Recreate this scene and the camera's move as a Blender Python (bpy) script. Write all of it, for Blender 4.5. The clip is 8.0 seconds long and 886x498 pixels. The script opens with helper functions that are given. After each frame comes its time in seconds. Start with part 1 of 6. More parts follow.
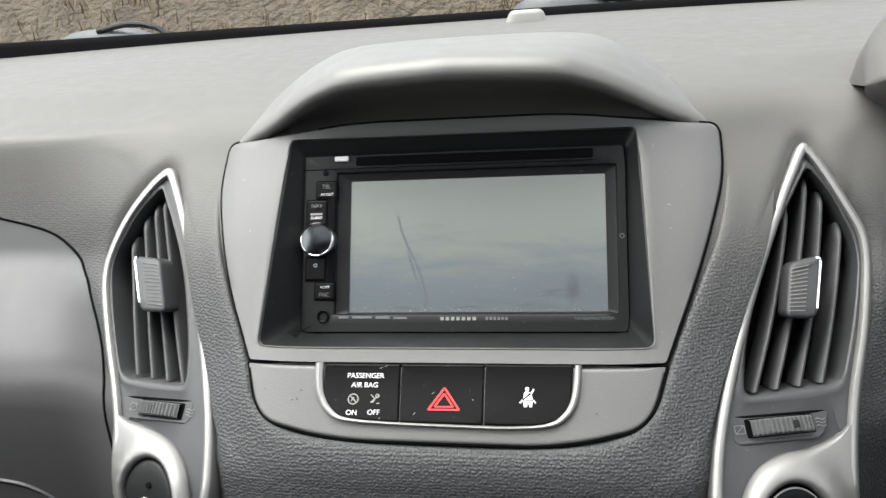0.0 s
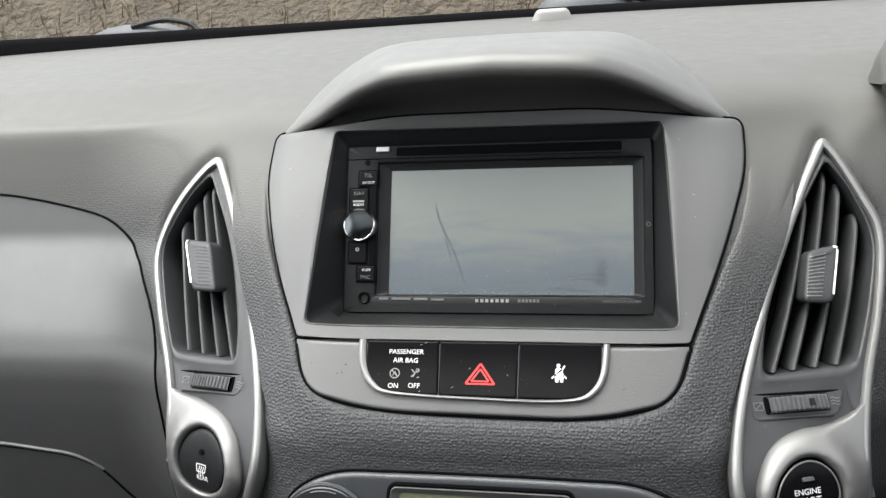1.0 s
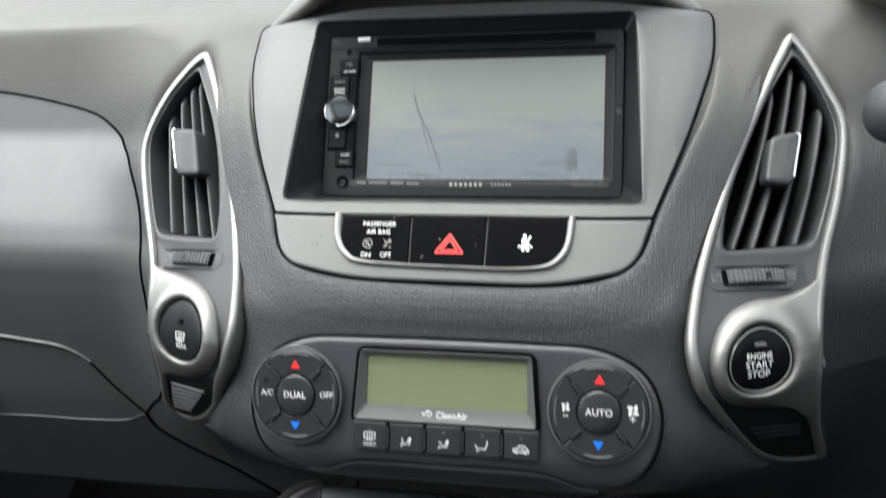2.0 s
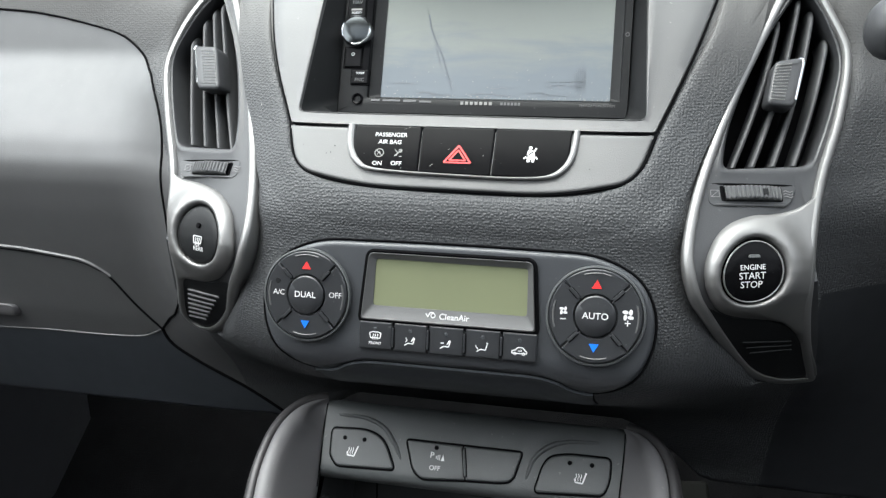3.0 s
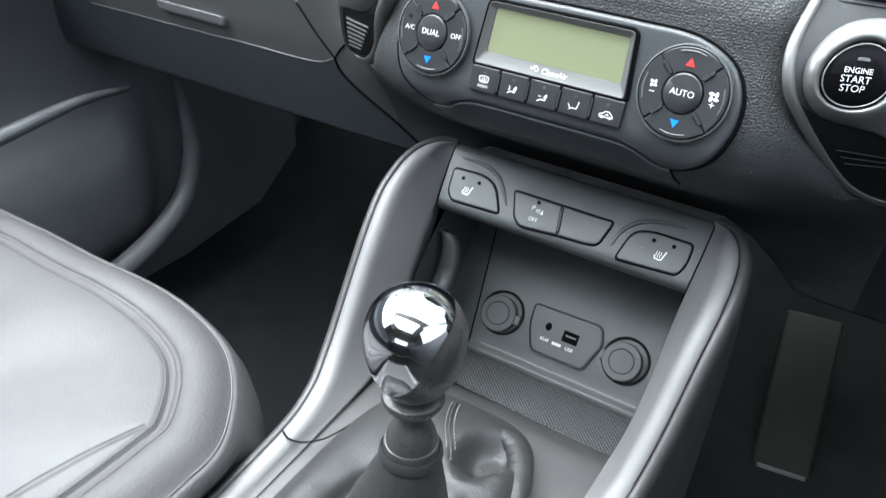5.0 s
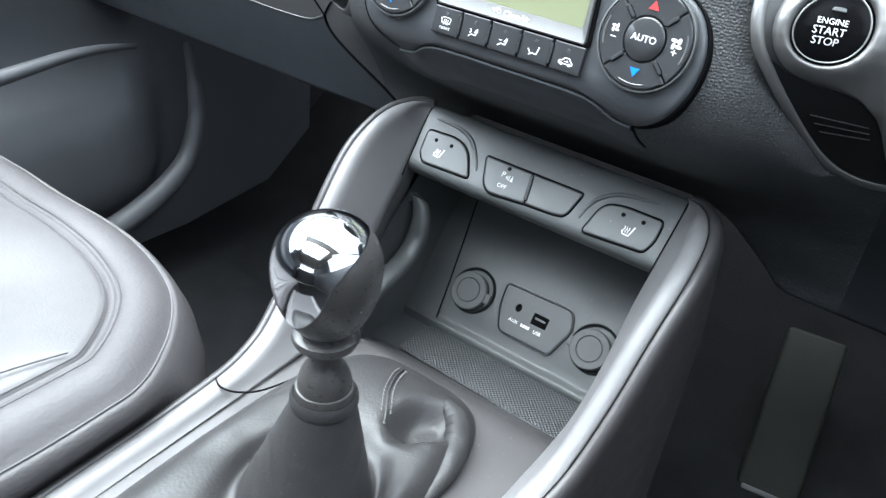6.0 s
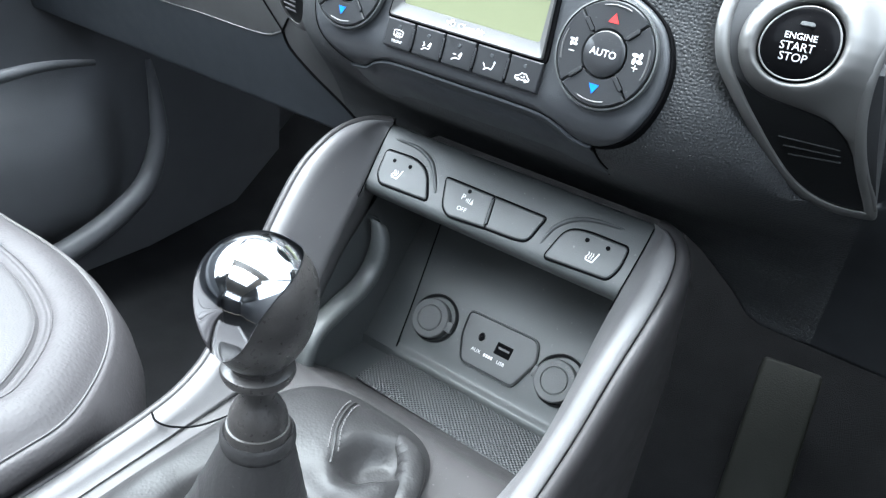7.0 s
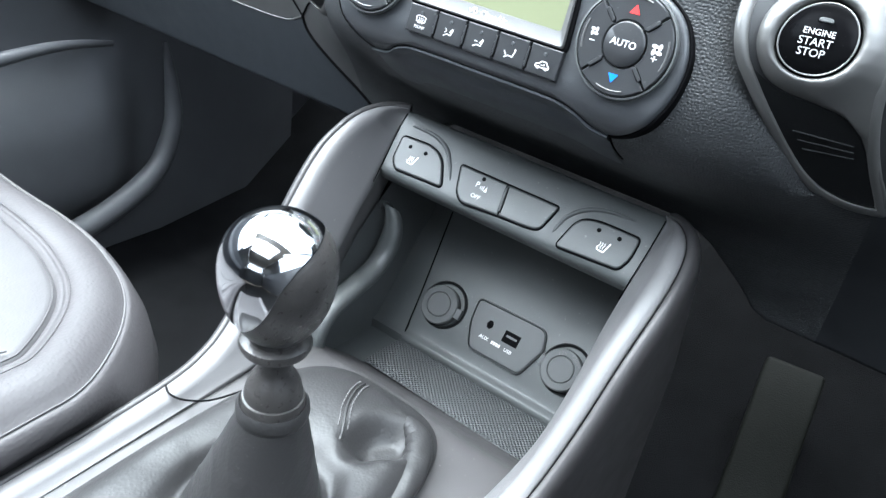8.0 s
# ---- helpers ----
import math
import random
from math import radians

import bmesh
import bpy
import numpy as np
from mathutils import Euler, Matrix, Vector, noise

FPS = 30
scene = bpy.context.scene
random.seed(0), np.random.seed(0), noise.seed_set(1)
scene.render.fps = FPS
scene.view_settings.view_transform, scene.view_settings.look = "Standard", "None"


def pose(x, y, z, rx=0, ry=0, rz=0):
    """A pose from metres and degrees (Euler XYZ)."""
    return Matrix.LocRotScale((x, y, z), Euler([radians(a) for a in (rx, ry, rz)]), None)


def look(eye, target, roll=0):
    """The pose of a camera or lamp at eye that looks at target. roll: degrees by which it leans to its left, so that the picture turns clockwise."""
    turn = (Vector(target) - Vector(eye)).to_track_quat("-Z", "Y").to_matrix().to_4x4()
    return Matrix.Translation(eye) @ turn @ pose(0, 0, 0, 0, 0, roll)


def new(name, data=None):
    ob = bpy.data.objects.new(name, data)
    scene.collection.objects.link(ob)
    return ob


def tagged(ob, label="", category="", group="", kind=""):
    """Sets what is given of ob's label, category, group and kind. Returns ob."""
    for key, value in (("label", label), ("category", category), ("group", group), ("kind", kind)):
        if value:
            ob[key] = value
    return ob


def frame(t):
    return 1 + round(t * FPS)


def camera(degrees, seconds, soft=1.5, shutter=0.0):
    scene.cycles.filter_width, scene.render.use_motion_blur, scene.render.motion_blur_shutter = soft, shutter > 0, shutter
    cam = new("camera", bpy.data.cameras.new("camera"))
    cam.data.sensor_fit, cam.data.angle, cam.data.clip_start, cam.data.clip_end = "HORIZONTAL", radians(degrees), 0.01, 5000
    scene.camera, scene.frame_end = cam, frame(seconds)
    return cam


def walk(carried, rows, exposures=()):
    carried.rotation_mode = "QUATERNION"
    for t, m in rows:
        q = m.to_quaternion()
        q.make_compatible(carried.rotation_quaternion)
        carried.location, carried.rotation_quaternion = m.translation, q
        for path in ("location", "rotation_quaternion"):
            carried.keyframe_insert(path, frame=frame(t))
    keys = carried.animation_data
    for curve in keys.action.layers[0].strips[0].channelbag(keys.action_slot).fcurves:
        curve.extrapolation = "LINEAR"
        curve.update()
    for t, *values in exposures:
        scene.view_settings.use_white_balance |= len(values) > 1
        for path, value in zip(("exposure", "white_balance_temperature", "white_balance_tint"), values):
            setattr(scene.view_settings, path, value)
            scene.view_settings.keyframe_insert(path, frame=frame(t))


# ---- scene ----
cam = camera(59.6, 8.0, soft=1.3, shutter=0.5)
PATH = [
    (0, (0.061, 0.038, 0.923), (-0.271, 1.938, 0.394), -3.7),
    (0.5, (0.057, 0.021, 0.929), (-0.298, 1.918, 0.405), -3.6),
    (1, (0.053, 0.01, 0.924), (-0.314, 1.902, 0.391), -3.3),
    (1.5, (0.056, 0.002, 0.917), (-0.315, 1.89, 0.372), -2.7),
    (2, (0.072, -0.017, 0.868), (-0.302, 1.867, 0.308), -2.0),
    (2.2, (0.075, -0.023, 0.854), (-0.299, 1.856, 0.278), -1.7),
    (3.3, (0.081, -0.045, 0.835), (-0.331, 1.814, 0.223), -0.0),
    (3.5, (0.08, -0.043, 0.836), (-0.33, 1.815, 0.221), 0.2),
    (4, (0.088, -0.044, 0.834), (-0.351, 1.803, 0.205), 0.8),
    (4.3, (0.102, -0.058, 0.828), (-0.403, 1.766, 0.181), 1.3),
    (4.5, (0.133, -0.067, 0.836), (-0.549, 1.63, 0.025), 1.2),
    (4.7, (0.151, -0.072, 0.835), (-0.64, 1.482, -0.145), 1.5),
    (5, (0.166, -0.072, 0.829), (-0.657, 1.391, -0.257), 3.6),
    (6.3, (0.218, -0.028, 0.778), (-0.704, 1.412, -0.259), 7.2),
    (6.5, (0.218, -0.022, 0.776), (-0.702, 1.429, -0.248), 7.4),
    (7, (0.214, -0.01, 0.774), (-0.682, 1.473, -0.224), 8.0),
    (7.5, (0.212, -0.008, 0.772), (-0.674, 1.477, -0.232), 8.7),
    (8, (0.215, -0.021, 0.771), (-0.685, 1.452, -0.238), 9.7),
]
EXPOSURES = [(0, 2.02, 6650, 8), (1.0, 1.94, 6580, 8), (2.0, 2.03, 6500, 7), (3.5, 2.28, 6250, 5), (4.3, 2.27, 6150, 4), (5.0, 2.95, 6000, 3), (8, 3.42, 5800, 3)]
walk(cam, [(t, look(eye, target, roll)) for t, eye, target, roll in PATH], EXPOSURES)

# ---- light ----
world = bpy.data.worlds.new("overcast_sky")
scene.world = world
world.use_nodes = True
wn = world.node_tree
bg = wn.nodes["Background"]
sky = wn.nodes.new("ShaderNodeTexSky")
sky.sky_type = "NISHITA"
sky.sun_disc = False
sky.sun_elevation = radians(74)
sky.sun_rotation = radians(-116)
sky.air_density, sky.dust_density, sky.ozone_density = 1.0, 4.0, 1.0
veil = wn.nodes.new("ShaderNodeHueSaturation")
veil.inputs["Saturation"].default_value = 0.3
wn.links.new(sky.outputs["Color"], veil.inputs["Color"])
wn.links.new(veil.outputs["Color"], bg.inputs["Color"])
bg.inputs["Strength"].default_value = 0.125
sun_data = bpy.data.lights.new("sun", "SUN")
sun_data.energy, sun_data.angle, sun_data.color = 1.7, radians(70), (1.0, 0.99, 0.98)
sun = new("sun", sun_data)
sun.matrix_world = look((-0.62, 0.0, 2.9), (0.0, 0.3, 0.5))

# daylight of the sky through the passenger's side window
pane_light = bpy.data.lights.new("side_window_daylight", "AREA")
pane_light.shape, pane_light.size, pane_light.size_y = "RECTANGLE", 1.0, 0.40
pane_light.energy, pane_light.color = 1.6, (0.97, 0.985, 1.0)
side_daylight = new("side_window_daylight", pane_light)
side_daylight.matrix_world = look((-0.685, 0.10, 1.18), (0.05, 0.22, 0.72))
# and a weaker fill lamp, added at the driver's window to lift the right side
far_light = bpy.data.lights.new("driver_window_fill", "AREA")
far_light.shape, far_light.size, far_light.size_y = "RECTANGLE", 0.6, 0.36
far_light.energy, far_light.color = 0.24, (0.97, 0.985, 1.0)
driver_fill = new("driver_window_fill", far_light)
driver_fill.matrix_world = look((0.675, 0.10, 1.19), (0.15, 0.42, 0.80))


# ---- materials ----
def material(name, color, rough=0.5, metal=0.0, spec=0.5, grain=None, bump=0.0, mottle=0.12, mottle_scale=25.0, coat=0.0,
             transmission=0.0, rough_var=0.08, kind="noise", speck=0.0, stretch=None):
    """A plain surface with two scales of variation: colour mottling, a fine grain in relief, and uneven gloss."""
    m = bpy.data.materials.new(name)
    m.use_nodes = True
    nt = m.node_tree
    b = nt.nodes["Principled BSDF"]
    b.inputs["Metallic"].default_value = metal
    b.inputs["Specular IOR Level"].default_value = spec
    b.inputs["Coat Weight"].default_value = coat
    b.inputs["Coat Roughness"].default_value = 0.06
    b.inputs["Transmission Weight"].default_value = transmission
    tc = nt.nodes.new("ShaderNodeTexCoord")

    def tex(scale, detail=3.0):
        n = nt.nodes.new("ShaderNodeTexNoise")
        n.inputs["Scale"].default_value, n.inputs["Detail"].default_value = scale, detail
        nt.links.new(tc.outputs["Object"], n.inputs["Vector"])
        return n

    big = tex(mottle_scale)
    ramp = nt.nodes.new("ShaderNodeMix")
    ramp.data_type = "RGBA"
    ramp.inputs["A"].default_value = (*[c * (1 - mottle) for c in color], 1)
    ramp.inputs["B"].default_value = (*[min(1, c * (1 + mottle)) for c in color], 1)
    nt.links.new(big.outputs["Fac"], ramp.inputs["Factor"])
    colour = ramp.outputs["Result"]
    if speck:
        sp = tex(420.0, 1.0)
        mr = nt.nodes.new("ShaderNodeMapRange")
        mr.inputs["From Min"].default_value, mr.inputs["From Max"].default_value = 0.74, 0.79
        mr.inputs["To Max"].default_value = speck
        nt.links.new(sp.outputs["Fac"], mr.inputs["Value"])
        mx = nt.nodes.new("ShaderNodeMix")
        mx.data_type = "RGBA"
        mx.inputs["B"].default_value = (0.45, 0.45, 0.43, 1)
        nt.links.new(mr.outputs["Result"], mx.inputs["Factor"])
        nt.links.new(colour, mx.inputs["A"])
        colour = mx.outputs["Result"]
    nt.links.new(colour, b.inputs["Base Color"])
    mr = nt.nodes.new("ShaderNodeMapRange")
    mr.inputs["To Min"].default_value, mr.inputs["To Max"].default_value = max(0.02, rough - rough_var), min(1, rough + rough_var)
    nt.links.new(tex(mottle_scale * 3.1).outputs["Fac"], mr.inputs["Value"])
    nt.links.new(mr.outputs["Result"], b.inputs["Roughness"])
    if bump and grain:
        bp = nt.nodes.new("ShaderNodeBump")
        bp.inputs["Strength"].default_value = 1.0
        bp.inputs["Distance"].default_value = bump
        if kind == "leather":
            v = nt.nodes.new("ShaderNodeTexVoronoi")
            v.feature = "SMOOTH_F1"
            v.inputs["Scale"].default_value = grain
            wob = tex(grain * 0.4, 2.0)
            add = nt.nodes.new("ShaderNodeMixRGB")
            add.blend_type = "ADD"
            add.inputs["Fac"].default_value = 0.5 / grain
            nt.links.new(tc.outputs["Object"], add.inputs["Color1"])
            nt.links.new(wob.outputs["Color"], add.inputs["Color2"])
            if stretch:
                mp = nt.nodes.new("ShaderNodeMapping")
                mp.inputs["Scale"].default_value = stretch
                nt.links.new(add.outputs["Color"], mp.inputs["Vector"])
                nt.links.new(mp.outputs["Vector"], v.inputs["Vector"])
            else:
                nt.links.new(add.outputs["Color"], v.inputs["Vector"])
            inv = nt.nodes.new("ShaderNodeMath")
            inv.operation = "MULTIPLY"
            inv.inputs[1].default_value = -1.0
            nt.links.new(v.outputs["Distance"], inv.inputs[0])
            nt.links.new(inv.outputs[0], bp.inputs["Height"])
        elif kind == "pebble":
            v = nt.nodes.new("ShaderNodeTexVoronoi")
            v.feature = "F1"
            v.inputs["Scale"].default_value, v.inputs["Randomness"].default_value = grain, 0.6
            nt.links.new(tc.outputs["Object"], v.inputs["Vector"])
            mr2 = nt.nodes.new("ShaderNodeMapRange")
            mr2.interpolation_type = "SMOOTHSTEP"
            mr2.inputs["From Min"].default_value, mr2.inputs["From Max"].default_value = 0.75, 0.1
            nt.links.new(v.outputs["Distance"], mr2.inputs["Value"])
            nt.links.new(mr2.outputs["Result"], bp.inputs["Height"])
        elif kind == "weave":
            turn = nt.nodes.new("ShaderNodeMapping")
            turn.inputs["Rotation"].default_value = (0, 0, radians(45))
            nt.links.new(tc.outputs["Object"], turn.inputs["Vector"])
            ch = nt.nodes.new("ShaderNodeTexVoronoi")
            ch.inputs["Scale"].default_value, ch.inputs["Randomness"].default_value = grain, 0.0
            nt.links.new(turn.outputs["Vector"], ch.inputs["Vector"])
            nt.links.new(ch.outputs["Distance"], bp.inputs["Height"])
        else:
            nt.links.new(tex(grain, 2.0).outputs["Fac"], bp.inputs["Height"])
        nt.links.new(bp.outputs["Normal"], b.inputs["Normal"])
    return m


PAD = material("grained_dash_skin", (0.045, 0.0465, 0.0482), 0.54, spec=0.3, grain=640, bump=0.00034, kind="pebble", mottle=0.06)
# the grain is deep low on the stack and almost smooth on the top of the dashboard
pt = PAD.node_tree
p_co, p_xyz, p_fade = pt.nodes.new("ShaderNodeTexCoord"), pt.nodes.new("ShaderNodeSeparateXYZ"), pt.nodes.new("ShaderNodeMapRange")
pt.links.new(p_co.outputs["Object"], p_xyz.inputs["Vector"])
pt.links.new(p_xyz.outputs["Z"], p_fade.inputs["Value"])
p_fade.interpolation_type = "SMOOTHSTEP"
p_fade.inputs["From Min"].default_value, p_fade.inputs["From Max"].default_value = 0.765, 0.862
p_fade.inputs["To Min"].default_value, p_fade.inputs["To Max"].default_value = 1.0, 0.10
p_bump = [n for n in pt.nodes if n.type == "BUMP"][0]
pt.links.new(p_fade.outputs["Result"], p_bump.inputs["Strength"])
# paler, warmer colour by height, painting in the light on the dashboard's top
p_toplit, p_bsdf = pt.nodes.new("ShaderNodeMix"), pt.nodes["Principled BSDF"]
p_toplit.data_type = "RGBA"
p_toplit.inputs["A"].default_value = (0.089, 0.0865, 0.0815, 1)
pt.links.new(p_bsdf.inputs["Base Color"].links[0].from_socket, p_toplit.inputs["B"])
pt.links.new(p_fade.outputs["Result"], p_toplit.inputs["Factor"])
pt.links.new(p_toplit.outputs["Result"], p_bsdf.inputs["Base Color"])
COVER = material("smooth_cover_plastic", (0.053, 0.053, 0.0535), 0.52, spec=0.85, grain=1200, bump=0.00005, mottle=0.04, speck=0.03)
PANEL = material("grey_satin_plastic", (0.083, 0.0826, 0.082), 0.42, grain=1500, bump=0.0001, mottle=0.05, speck=0.06)
DARK = material("black_plastic", (0.0095, 0.010, 0.0105), 0.48, spec=0.18, grain=1200, bump=0.0001, mottle=0.15, speck=0.06)
HOOD = material("smooth_hood_plastic", (0.112, 0.110, 0.105), 0.42, spec=0.5, grain=1000, bump=0.00006, mottle=0.04)
CONSOLE = material("charcoal_plastic", (0.062, 0.066, 0.0665), 0.42, grain=1400, bump=0.00015, mottle=0.1, speck=0.12)
RAIL = material("satin_grey_rail", (0.125, 0.122, 0.124), 0.5, spec=0.5, grain=1500, bump=0.0001, mottle=0.06, speck=0.12)
GLOSS = material("piano_black", (0.004, 0.004, 0.0045), 0.14, coat=0.0, spec=0.05, mottle=0.2, rough_var=0.04, speck=0.1)
SILVER = material("satin_silver", (0.25, 0.248, 0.243), 0.5, metal=0.8, grain=2000, bump=0.00006, mottle=0.05)
ALLOY = material("polished_alloy", (0.60, 0.61, 0.63), 0.07, metal=1.0, mottle=0.03, rough_var=0.04)
CHROME = material("chrome", (0.88, 0.89, 0.91), 0.05, metal=1.0, mottle=0.02, rough_var=0.03)
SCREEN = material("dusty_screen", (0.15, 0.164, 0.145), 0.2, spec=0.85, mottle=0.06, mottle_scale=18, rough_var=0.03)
# wiped streaks, with a bluish reflection painted over the screen's lower part
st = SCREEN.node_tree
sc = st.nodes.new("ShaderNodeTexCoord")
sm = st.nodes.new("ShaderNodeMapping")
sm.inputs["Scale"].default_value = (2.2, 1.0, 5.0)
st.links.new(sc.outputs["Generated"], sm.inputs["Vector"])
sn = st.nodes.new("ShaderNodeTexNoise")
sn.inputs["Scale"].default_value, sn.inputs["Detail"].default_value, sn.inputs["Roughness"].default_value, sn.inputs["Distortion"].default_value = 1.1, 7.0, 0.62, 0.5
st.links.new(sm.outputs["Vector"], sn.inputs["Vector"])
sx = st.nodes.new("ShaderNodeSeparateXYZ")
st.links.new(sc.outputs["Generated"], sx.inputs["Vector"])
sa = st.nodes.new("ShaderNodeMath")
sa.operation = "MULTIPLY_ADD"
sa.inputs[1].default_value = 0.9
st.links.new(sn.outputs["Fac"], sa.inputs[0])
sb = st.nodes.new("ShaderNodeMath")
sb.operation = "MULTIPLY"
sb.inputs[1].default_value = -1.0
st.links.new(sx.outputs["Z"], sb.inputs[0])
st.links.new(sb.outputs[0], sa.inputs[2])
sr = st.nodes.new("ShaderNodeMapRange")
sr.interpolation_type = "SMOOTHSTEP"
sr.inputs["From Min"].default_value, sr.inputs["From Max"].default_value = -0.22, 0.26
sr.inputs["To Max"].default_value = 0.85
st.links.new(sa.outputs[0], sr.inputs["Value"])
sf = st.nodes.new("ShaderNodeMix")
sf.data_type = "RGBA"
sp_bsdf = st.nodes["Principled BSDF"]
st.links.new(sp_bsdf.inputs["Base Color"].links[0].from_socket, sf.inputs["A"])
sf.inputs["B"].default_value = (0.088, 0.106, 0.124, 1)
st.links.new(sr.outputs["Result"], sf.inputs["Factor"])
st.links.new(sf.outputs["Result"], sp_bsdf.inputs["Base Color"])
LCD = material("green_display", (0.155, 0.168, 0.100), 0.6, spec=0.1, mottle=0.03)
WHITE = material("white_print", (0.68, 0.68, 0.68), 0.5, mottle=0.02)
GREYINK = material("grey_print", (0.11, 0.11, 0.11), 0.5, mottle=0.02)
RED = material("red_print", (0.75, 0.03, 0.03), 0.4, mottle=0.02)
BLUE = material("blue_print", (0.01, 0.16, 0.75), 0.4, mottle=0.02)
LEATHER = material("grey_leather", (0.054, 0.0505, 0.0525), 0.6, spec=0.4, grain=460, bump=0.00026, kind="leather", mottle=0.08)
LEATHER_IN = material("grey_leather_insert", (0.064, 0.061, 0.0625), 0.54, grain=700, bump=0.00012, kind="leather", mottle=0.06)
BOOT = material("black_leather", (0.023, 0.0225, 0.023), 0.46, spec=0.36, grain=600, bump=0.00014, kind="leather", mottle=0.15, speck=0.06)
THREAD = material("grey_thread", (0.085, 0.082, 0.084), 0.8)
CARPET = material("black_carpet", (0.012, 0.0122, 0.013), 0.95, spec=0.05, grain=900, bump=0.0012, mottle=0.4, speck=0.04)
RUBBER = material("ribbed_rubber", (0.075, 0.077, 0.078), 0.6, grain=900, bump=0.0002)
FABRIC = material("pale_headlining", (0.5, 0.49, 0.47), 0.9, grain=500, bump=0.0005)
EARTH = material("brown_rough_grass", (0.055, 0.043, 0.030), 0.95, grain=14, bump=0.08, mottle=0.6, mottle_scale=4.5)
STRAW = material("dry_grass", (0.12, 0.09, 0.055), 0.9, mottle=0.5, mottle_scale=3)
BLACKRUB = material("black_rubber_edge", (0.0035, 0.0035, 0.004), 0.8, spec=0.03)
GLASS = bpy.data.materials.new("clear_glass")
GLASS.use_nodes = True
gt = GLASS.node_tree
gt.nodes.remove(gt.nodes["Principled BSDF"])
g_mix, g_clear, g_shine = gt.nodes.new("ShaderNodeMixShader"), gt.nodes.new("ShaderNodeBsdfTransparent"), gt.nodes.new("ShaderNodeBsdfGlossy")
g_shine.inputs["Roughness"].default_value = 0.02
g_clear.inputs["Color"].default_value = (0.95, 0.97, 0.96, 1)
g_mix.inputs[0].default_value = 0.03
gt.links.new(g_clear.outputs[0], g_mix.inputs[1])
gt.links.new(g_shine.outputs[0], g_mix.inputs[2])
gt.links.new(g_mix.outputs[0], gt.nodes["Material Output"].inputs["Surface"])


# ---- mesh helpers ----
def part(name, bm, mat, parent=None, label="", sharp=38, recalc=True):
    """Links a bmesh as one mesh object under a thing or a part."""
    if recalc:
        bmesh.ops.recalc_face_normals(bm, faces=bm.faces)
    for f in bm.faces:
        f.smooth = True
    me = bpy.data.meshes.new(name)
    bm.to_mesh(me)
    bm.free()
    me.set_sharp_from_angle(angle=radians(sharp))
    me.materials.append(mat)
    ob = new(name, me)
    hang(ob, parent)
    if label:
        tagged(ob, label)
    return ob


def hang(ob, parent):
    if parent is not None:
        ob.parent = parent
        if parent.type == "EMPTY":
            ob.matrix_parent_inverse = Matrix.Translation(-parent.location)


def thing(name, base, label, category, group="", kind=""):
    ob = new(name)
    ob.location = base
    ob.empty_display_size = 0.02
    return tagged(ob, label, category, group, kind)


def knots(v, ks, soft=0.006):
    """Value of a softened polyline of (position, value) at v."""
    xs, ys = [k[0] for k in ks], [k[1] for k in ks]
    return float(np.mean(np.interp([v - soft, v - soft / 2, v, v + soft / 2, v + soft], xs, ys)))


def spline(ctrl, n, closed=True):
    """A smooth curve through control points."""
    pts = [Vector(c) for c in ctrl]
    m, out = len(pts), []
    for i in range(m if closed else m - 1):
        if closed:
            a, b, c, d = pts[i - 1], pts[i], pts[(i + 1) % m], pts[(i + 2) % m]
        else:
            a, b, c, d = pts[max(0, i - 1)], pts[i], pts[i + 1], pts[min(m - 1, i + 2)]
        for k in range(n):
            t = k / n
            out.append(0.5 * (2 * b + (c - a) * t + (2 * a - 5 * b + 4 * c - d) * t * t + (3 * b - a - 3 * c + d) * t ** 3))
    if not closed:
        out.append(pts[-1])
    return out


def rounded(corners, seg=6):
    """A polygon of (u, v, radius) with rounded corners."""
    out, m = [], len(corners)
    for i in range(m):
        p = Vector(corners[i][:2])
        r = corners[i][2]
        a, b = Vector(corners[i - 1][:2]) - p, Vector(corners[(i + 1) % m][:2]) - p
        d = min(r, a.length * 0.49, b.length * 0.49)
        pa, pb = p + a.normalized() * d, p + b.normalized() * d
        for k in range(seg + 1):
            t = k / seg
            out.append((1 - t) ** 2 * pa + 2 * t * (1 - t) * p + t * t * pb)
    return out


def rect(u0, v0, u1, v1, r=0.001, seg=4):
    return rounded([(u0, v0, r), (u1, v0, r), (u1, v1, r), (u0, v1, r)], seg)


def circle(u, v, r, n=40, e=1.0):
    return [Vector((u + r * math.cos(2 * math.pi * k / n), v + e * r * math.sin(2 * math.pi * k / n))) for k in range(n)]


def area2(poly):
    return sum(a.x * b.y - b.x * a.y for a, b in zip(poly, poly[1:] + poly[:1]))


def inset(poly, d):
    s, out, m = (1 if area2(poly) > 0 else -1), [], len(poly)
    for i in range(m):
        t = (poly[(i + 1) % m] - poly[i - 1])
        if t.length < 1e-9:
            out.append(poly[i].copy())
            continue
        t.normalize()
        out.append(poly[i] + Vector((-t.y, t.x)) * d * s)
    return out


def dense(poly, step=0.004):
    """The same outline with points no further apart than step."""
    out = []
    for a, b in zip(poly, poly[1:] + poly[:1]):
        n = max(1, int((b - a).length / step))
        out += [a.lerp(b, k / n) for k in range(n)]
    return out


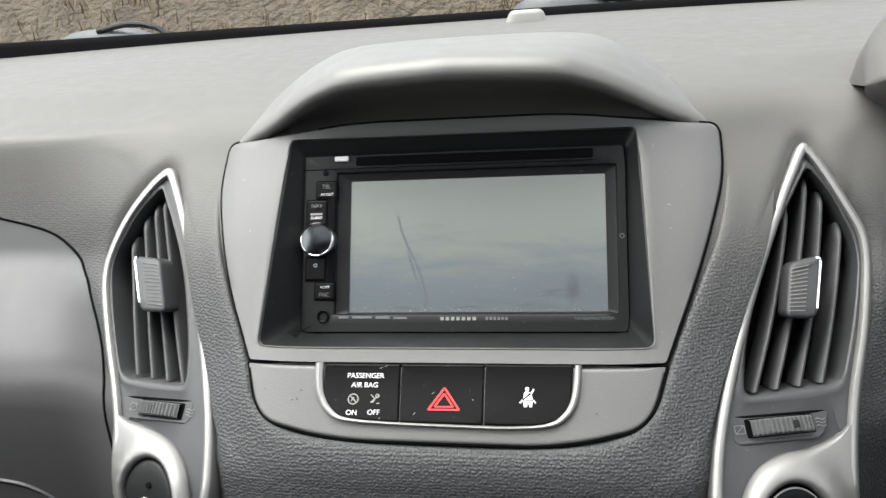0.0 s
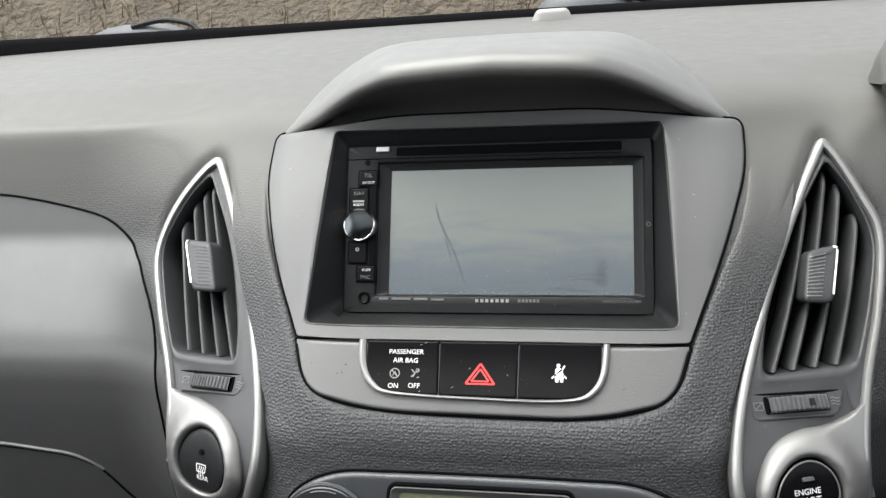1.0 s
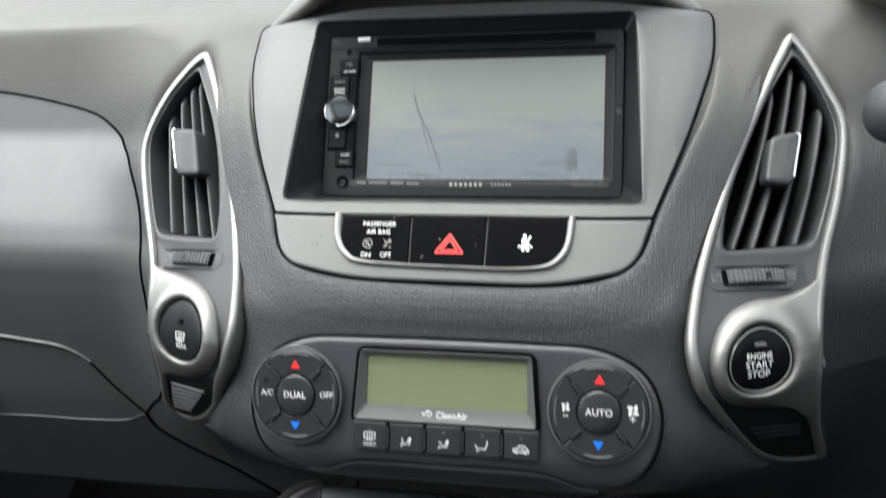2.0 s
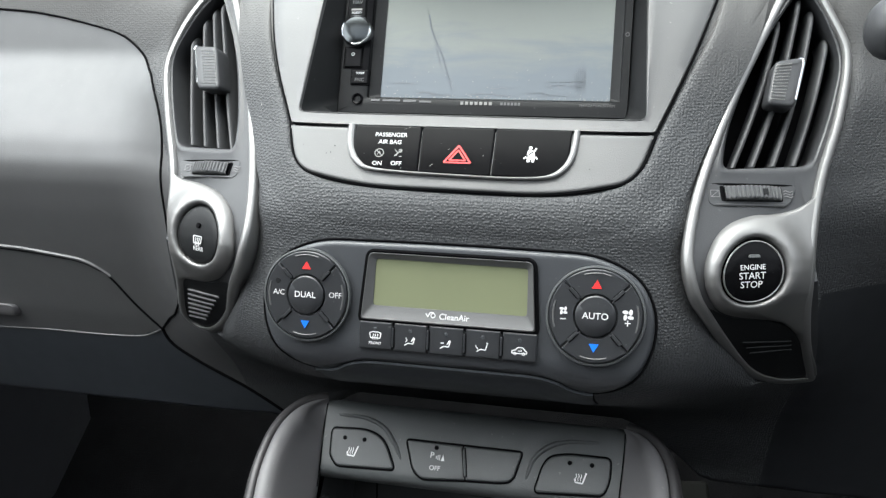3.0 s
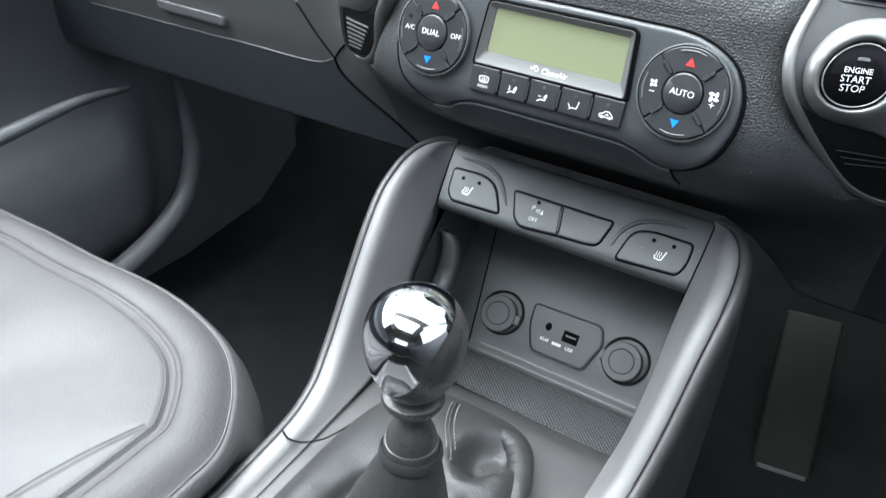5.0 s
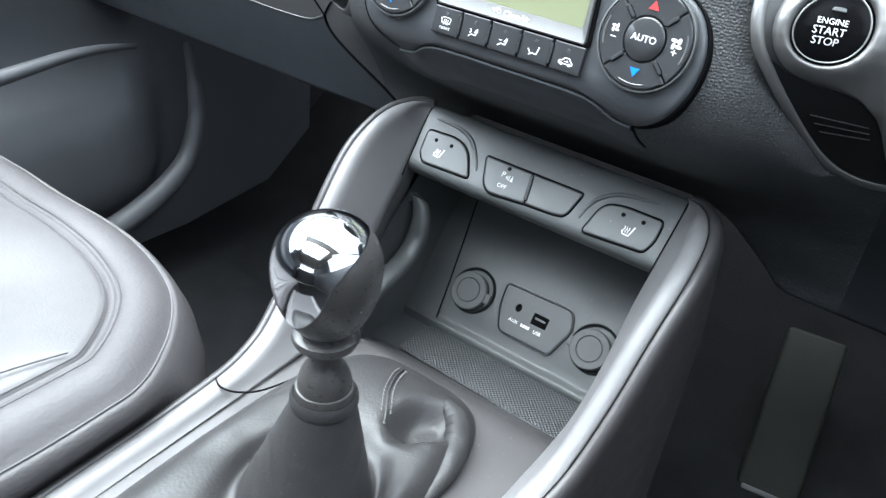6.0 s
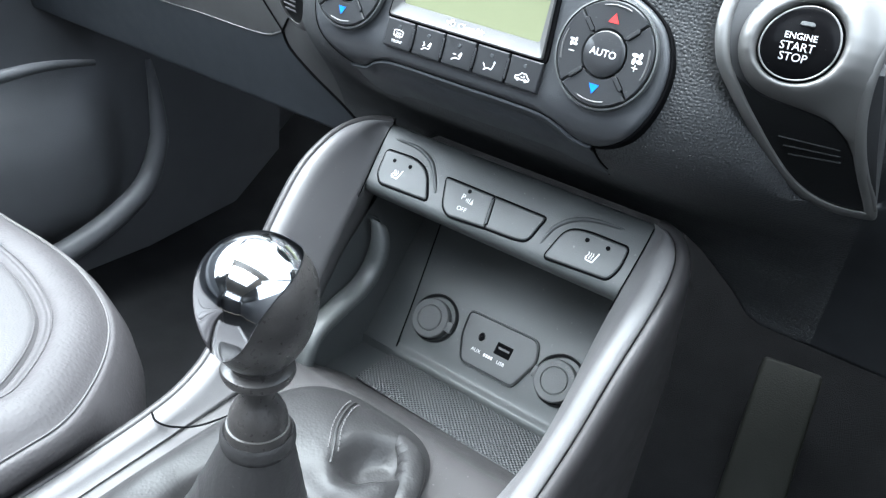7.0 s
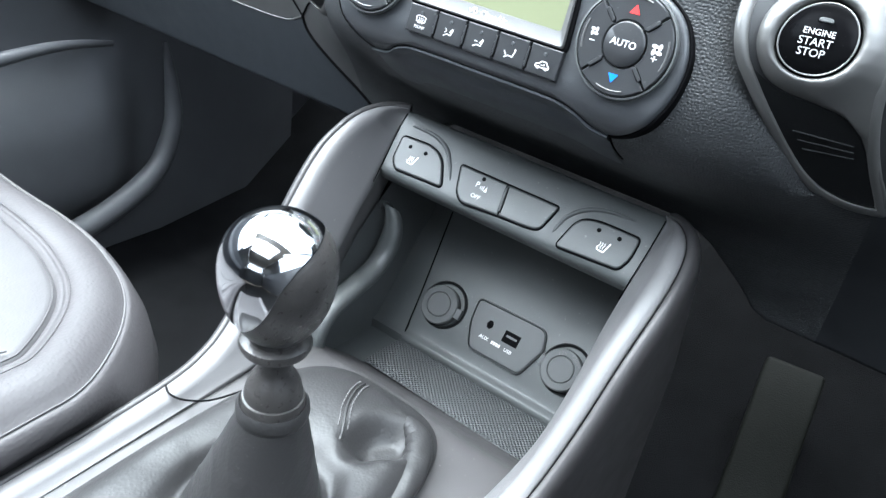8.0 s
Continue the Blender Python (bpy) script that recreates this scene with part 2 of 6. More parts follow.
def polar(poly, c, angles):
    """The outline seen from c, at those angles."""
    c, out, m = Vector(c), [], len(poly)
    for a in angles:
        d, best = Vector((math.cos(a), math.sin(a))), None
        for i in range(m):
            p, e = poly[i] - c, poly[(i + 1) % m] - poly[i]
            den = d.x * e.y - d.y * e.x
            if abs(den) < 1e-12:
                continue
            k, w = (p.x * e.y - p.y * e.x) / den, (p.x * d.y - p.y * d.x) / den
            if k > 0 and -1e-4 <= w <= 1 + 1e-4 and (best is None or k > best):
                best = k
        out.append(c + d * (best or 0.001))
    return out


def loops(bm, rows, closed=True, cap=False):
    """Faces between rows of points, each row the same length."""
    vs = [[bm.verts.new(p) for p in r] for r in rows]
    n = len(vs[0])
    for a, b in zip(vs, vs[1:]):
        for i in range(n if closed else n - 1):
            j = (i + 1) % n
            bm.faces.new((a[i], a[j], b[j], b[i]))
    if cap:
        mid = bm.verts.new(sum((v.co for v in vs[-1]), Vector()) / n)
        for i in range(n):
            bm.faces.new((vs[-1][i], vs[-1][(i + 1) % n], mid))
    return vs


def shell(bm, poly, mp, depth=0.004, bevel=0.0008, rise=0.0, fill=(0.95, 0.66, 0.33), seg=3):
    """A plate with an outline, a rounded edge and a side wall that goes depth behind the surface mp(u, v, off)."""
    c = sum(poly, Vector((0, 0))) / len(poly)
    rows = [[mp(p.x, p.y, rise - depth) for p in poly]]
    for k in range(seg + 1):
        a = k / seg * math.pi / 2
        ring = inset(poly, bevel * (1 - math.cos(a)))
        rows.append([mp(p.x, p.y, rise - bevel * (1 - math.sin(a))) for p in ring])
    flat = inset(poly, bevel)
    rows.append([mp(p.x, p.y, rise) for p in inset(poly, bevel * 1.5)])
    for f in fill:
        rows.append([mp(*(c + (p - c) * f), rise) for p in flat])
    loops(bm, rows, cap=True)
    return bm


def band(bm, outer, inner, mp, profile):
    """A closed strip between two outlines of equal count; profile: (share of the way in, height)."""
    loops(bm, [[mp(*(a + (b - a) * k), o) for a, b in zip(outer, inner)] for k, o in profile])
    return bm


def plane_map(m):
    return lambda u, v, o: m @ Vector((u, v, o))


def box(bm, m, size, bevel=0.0, seg=2):
    """A box centred on the pose m."""
    r = bmesh.ops.create_cube(bm, size=1.0, matrix=m @ Matrix.Diagonal((*size, 1)))
    if bevel:
        es = list({e for v in r["verts"] for e in v.link_edges})
        bmesh.ops.bevel(bm, geom=es, offset=bevel, segments=seg, profile=0.5, affect="EDGES")
    return bm


def tube(bm, path, radius, n=8):
    """A round bar along a path."""
    rows, m = [], len(path)
    for i, p in enumerate(path):
        t = (path[min(m - 1, i + 1)] - path[max(0, i - 1)]).normalized()
        a = t.cross(Vector((0.3, 0.2, 1))).normalized()
        b = t.cross(a)
        r = radius(i / (m - 1)) if callable(radius) else radius
        rows.append([p + (a * math.cos(2 * math.pi * k / n) + b * math.sin(2 * math.pi * k / n)) * r for k in range(n)])
    loops(bm, rows)
    for r in (0, -1):
        bm.verts.ensure_lookup_table()
    return bm


def word(text, size, mat, parent, m, space=1.0, name="lettering", bold=0.0):
    """Raised print in the built-in font, centred on the pose m, reading along its x axis."""
    cu = bpy.data.curves.new(name, "FONT")
    cu.body, cu.size, cu.align_x, cu.align_y, cu.extrude, cu.space_character = text, size, "CENTER", "CENTER", 0.00006, space
    cu.offset = bold
    cu.resolution_u = 3
    tmp = bpy.data.objects.new(name, cu)
    me = bpy.data.meshes.new_from_object(tmp)
    bpy.data.objects.remove(tmp)
    me.transform(m)
    me.materials.append(mat)
    ob = new(name, me)
    hang(ob, parent)
    return ob


def marks(name, polys, mat, parent, m, thick=0.00012):
    """Flat printed shapes (outlines in the plane of the pose m) as one mesh."""
    bm = bmesh.new()
    for poly in polys:
        low = [bm.verts.new(m @ Vector((p[0], p[1], 0))) for p in poly]
        top = [bm.verts.new(m @ Vector((p[0], p[1], thick))) for p in poly]
        bm.faces.new(top)
        n = len(poly)
        for i in range(n):
            bm.faces.new((low[i], low[(i + 1) % n], top[(i + 1) % n], top[i]))
    return part(name, bm, mat, parent, sharp=20)


def bar(u0, v0, u1, v1):
    return [(u0, v0), (u1, v0), (u1, v1), (u0, v1)]


def stroke(a, b, w):
    """A straight pen stroke from a to b as an outline."""
    a, b = Vector(a), Vector(b)
    t = (b - a).normalized()
    s = Vector((-t.y, t.x)) * w / 2
    return [tuple(p) for p in (a - s, b - s, b + s, a + s)]


def strokes(pts, w):
    return [stroke(a, b, w) for a, b in zip(pts, pts[1:])]


def ring_strokes(u, v, r, w, n=18, a0=0.0, a1=360.0):
    ps = [(u + r * math.cos(radians(a0 + (a1 - a0) * k / n)), v + r * math.sin(radians(a0 + (a1 - a0) * k / n))) for k in range(n + 1)]
    return strokes(ps, w)


# ---- dashboard surfaces ----
CENTRE = [(0.50, 0.50), (0.545, 0.475), (0.57, 0.445), (0.60, 0.388), (0.618, 0.359), (0.632, 0.3450), (0.645, 0.3400), (0.66, 0.339), (0.70, 0.3500), (0.724, 0.3530), (0.737, 0.3632), (0.755, 0.377), (0.775, 0.394), (0.871, 0.459), (0.90, 0.478)]
SIDE = [(0.48, 0.50), (0.505, 0.492), (0.575, 0.468), (0.60, 0.461), (0.66, 0.4480), (0.69, 0.4425), (0.713, 0.4398), (0.726, 0.4412), (0.742, 0.4480), (0.80, 0.484), (0.83, 0.4905), (0.85, 0.4940), (0.866, 0.4965), (0.872, 0.4978), (0.90, 0.51)]
SHOULDER = [(0.80, 0.448), (0.83, 0.4655), (0.85, 0.4805), (0.865, 0.4925), (0.872, 0.4980), (0.88, 0.506)]
NEAR_VENT = [(0.74, 0.0), (0.79, 0.020), (0.83, 0.018), (0.851, 0.011), (0.863, 0.005), (0.872, 0.0), (0.90, 0.0)]
FOLD = [(0.80, 0.190), (0.851, 0.200), (0.863, 0.213), (0.871, 0.238), (0.877, 0.27)]
REACH = [(0.60, 0.27), (0.78, 0.27), (0.86, 0.20)]
POD = [(0.60, 0.414), (0.613, 0.403), (0.64, 0.384), (0.66, 0.371), (0.675, 0.363), (0.70, 0.358), (0.75, 0.397), (0.80, 0.437), (0.854, 0.472), (0.88, 0.49)]


def dash_y(x, z):
    """Depth of the dashboard's face: the centre stack stands proud of the sides."""
    p, q, w = knots(z, CENTRE), knots(z, SIDE, 0.004), knots(z, REACH)
    if z > 0.74:
        # the side face draws forward to the vent, and folds into the stack's shoulder above it
        e = min(1.0, max(0.0, (abs(x) - 0.185) / 0.115))
        q -= knots(z, NEAR_VENT) * (1 - e * e * (3 - 2 * e))
    if z > 0.78:
        k = min(1.0, max(0.0, (abs(x) - knots(z, FOLD, 0.003) + 0.008) / 0.022))
        f = (1 - k * k * (3 - 2 * k)) * min(1.0, (z - 0.78) / 0.04)
        q += (knots(z, SHOULDER) - q) * f
    u = min(1.0, max(0.0, (abs(x) - 0.06) / (w - 0.06)))
    return p + (q - p) * (u * u * (3 - 2 * u)) ** 1.45


def pod_y(x, z):
    return knots(z, POD, 0.012) + 0.35 * (abs(x) - 0.155)


def pad_z(y):
    return 0.893 + (y - 0.54) * 0.124


def on_dash(x, z, o):
    return Vector((x, dash_y(x, z) - o, z + 0.4 * o))


STRIP_SLOPE = (dash_y(0, 0.767) - dash_y(0, 0.744)) / 0.023


def on_strip(x, z, o):
    """The flat of the three switches under the head unit."""
    return Vector((x, dash_y(0, 0.744) + (z - 0.744) * STRIP_SLOPE - o, z + 0.4 * o))


def on_strip_face(x, z, o):
    """The strip's own face: straight from its lower to its upper edge."""
    y0, y1 = dash_y(x, 0.744), dash_y(x, 0.766)
    return Vector((x, y0 + (z - 0.744) * (y1 - y0) / 0.022 - o, z + 0.4 * o))


def on_pod(x, z, o):
    return Vector((x, pod_y(x, z) - o, z + 0.35 * o))


def climate_y(z):
    """The climate panel leans back, and its foot curls away under it."""
    return 0.342 + (z - 0.68) * 0.25 + 24.6 * max(0.0, 0.655 - z) ** 2


def on_climate(x, z, o):
    return Vector((x, climate_y(z) - o, z + o * 0.4))


def face_pose(mp, u, v, o, lean=0.0):
    """A pose on a surface: x along it, y up it, z out of it."""
    p = mp(u, v, o)
    x = (mp(u + 0.002, v, o) - mp(u - 0.002, v, o)).normalized()
    y = (mp(u, v + 0.002, o) - mp(u, v - 0.002, o)).normalized()
    n = x.cross(y).normalized()
    y = n.cross(x)
    m = Matrix.Translation(p) @ Matrix((x, y, n)).transposed().to_4x4()
    return m @ Matrix.Rotation(radians(lean), 4, "Z")


COVER_EDGE = [(-0.75, 0.846), (-0.46, 0.838), (-0.376, 0.8322), (-0.3525, 0.8303), (-0.3285, 0.8265), (-0.3043, 0.8214), (-0.2803, 0.8153), (-0.268, 0.8098), (-0.2551, 0.8003), (-0.248, 0.7922), (-0.2397, 0.7826), (-0.222, 0.75), (-0.19, 0.70)]
LOWER_EDGE = [(-0.75, 0.5725), (-0.4243, 0.5766), (-0.3677, 0.5784), (-0.3134, 0.5784), (-0.2812, 0.5803), (-0.2665, 0.5857), (-0.2587, 0.5896), (-0.250, 0.572), (-0.20, 0.535), (-0.17, 0.505)]
VENT_OUT = [(0.187, 0.8545), (0.174, 0.842), (0.155, 0.807), (0.138, 0.773), (0.1265, 0.744), (0.121, 0.722), (0.1203, 0.706), (0.1258, 0.687), (0.1337, 0.6735)]
VENT_OUT_DRIVER = VENT_OUT + [(0.1436, 0.6575), (0.1540, 0.6410), (0.1640, 0.6275), (0.1755, 0.6175), (0.1900, 0.6118), (0.2060, 0.6115), (0.2105, 0.6140), (0.2080, 0.6240), (0.2015, 0.6400), (0.1955, 0.6570), (0.1905, 0.6780), (0.1890, 0.7000), (0.1905, 0.718), (0.1965, 0.742), (0.208, 0.772), (0.2145, 0.803), (0.207, 0.824)]
VENT_OUT_PASSENGER = VENT_OUT + [(0.1480, 0.6475), (0.1600, 0.6335), (0.1710, 0.6235), (0.1840, 0.6152), (0.1950, 0.6138), (0.2035, 0.6185), (0.2060, 0.6280), (0.2020, 0.6390), (0.1950, 0.6520), (0.1885, 0.6650), (0.1848, 0.6800), (0.1845, 0.6950), (0.1865, 0.7080), (0.1905, 0.7230), (0.1985, 0.740), (0.214, 0.766), (0.226, 0.792), (0.223, 0.813), (0.209, 0.836)]
VENT_IN = rounded([(0.1855, 0.8435, 0.004), (0.1585, 0.805, 0.03), (0.1425, 0.766, 0.02), (0.140, 0.7485, 0.005), (0.188, 0.7485, 0.006), (0.199, 0.772, 0.02), (0.2085, 0.802, 0.012), (0.197, 0.829, 0.02)], 5)
VENT_IN_PASSENGER = rounded([(0.1895, 0.8435, 0.004), (0.1665, 0.808, 0.03), (0.1495, 0.764, 0.02), (0.1475, 0.7495, 0.005), (0.1935, 0.7475, 0.006), (0.208, 0.770, 0.02), (0.222, 0.80, 0.012), (0.206, 0.829, 0.02)], 5)


PAD_ROLL = [(0.004, 0.8760), (0.009, 0.8795), (0.016, 0.8830), (0.025, 0.8862), (0.036, 0.8888)]
PAD_EDGE = [(0.0012, 0.8742), (0.0036, 0.8762), (0.008, 0.8777), (0.016, 0.8793), (0.030, 0.8822)]


def inside(p, poly):
    hit, m = False, len(poly)
    for i in range(m):
        a, b = poly[i], poly[(i + 1) % m]
        if (a.y > p[1]) != (b.y > p[1]) and p[0] < (b.x - a.x) * (p[1] - a.y) / (b.y - a.y) + a.x:
            hit = not hit
    return hit


def dashboard():
    dash = thing("dashboard", (0, 0.5, 0.5), "dark grey grained dashboard with a raised centre stack under the windscreen", "dashboard", kind="structure")
    xs = sorted({round(v, 4) for v in list(np.arange(-0.30, 0.3001, 0.0025)) + list(np.arange(-0.74, -0.30, 0.02)) + list(np.arange(0.32, 0.745, 0.02))})
    holes = [(1, inset(spline(VENT_OUT_DRIVER, 6), 0.004)), (-1, inset(spline(VENT_OUT_PASSENGER, 6), 0.004))]
    mouth = [Vector((p.x * 1.06, p.y + (0.012 if p.y > 0.82 else 0.0))) for p in inset(OPENING, -0.003)]
    beds = {1: spline(VENT_OUT_DRIVER, 14), -1: spline(VENT_OUT_PASSENGER, 14)}

    def sink(x, z):
        """The skin dips under the vent frames."""
        if not 0.10 < abs(x) < 0.25 or z < 0.62:
            return 0.0
        p, poly = Vector((abs(x), z)), beds[1 if x > 0 else -1]
        d = min((p - q).length for q in poly)
        if inside(p, poly):
            return 0.005 + min(0.003, 0.6 * d)
        return 0.005 * max(0.0, 1 - d / 0.009) ** 2
    top_z = [(0.0, 0.924), (0.06, 0.923), (0.078, 0.9195), (0.092, 0.9125), (0.108, 0.9005), (0.128, 0.8835), (0.1425, 0.868)]
    bm = bmesh.new()
    cols = []
    for x in xs:
        low = 0.545 - 0.04 * min(1, max(0, (abs(x) - 0.10) / 0.06)) if abs(x) < 0.16 else 0.505
        if x > 0.12:
            low -= 0.02 * min(1, (x - 0.12) / 0.05)
        col = [Vector((x, 0.62, low + 0.01)), Vector((x, dash_y(x, low) + 0.03, low - 0.004)), Vector((x, dash_y(x, low) + 0.008, low - 0.002))]
        n = 120
        top = 0.872
        for k in range(n + 1):
            z = low + (top - low) * k / n
            col.append(on_dash(x, z, -sink(x, z)))
        y0 = col[-1].y
        tight = min(1.0, max(0.0, (abs(x) - 0.185) / 0.07))
        tight = tight * tight * (3 - 2 * tight)
        for (dy, z), (dy2, z2) in zip(PAD_ROLL, PAD_EDGE):
            col.append(Vector((x, y0 + dy + (dy2 - dy) * tight, z + (z2 - z) * tight)))
        ys = np.linspace(0.56, 0.93, 16)
        col += [Vector((x, y, pad_z(y) + 0.002 * math.exp(-((y - 0.56) / 0.04) ** 2))) for y in ys]
        col.append(Vector((x, 0.95, 0.90)))
        cols.append([bm.verts.new(p) for p in col])
    for a, b in zip(cols, cols[1:]):
        for i in range(len(a) - 1):
            c = (a[i].co + b[i + 1].co) / 2
            if c.y < 0.56 and (inside((c.x, c.z), mouth) or (c.y < 0.54 and abs(c.x) < 0.138 and 0.862 < c.z < knots(abs(c.x), top_z, 0.008) - 0.010)):
                continue
            if c.y < 0.53 and any(c.x * s > 0 and inside((abs(c.x), c.z), h) for s, h in holes):
                continue
            # low on the driver's side the shade is put into a darker material
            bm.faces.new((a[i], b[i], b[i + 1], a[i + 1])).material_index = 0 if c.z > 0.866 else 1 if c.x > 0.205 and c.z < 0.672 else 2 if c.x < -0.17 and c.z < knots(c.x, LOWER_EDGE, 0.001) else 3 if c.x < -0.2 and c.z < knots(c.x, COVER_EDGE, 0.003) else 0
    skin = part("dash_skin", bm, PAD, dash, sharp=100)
    skin.data.materials.append(KNEE_SHADE)
    skin.data.materials.append(LOWER)
    skin.data.materials.append(COVER)

    # hood over the head unit: a scoop, a rounded nose, a rising top and a soft fall to the pad behind its crest
    crest = [(0.0, 0.55, 0.9215), (0.045, 0.55, 0.9208), (0.070, 0.547, 0.9188), (0.083, 0.542, 0.9145), (0.102, 0.53, 0.9035), (0.123, 0.513, 0.8865), (0.136, 0.495, 0.8725), (0.1425, 0.478, 0.8640)]
    lip = [(0.0, 0.424, 0.9050), (0.05, 0.428, 0.9022), (0.070, 0.436, 0.8975), (0.088, 0.446, 0.8895), (0.106, 0.458, 0.8795), (0.122, 0.467, 0.8720), (0.134, 0.473, 0.8670), (0.1415, 0.4765, 0.8635)]
    brow = [(0.0, 0.8755), (0.07, 0.8750), (0.10, 0.8705), (0.1425, 0.8632)]

    def skin_top(x, y):
        y0 = dash_y(x, 0.872)
        return float(np.interp(y, [y0] + [y0 + k for k, _ in PAD_ROLL] + [0.56, 0.93], [0.872] + [k for _, k in PAD_ROLL] + [0.8975, 0.941]))
    cl, ll = spline(crest, 8, False), spline(lip, 8, False)
    half = []
    for i, (c, l) in enumerate(zip(cl, ll)):
        t = (cl[min(len(cl) - 1, i + 1)] - cl[max(0, i - 1)])
        out = Vector((-t.y, t.x, 0)).normalized() if i else Vector((0, 1, 0))
        grow = min(1.0, (len(cl) - 1 - i) / 18)
        r = 0.0006 + 0.0075 * grow
        b = Vector((l.x * 1.0, 0.475, knots(l.x, brow, 0.006) - 0.002))
        under = l + Vector((0, r * 1.1, -r * 0.55))
        sec = [b + Vector((0, 0.004, -0.004)), b] + [b.lerp(under, k) + Vector((0, 0.008 * grow, 0.004 * grow)) * math.sin(math.pi * k) for k in (0.25, 0.5, 0.75)]
        sec += [under, l + Vector((0, r * 0.40, -r * 0.40)), l + Vector((0, r * 0.08, -r * 0.15)), l + Vector((0, 0.0, r * 0.15)), l + Vector((0, r * 0.12, r * 0.48)), l + Vector((0, r * 0.38, r * 0.80)), l + Vector((0, r * 0.8, r * 1.05))]
        n0 = sec[-1].copy()
        for k in (0.12, 0.28, 0.46, 0.64, 0.8, 0.92):
            sec.append(n0.lerp(c, k) + Vector((0, 0, (c.z - n0.z) * 0.35 + 0.0012 * grow)) * math.sin(math.pi * k) * grow)
        sec.append(c)
        foot = c + out * (0.010 + 0.016 * grow)
        drop = min(c.z - 0.001, skin_top(foot.x, foot.y) - 0.004)
        for k in (0.12, 0.26, 0.42, 0.6, 0.8, 1.0):
            sec.append(Vector((c.x + (foot.x - c.x) * k, c.y + (foot.y - c.y) * k, c.z + (drop - c.z) * (1 - (1 - k) ** 2) ** 1.4)))
        half.append(sec)
    bm = bmesh.new()
    loops(bm, [[Vector((-p.x, p.y, p.z)) for p in sec] for sec in half[:0:-1]] + half, closed=False)
    part("hood", bm, HOOD, dash, "smooth arched hood shading the head unit", sharp=60)
    # rolled lip of the skin round the panel and its switch strip
    bm = bmesh.new()
    edge = spline([(-0.1405, 0.866), (-0.1415, 0.845), (-0.1345, 0.82), (-0.1235, 0.795), (-0.108, 0.768), (-0.0995, 0.7505), (-0.085, 0.7415), (-0.055, 0.7370), (0.0, 0.7352), (0.053, 0.7358), (0.083, 0.7405), (0.0975, 0.7495), (0.1062, 0.7675), (0.1205, 0.795), (0.1335, 0.82), (0.1405, 0.845), (0.1405, 0.866)], 8, False)
    rows = []
    for i, p in enumerate(edge):
        t = (edge[min(len(edge) - 1, i + 1)] - edge[max(0, i - 1)]).normalized()
        nn = Vector((t.y, -t.x))
        fade = min(1.0, max(0.0, (0.864 - p.y) / 0.05))
        rows.append([on_dash(*(p + nn * w), h * fade - 0.0015 * (1 - fade)) for w, h in ((-0.0002, -0.004), (0.0, 0.0008), (0.0006, 0.0020), (0.0020, 0.0026), (0.0045, 0.0026), (0.0080, 0.0020), (0.0115, 0.0013), (0.0150, 0.0007), (0.0190, 0.0002), (0.0225, -0.0003), (0.026, -0.0010))])
    loops(bm, rows, closed=False)
    part("rolled_lip", bm, PAD, dash, sharp=60)

    # airbag cover seam, glovebox lid seams and latch on the passenger side
    def seam(name, pts, w=0.0008, mat=BLACKRUB, rise=0.0004):
        b = bmesh.new()
        path = [on_dash(p.x, p.y, rise) for p in spline(pts, 10, closed=False)]
        tube(b, path, w, 6)
        return part(name, b, mat, dash)
    seam("cover_seam", COVER_EDGE[1:-1] + [(-0.2175, 0.70), (-0.2205, 0.64), (-0.236, 0.612), (-0.248, 0.6015), (-0.2587, 0.5898)], 0.0009)
    seam("lid_edge", [(-0.60, 0.668), (-0.43, 0.6585), (-0.3887, 0.6562), (-0.3636, 0.655), (-0.3388, 0.652), (-0.3148, 0.6485), (-0.3017, 0.6427), (-0.2916, 0.6351)], 0.0016, COVER, -0.0002)
    seam("lid_seam", [(-0.60, 0.6662), (-0.3887, 0.6544), (-0.3388, 0.6502), (-0.3148, 0.6467), (-0.3017, 0.6411), (-0.2916, 0.6335), (-0.2765, 0.6108), (-0.2587, 0.5892)], 0.0009)
    seam("lid_lower_seam", [(-0.60, 0.574), (-0.4243, 0.5766), (-0.3677, 0.5784), (-0.3134, 0.5784), (-0.2812, 0.5803), (-0.2665, 0.5857), (-0.2587, 0.5898)], 0.0009, COVER, -0.0002)
    bm = bmesh.new()
    shell(bm, rect(-0.478, 0.590, -0.388, 0.6015, 0.005), on_dash, 0.006, 0.002, 0.006)
    part("glovebox_latch", bm, RAIL, dash, "pale grey glovebox latch")
    seam("stack_seam", [(0.0785, 0.6345), (0.0788, 0.628), (0.0796, 0.621), (0.0815, 0.612)], 0.0006)
    seam("stack_seam", LOWER_EDGE[6:], 0.0014)
    return dash


# ---- centre panel with the head unit's opening ----
PANEL_OUT = rounded([(-0.139, 0.868, 0.006), (-0.1395, 0.845, 0.03), (-0.1245, 0.80, 0.03), (-0.1053, 0.7672, 0.001), (0.1035, 0.7667, 0.001), (0.1205, 0.80, 0.03), (0.1385, 0.845, 0.03), (0.139, 0.868, 0.006), (0.06, 0.878, 0.02), (-0.06, 0.878, 0.02)], 6)
OPENING = rounded([(-0.0955, 0.8705, 0.004), (-0.1020, 0.7735, 0.004), (0.0985, 0.773, 0.004), (0.0945, 0.8698, 0.004)], 6)
STRIP_OUT = rounded([(-0.1053, 0.7658, 0.0006), (-0.0965, 0.7445, 0.02), (-0.055, 0.7375, 0.03), (0.053, 0.7365, 0.03), (0.0945, 0.744, 0.02), (0.1032, 0.7653, 0.0006)], 8)
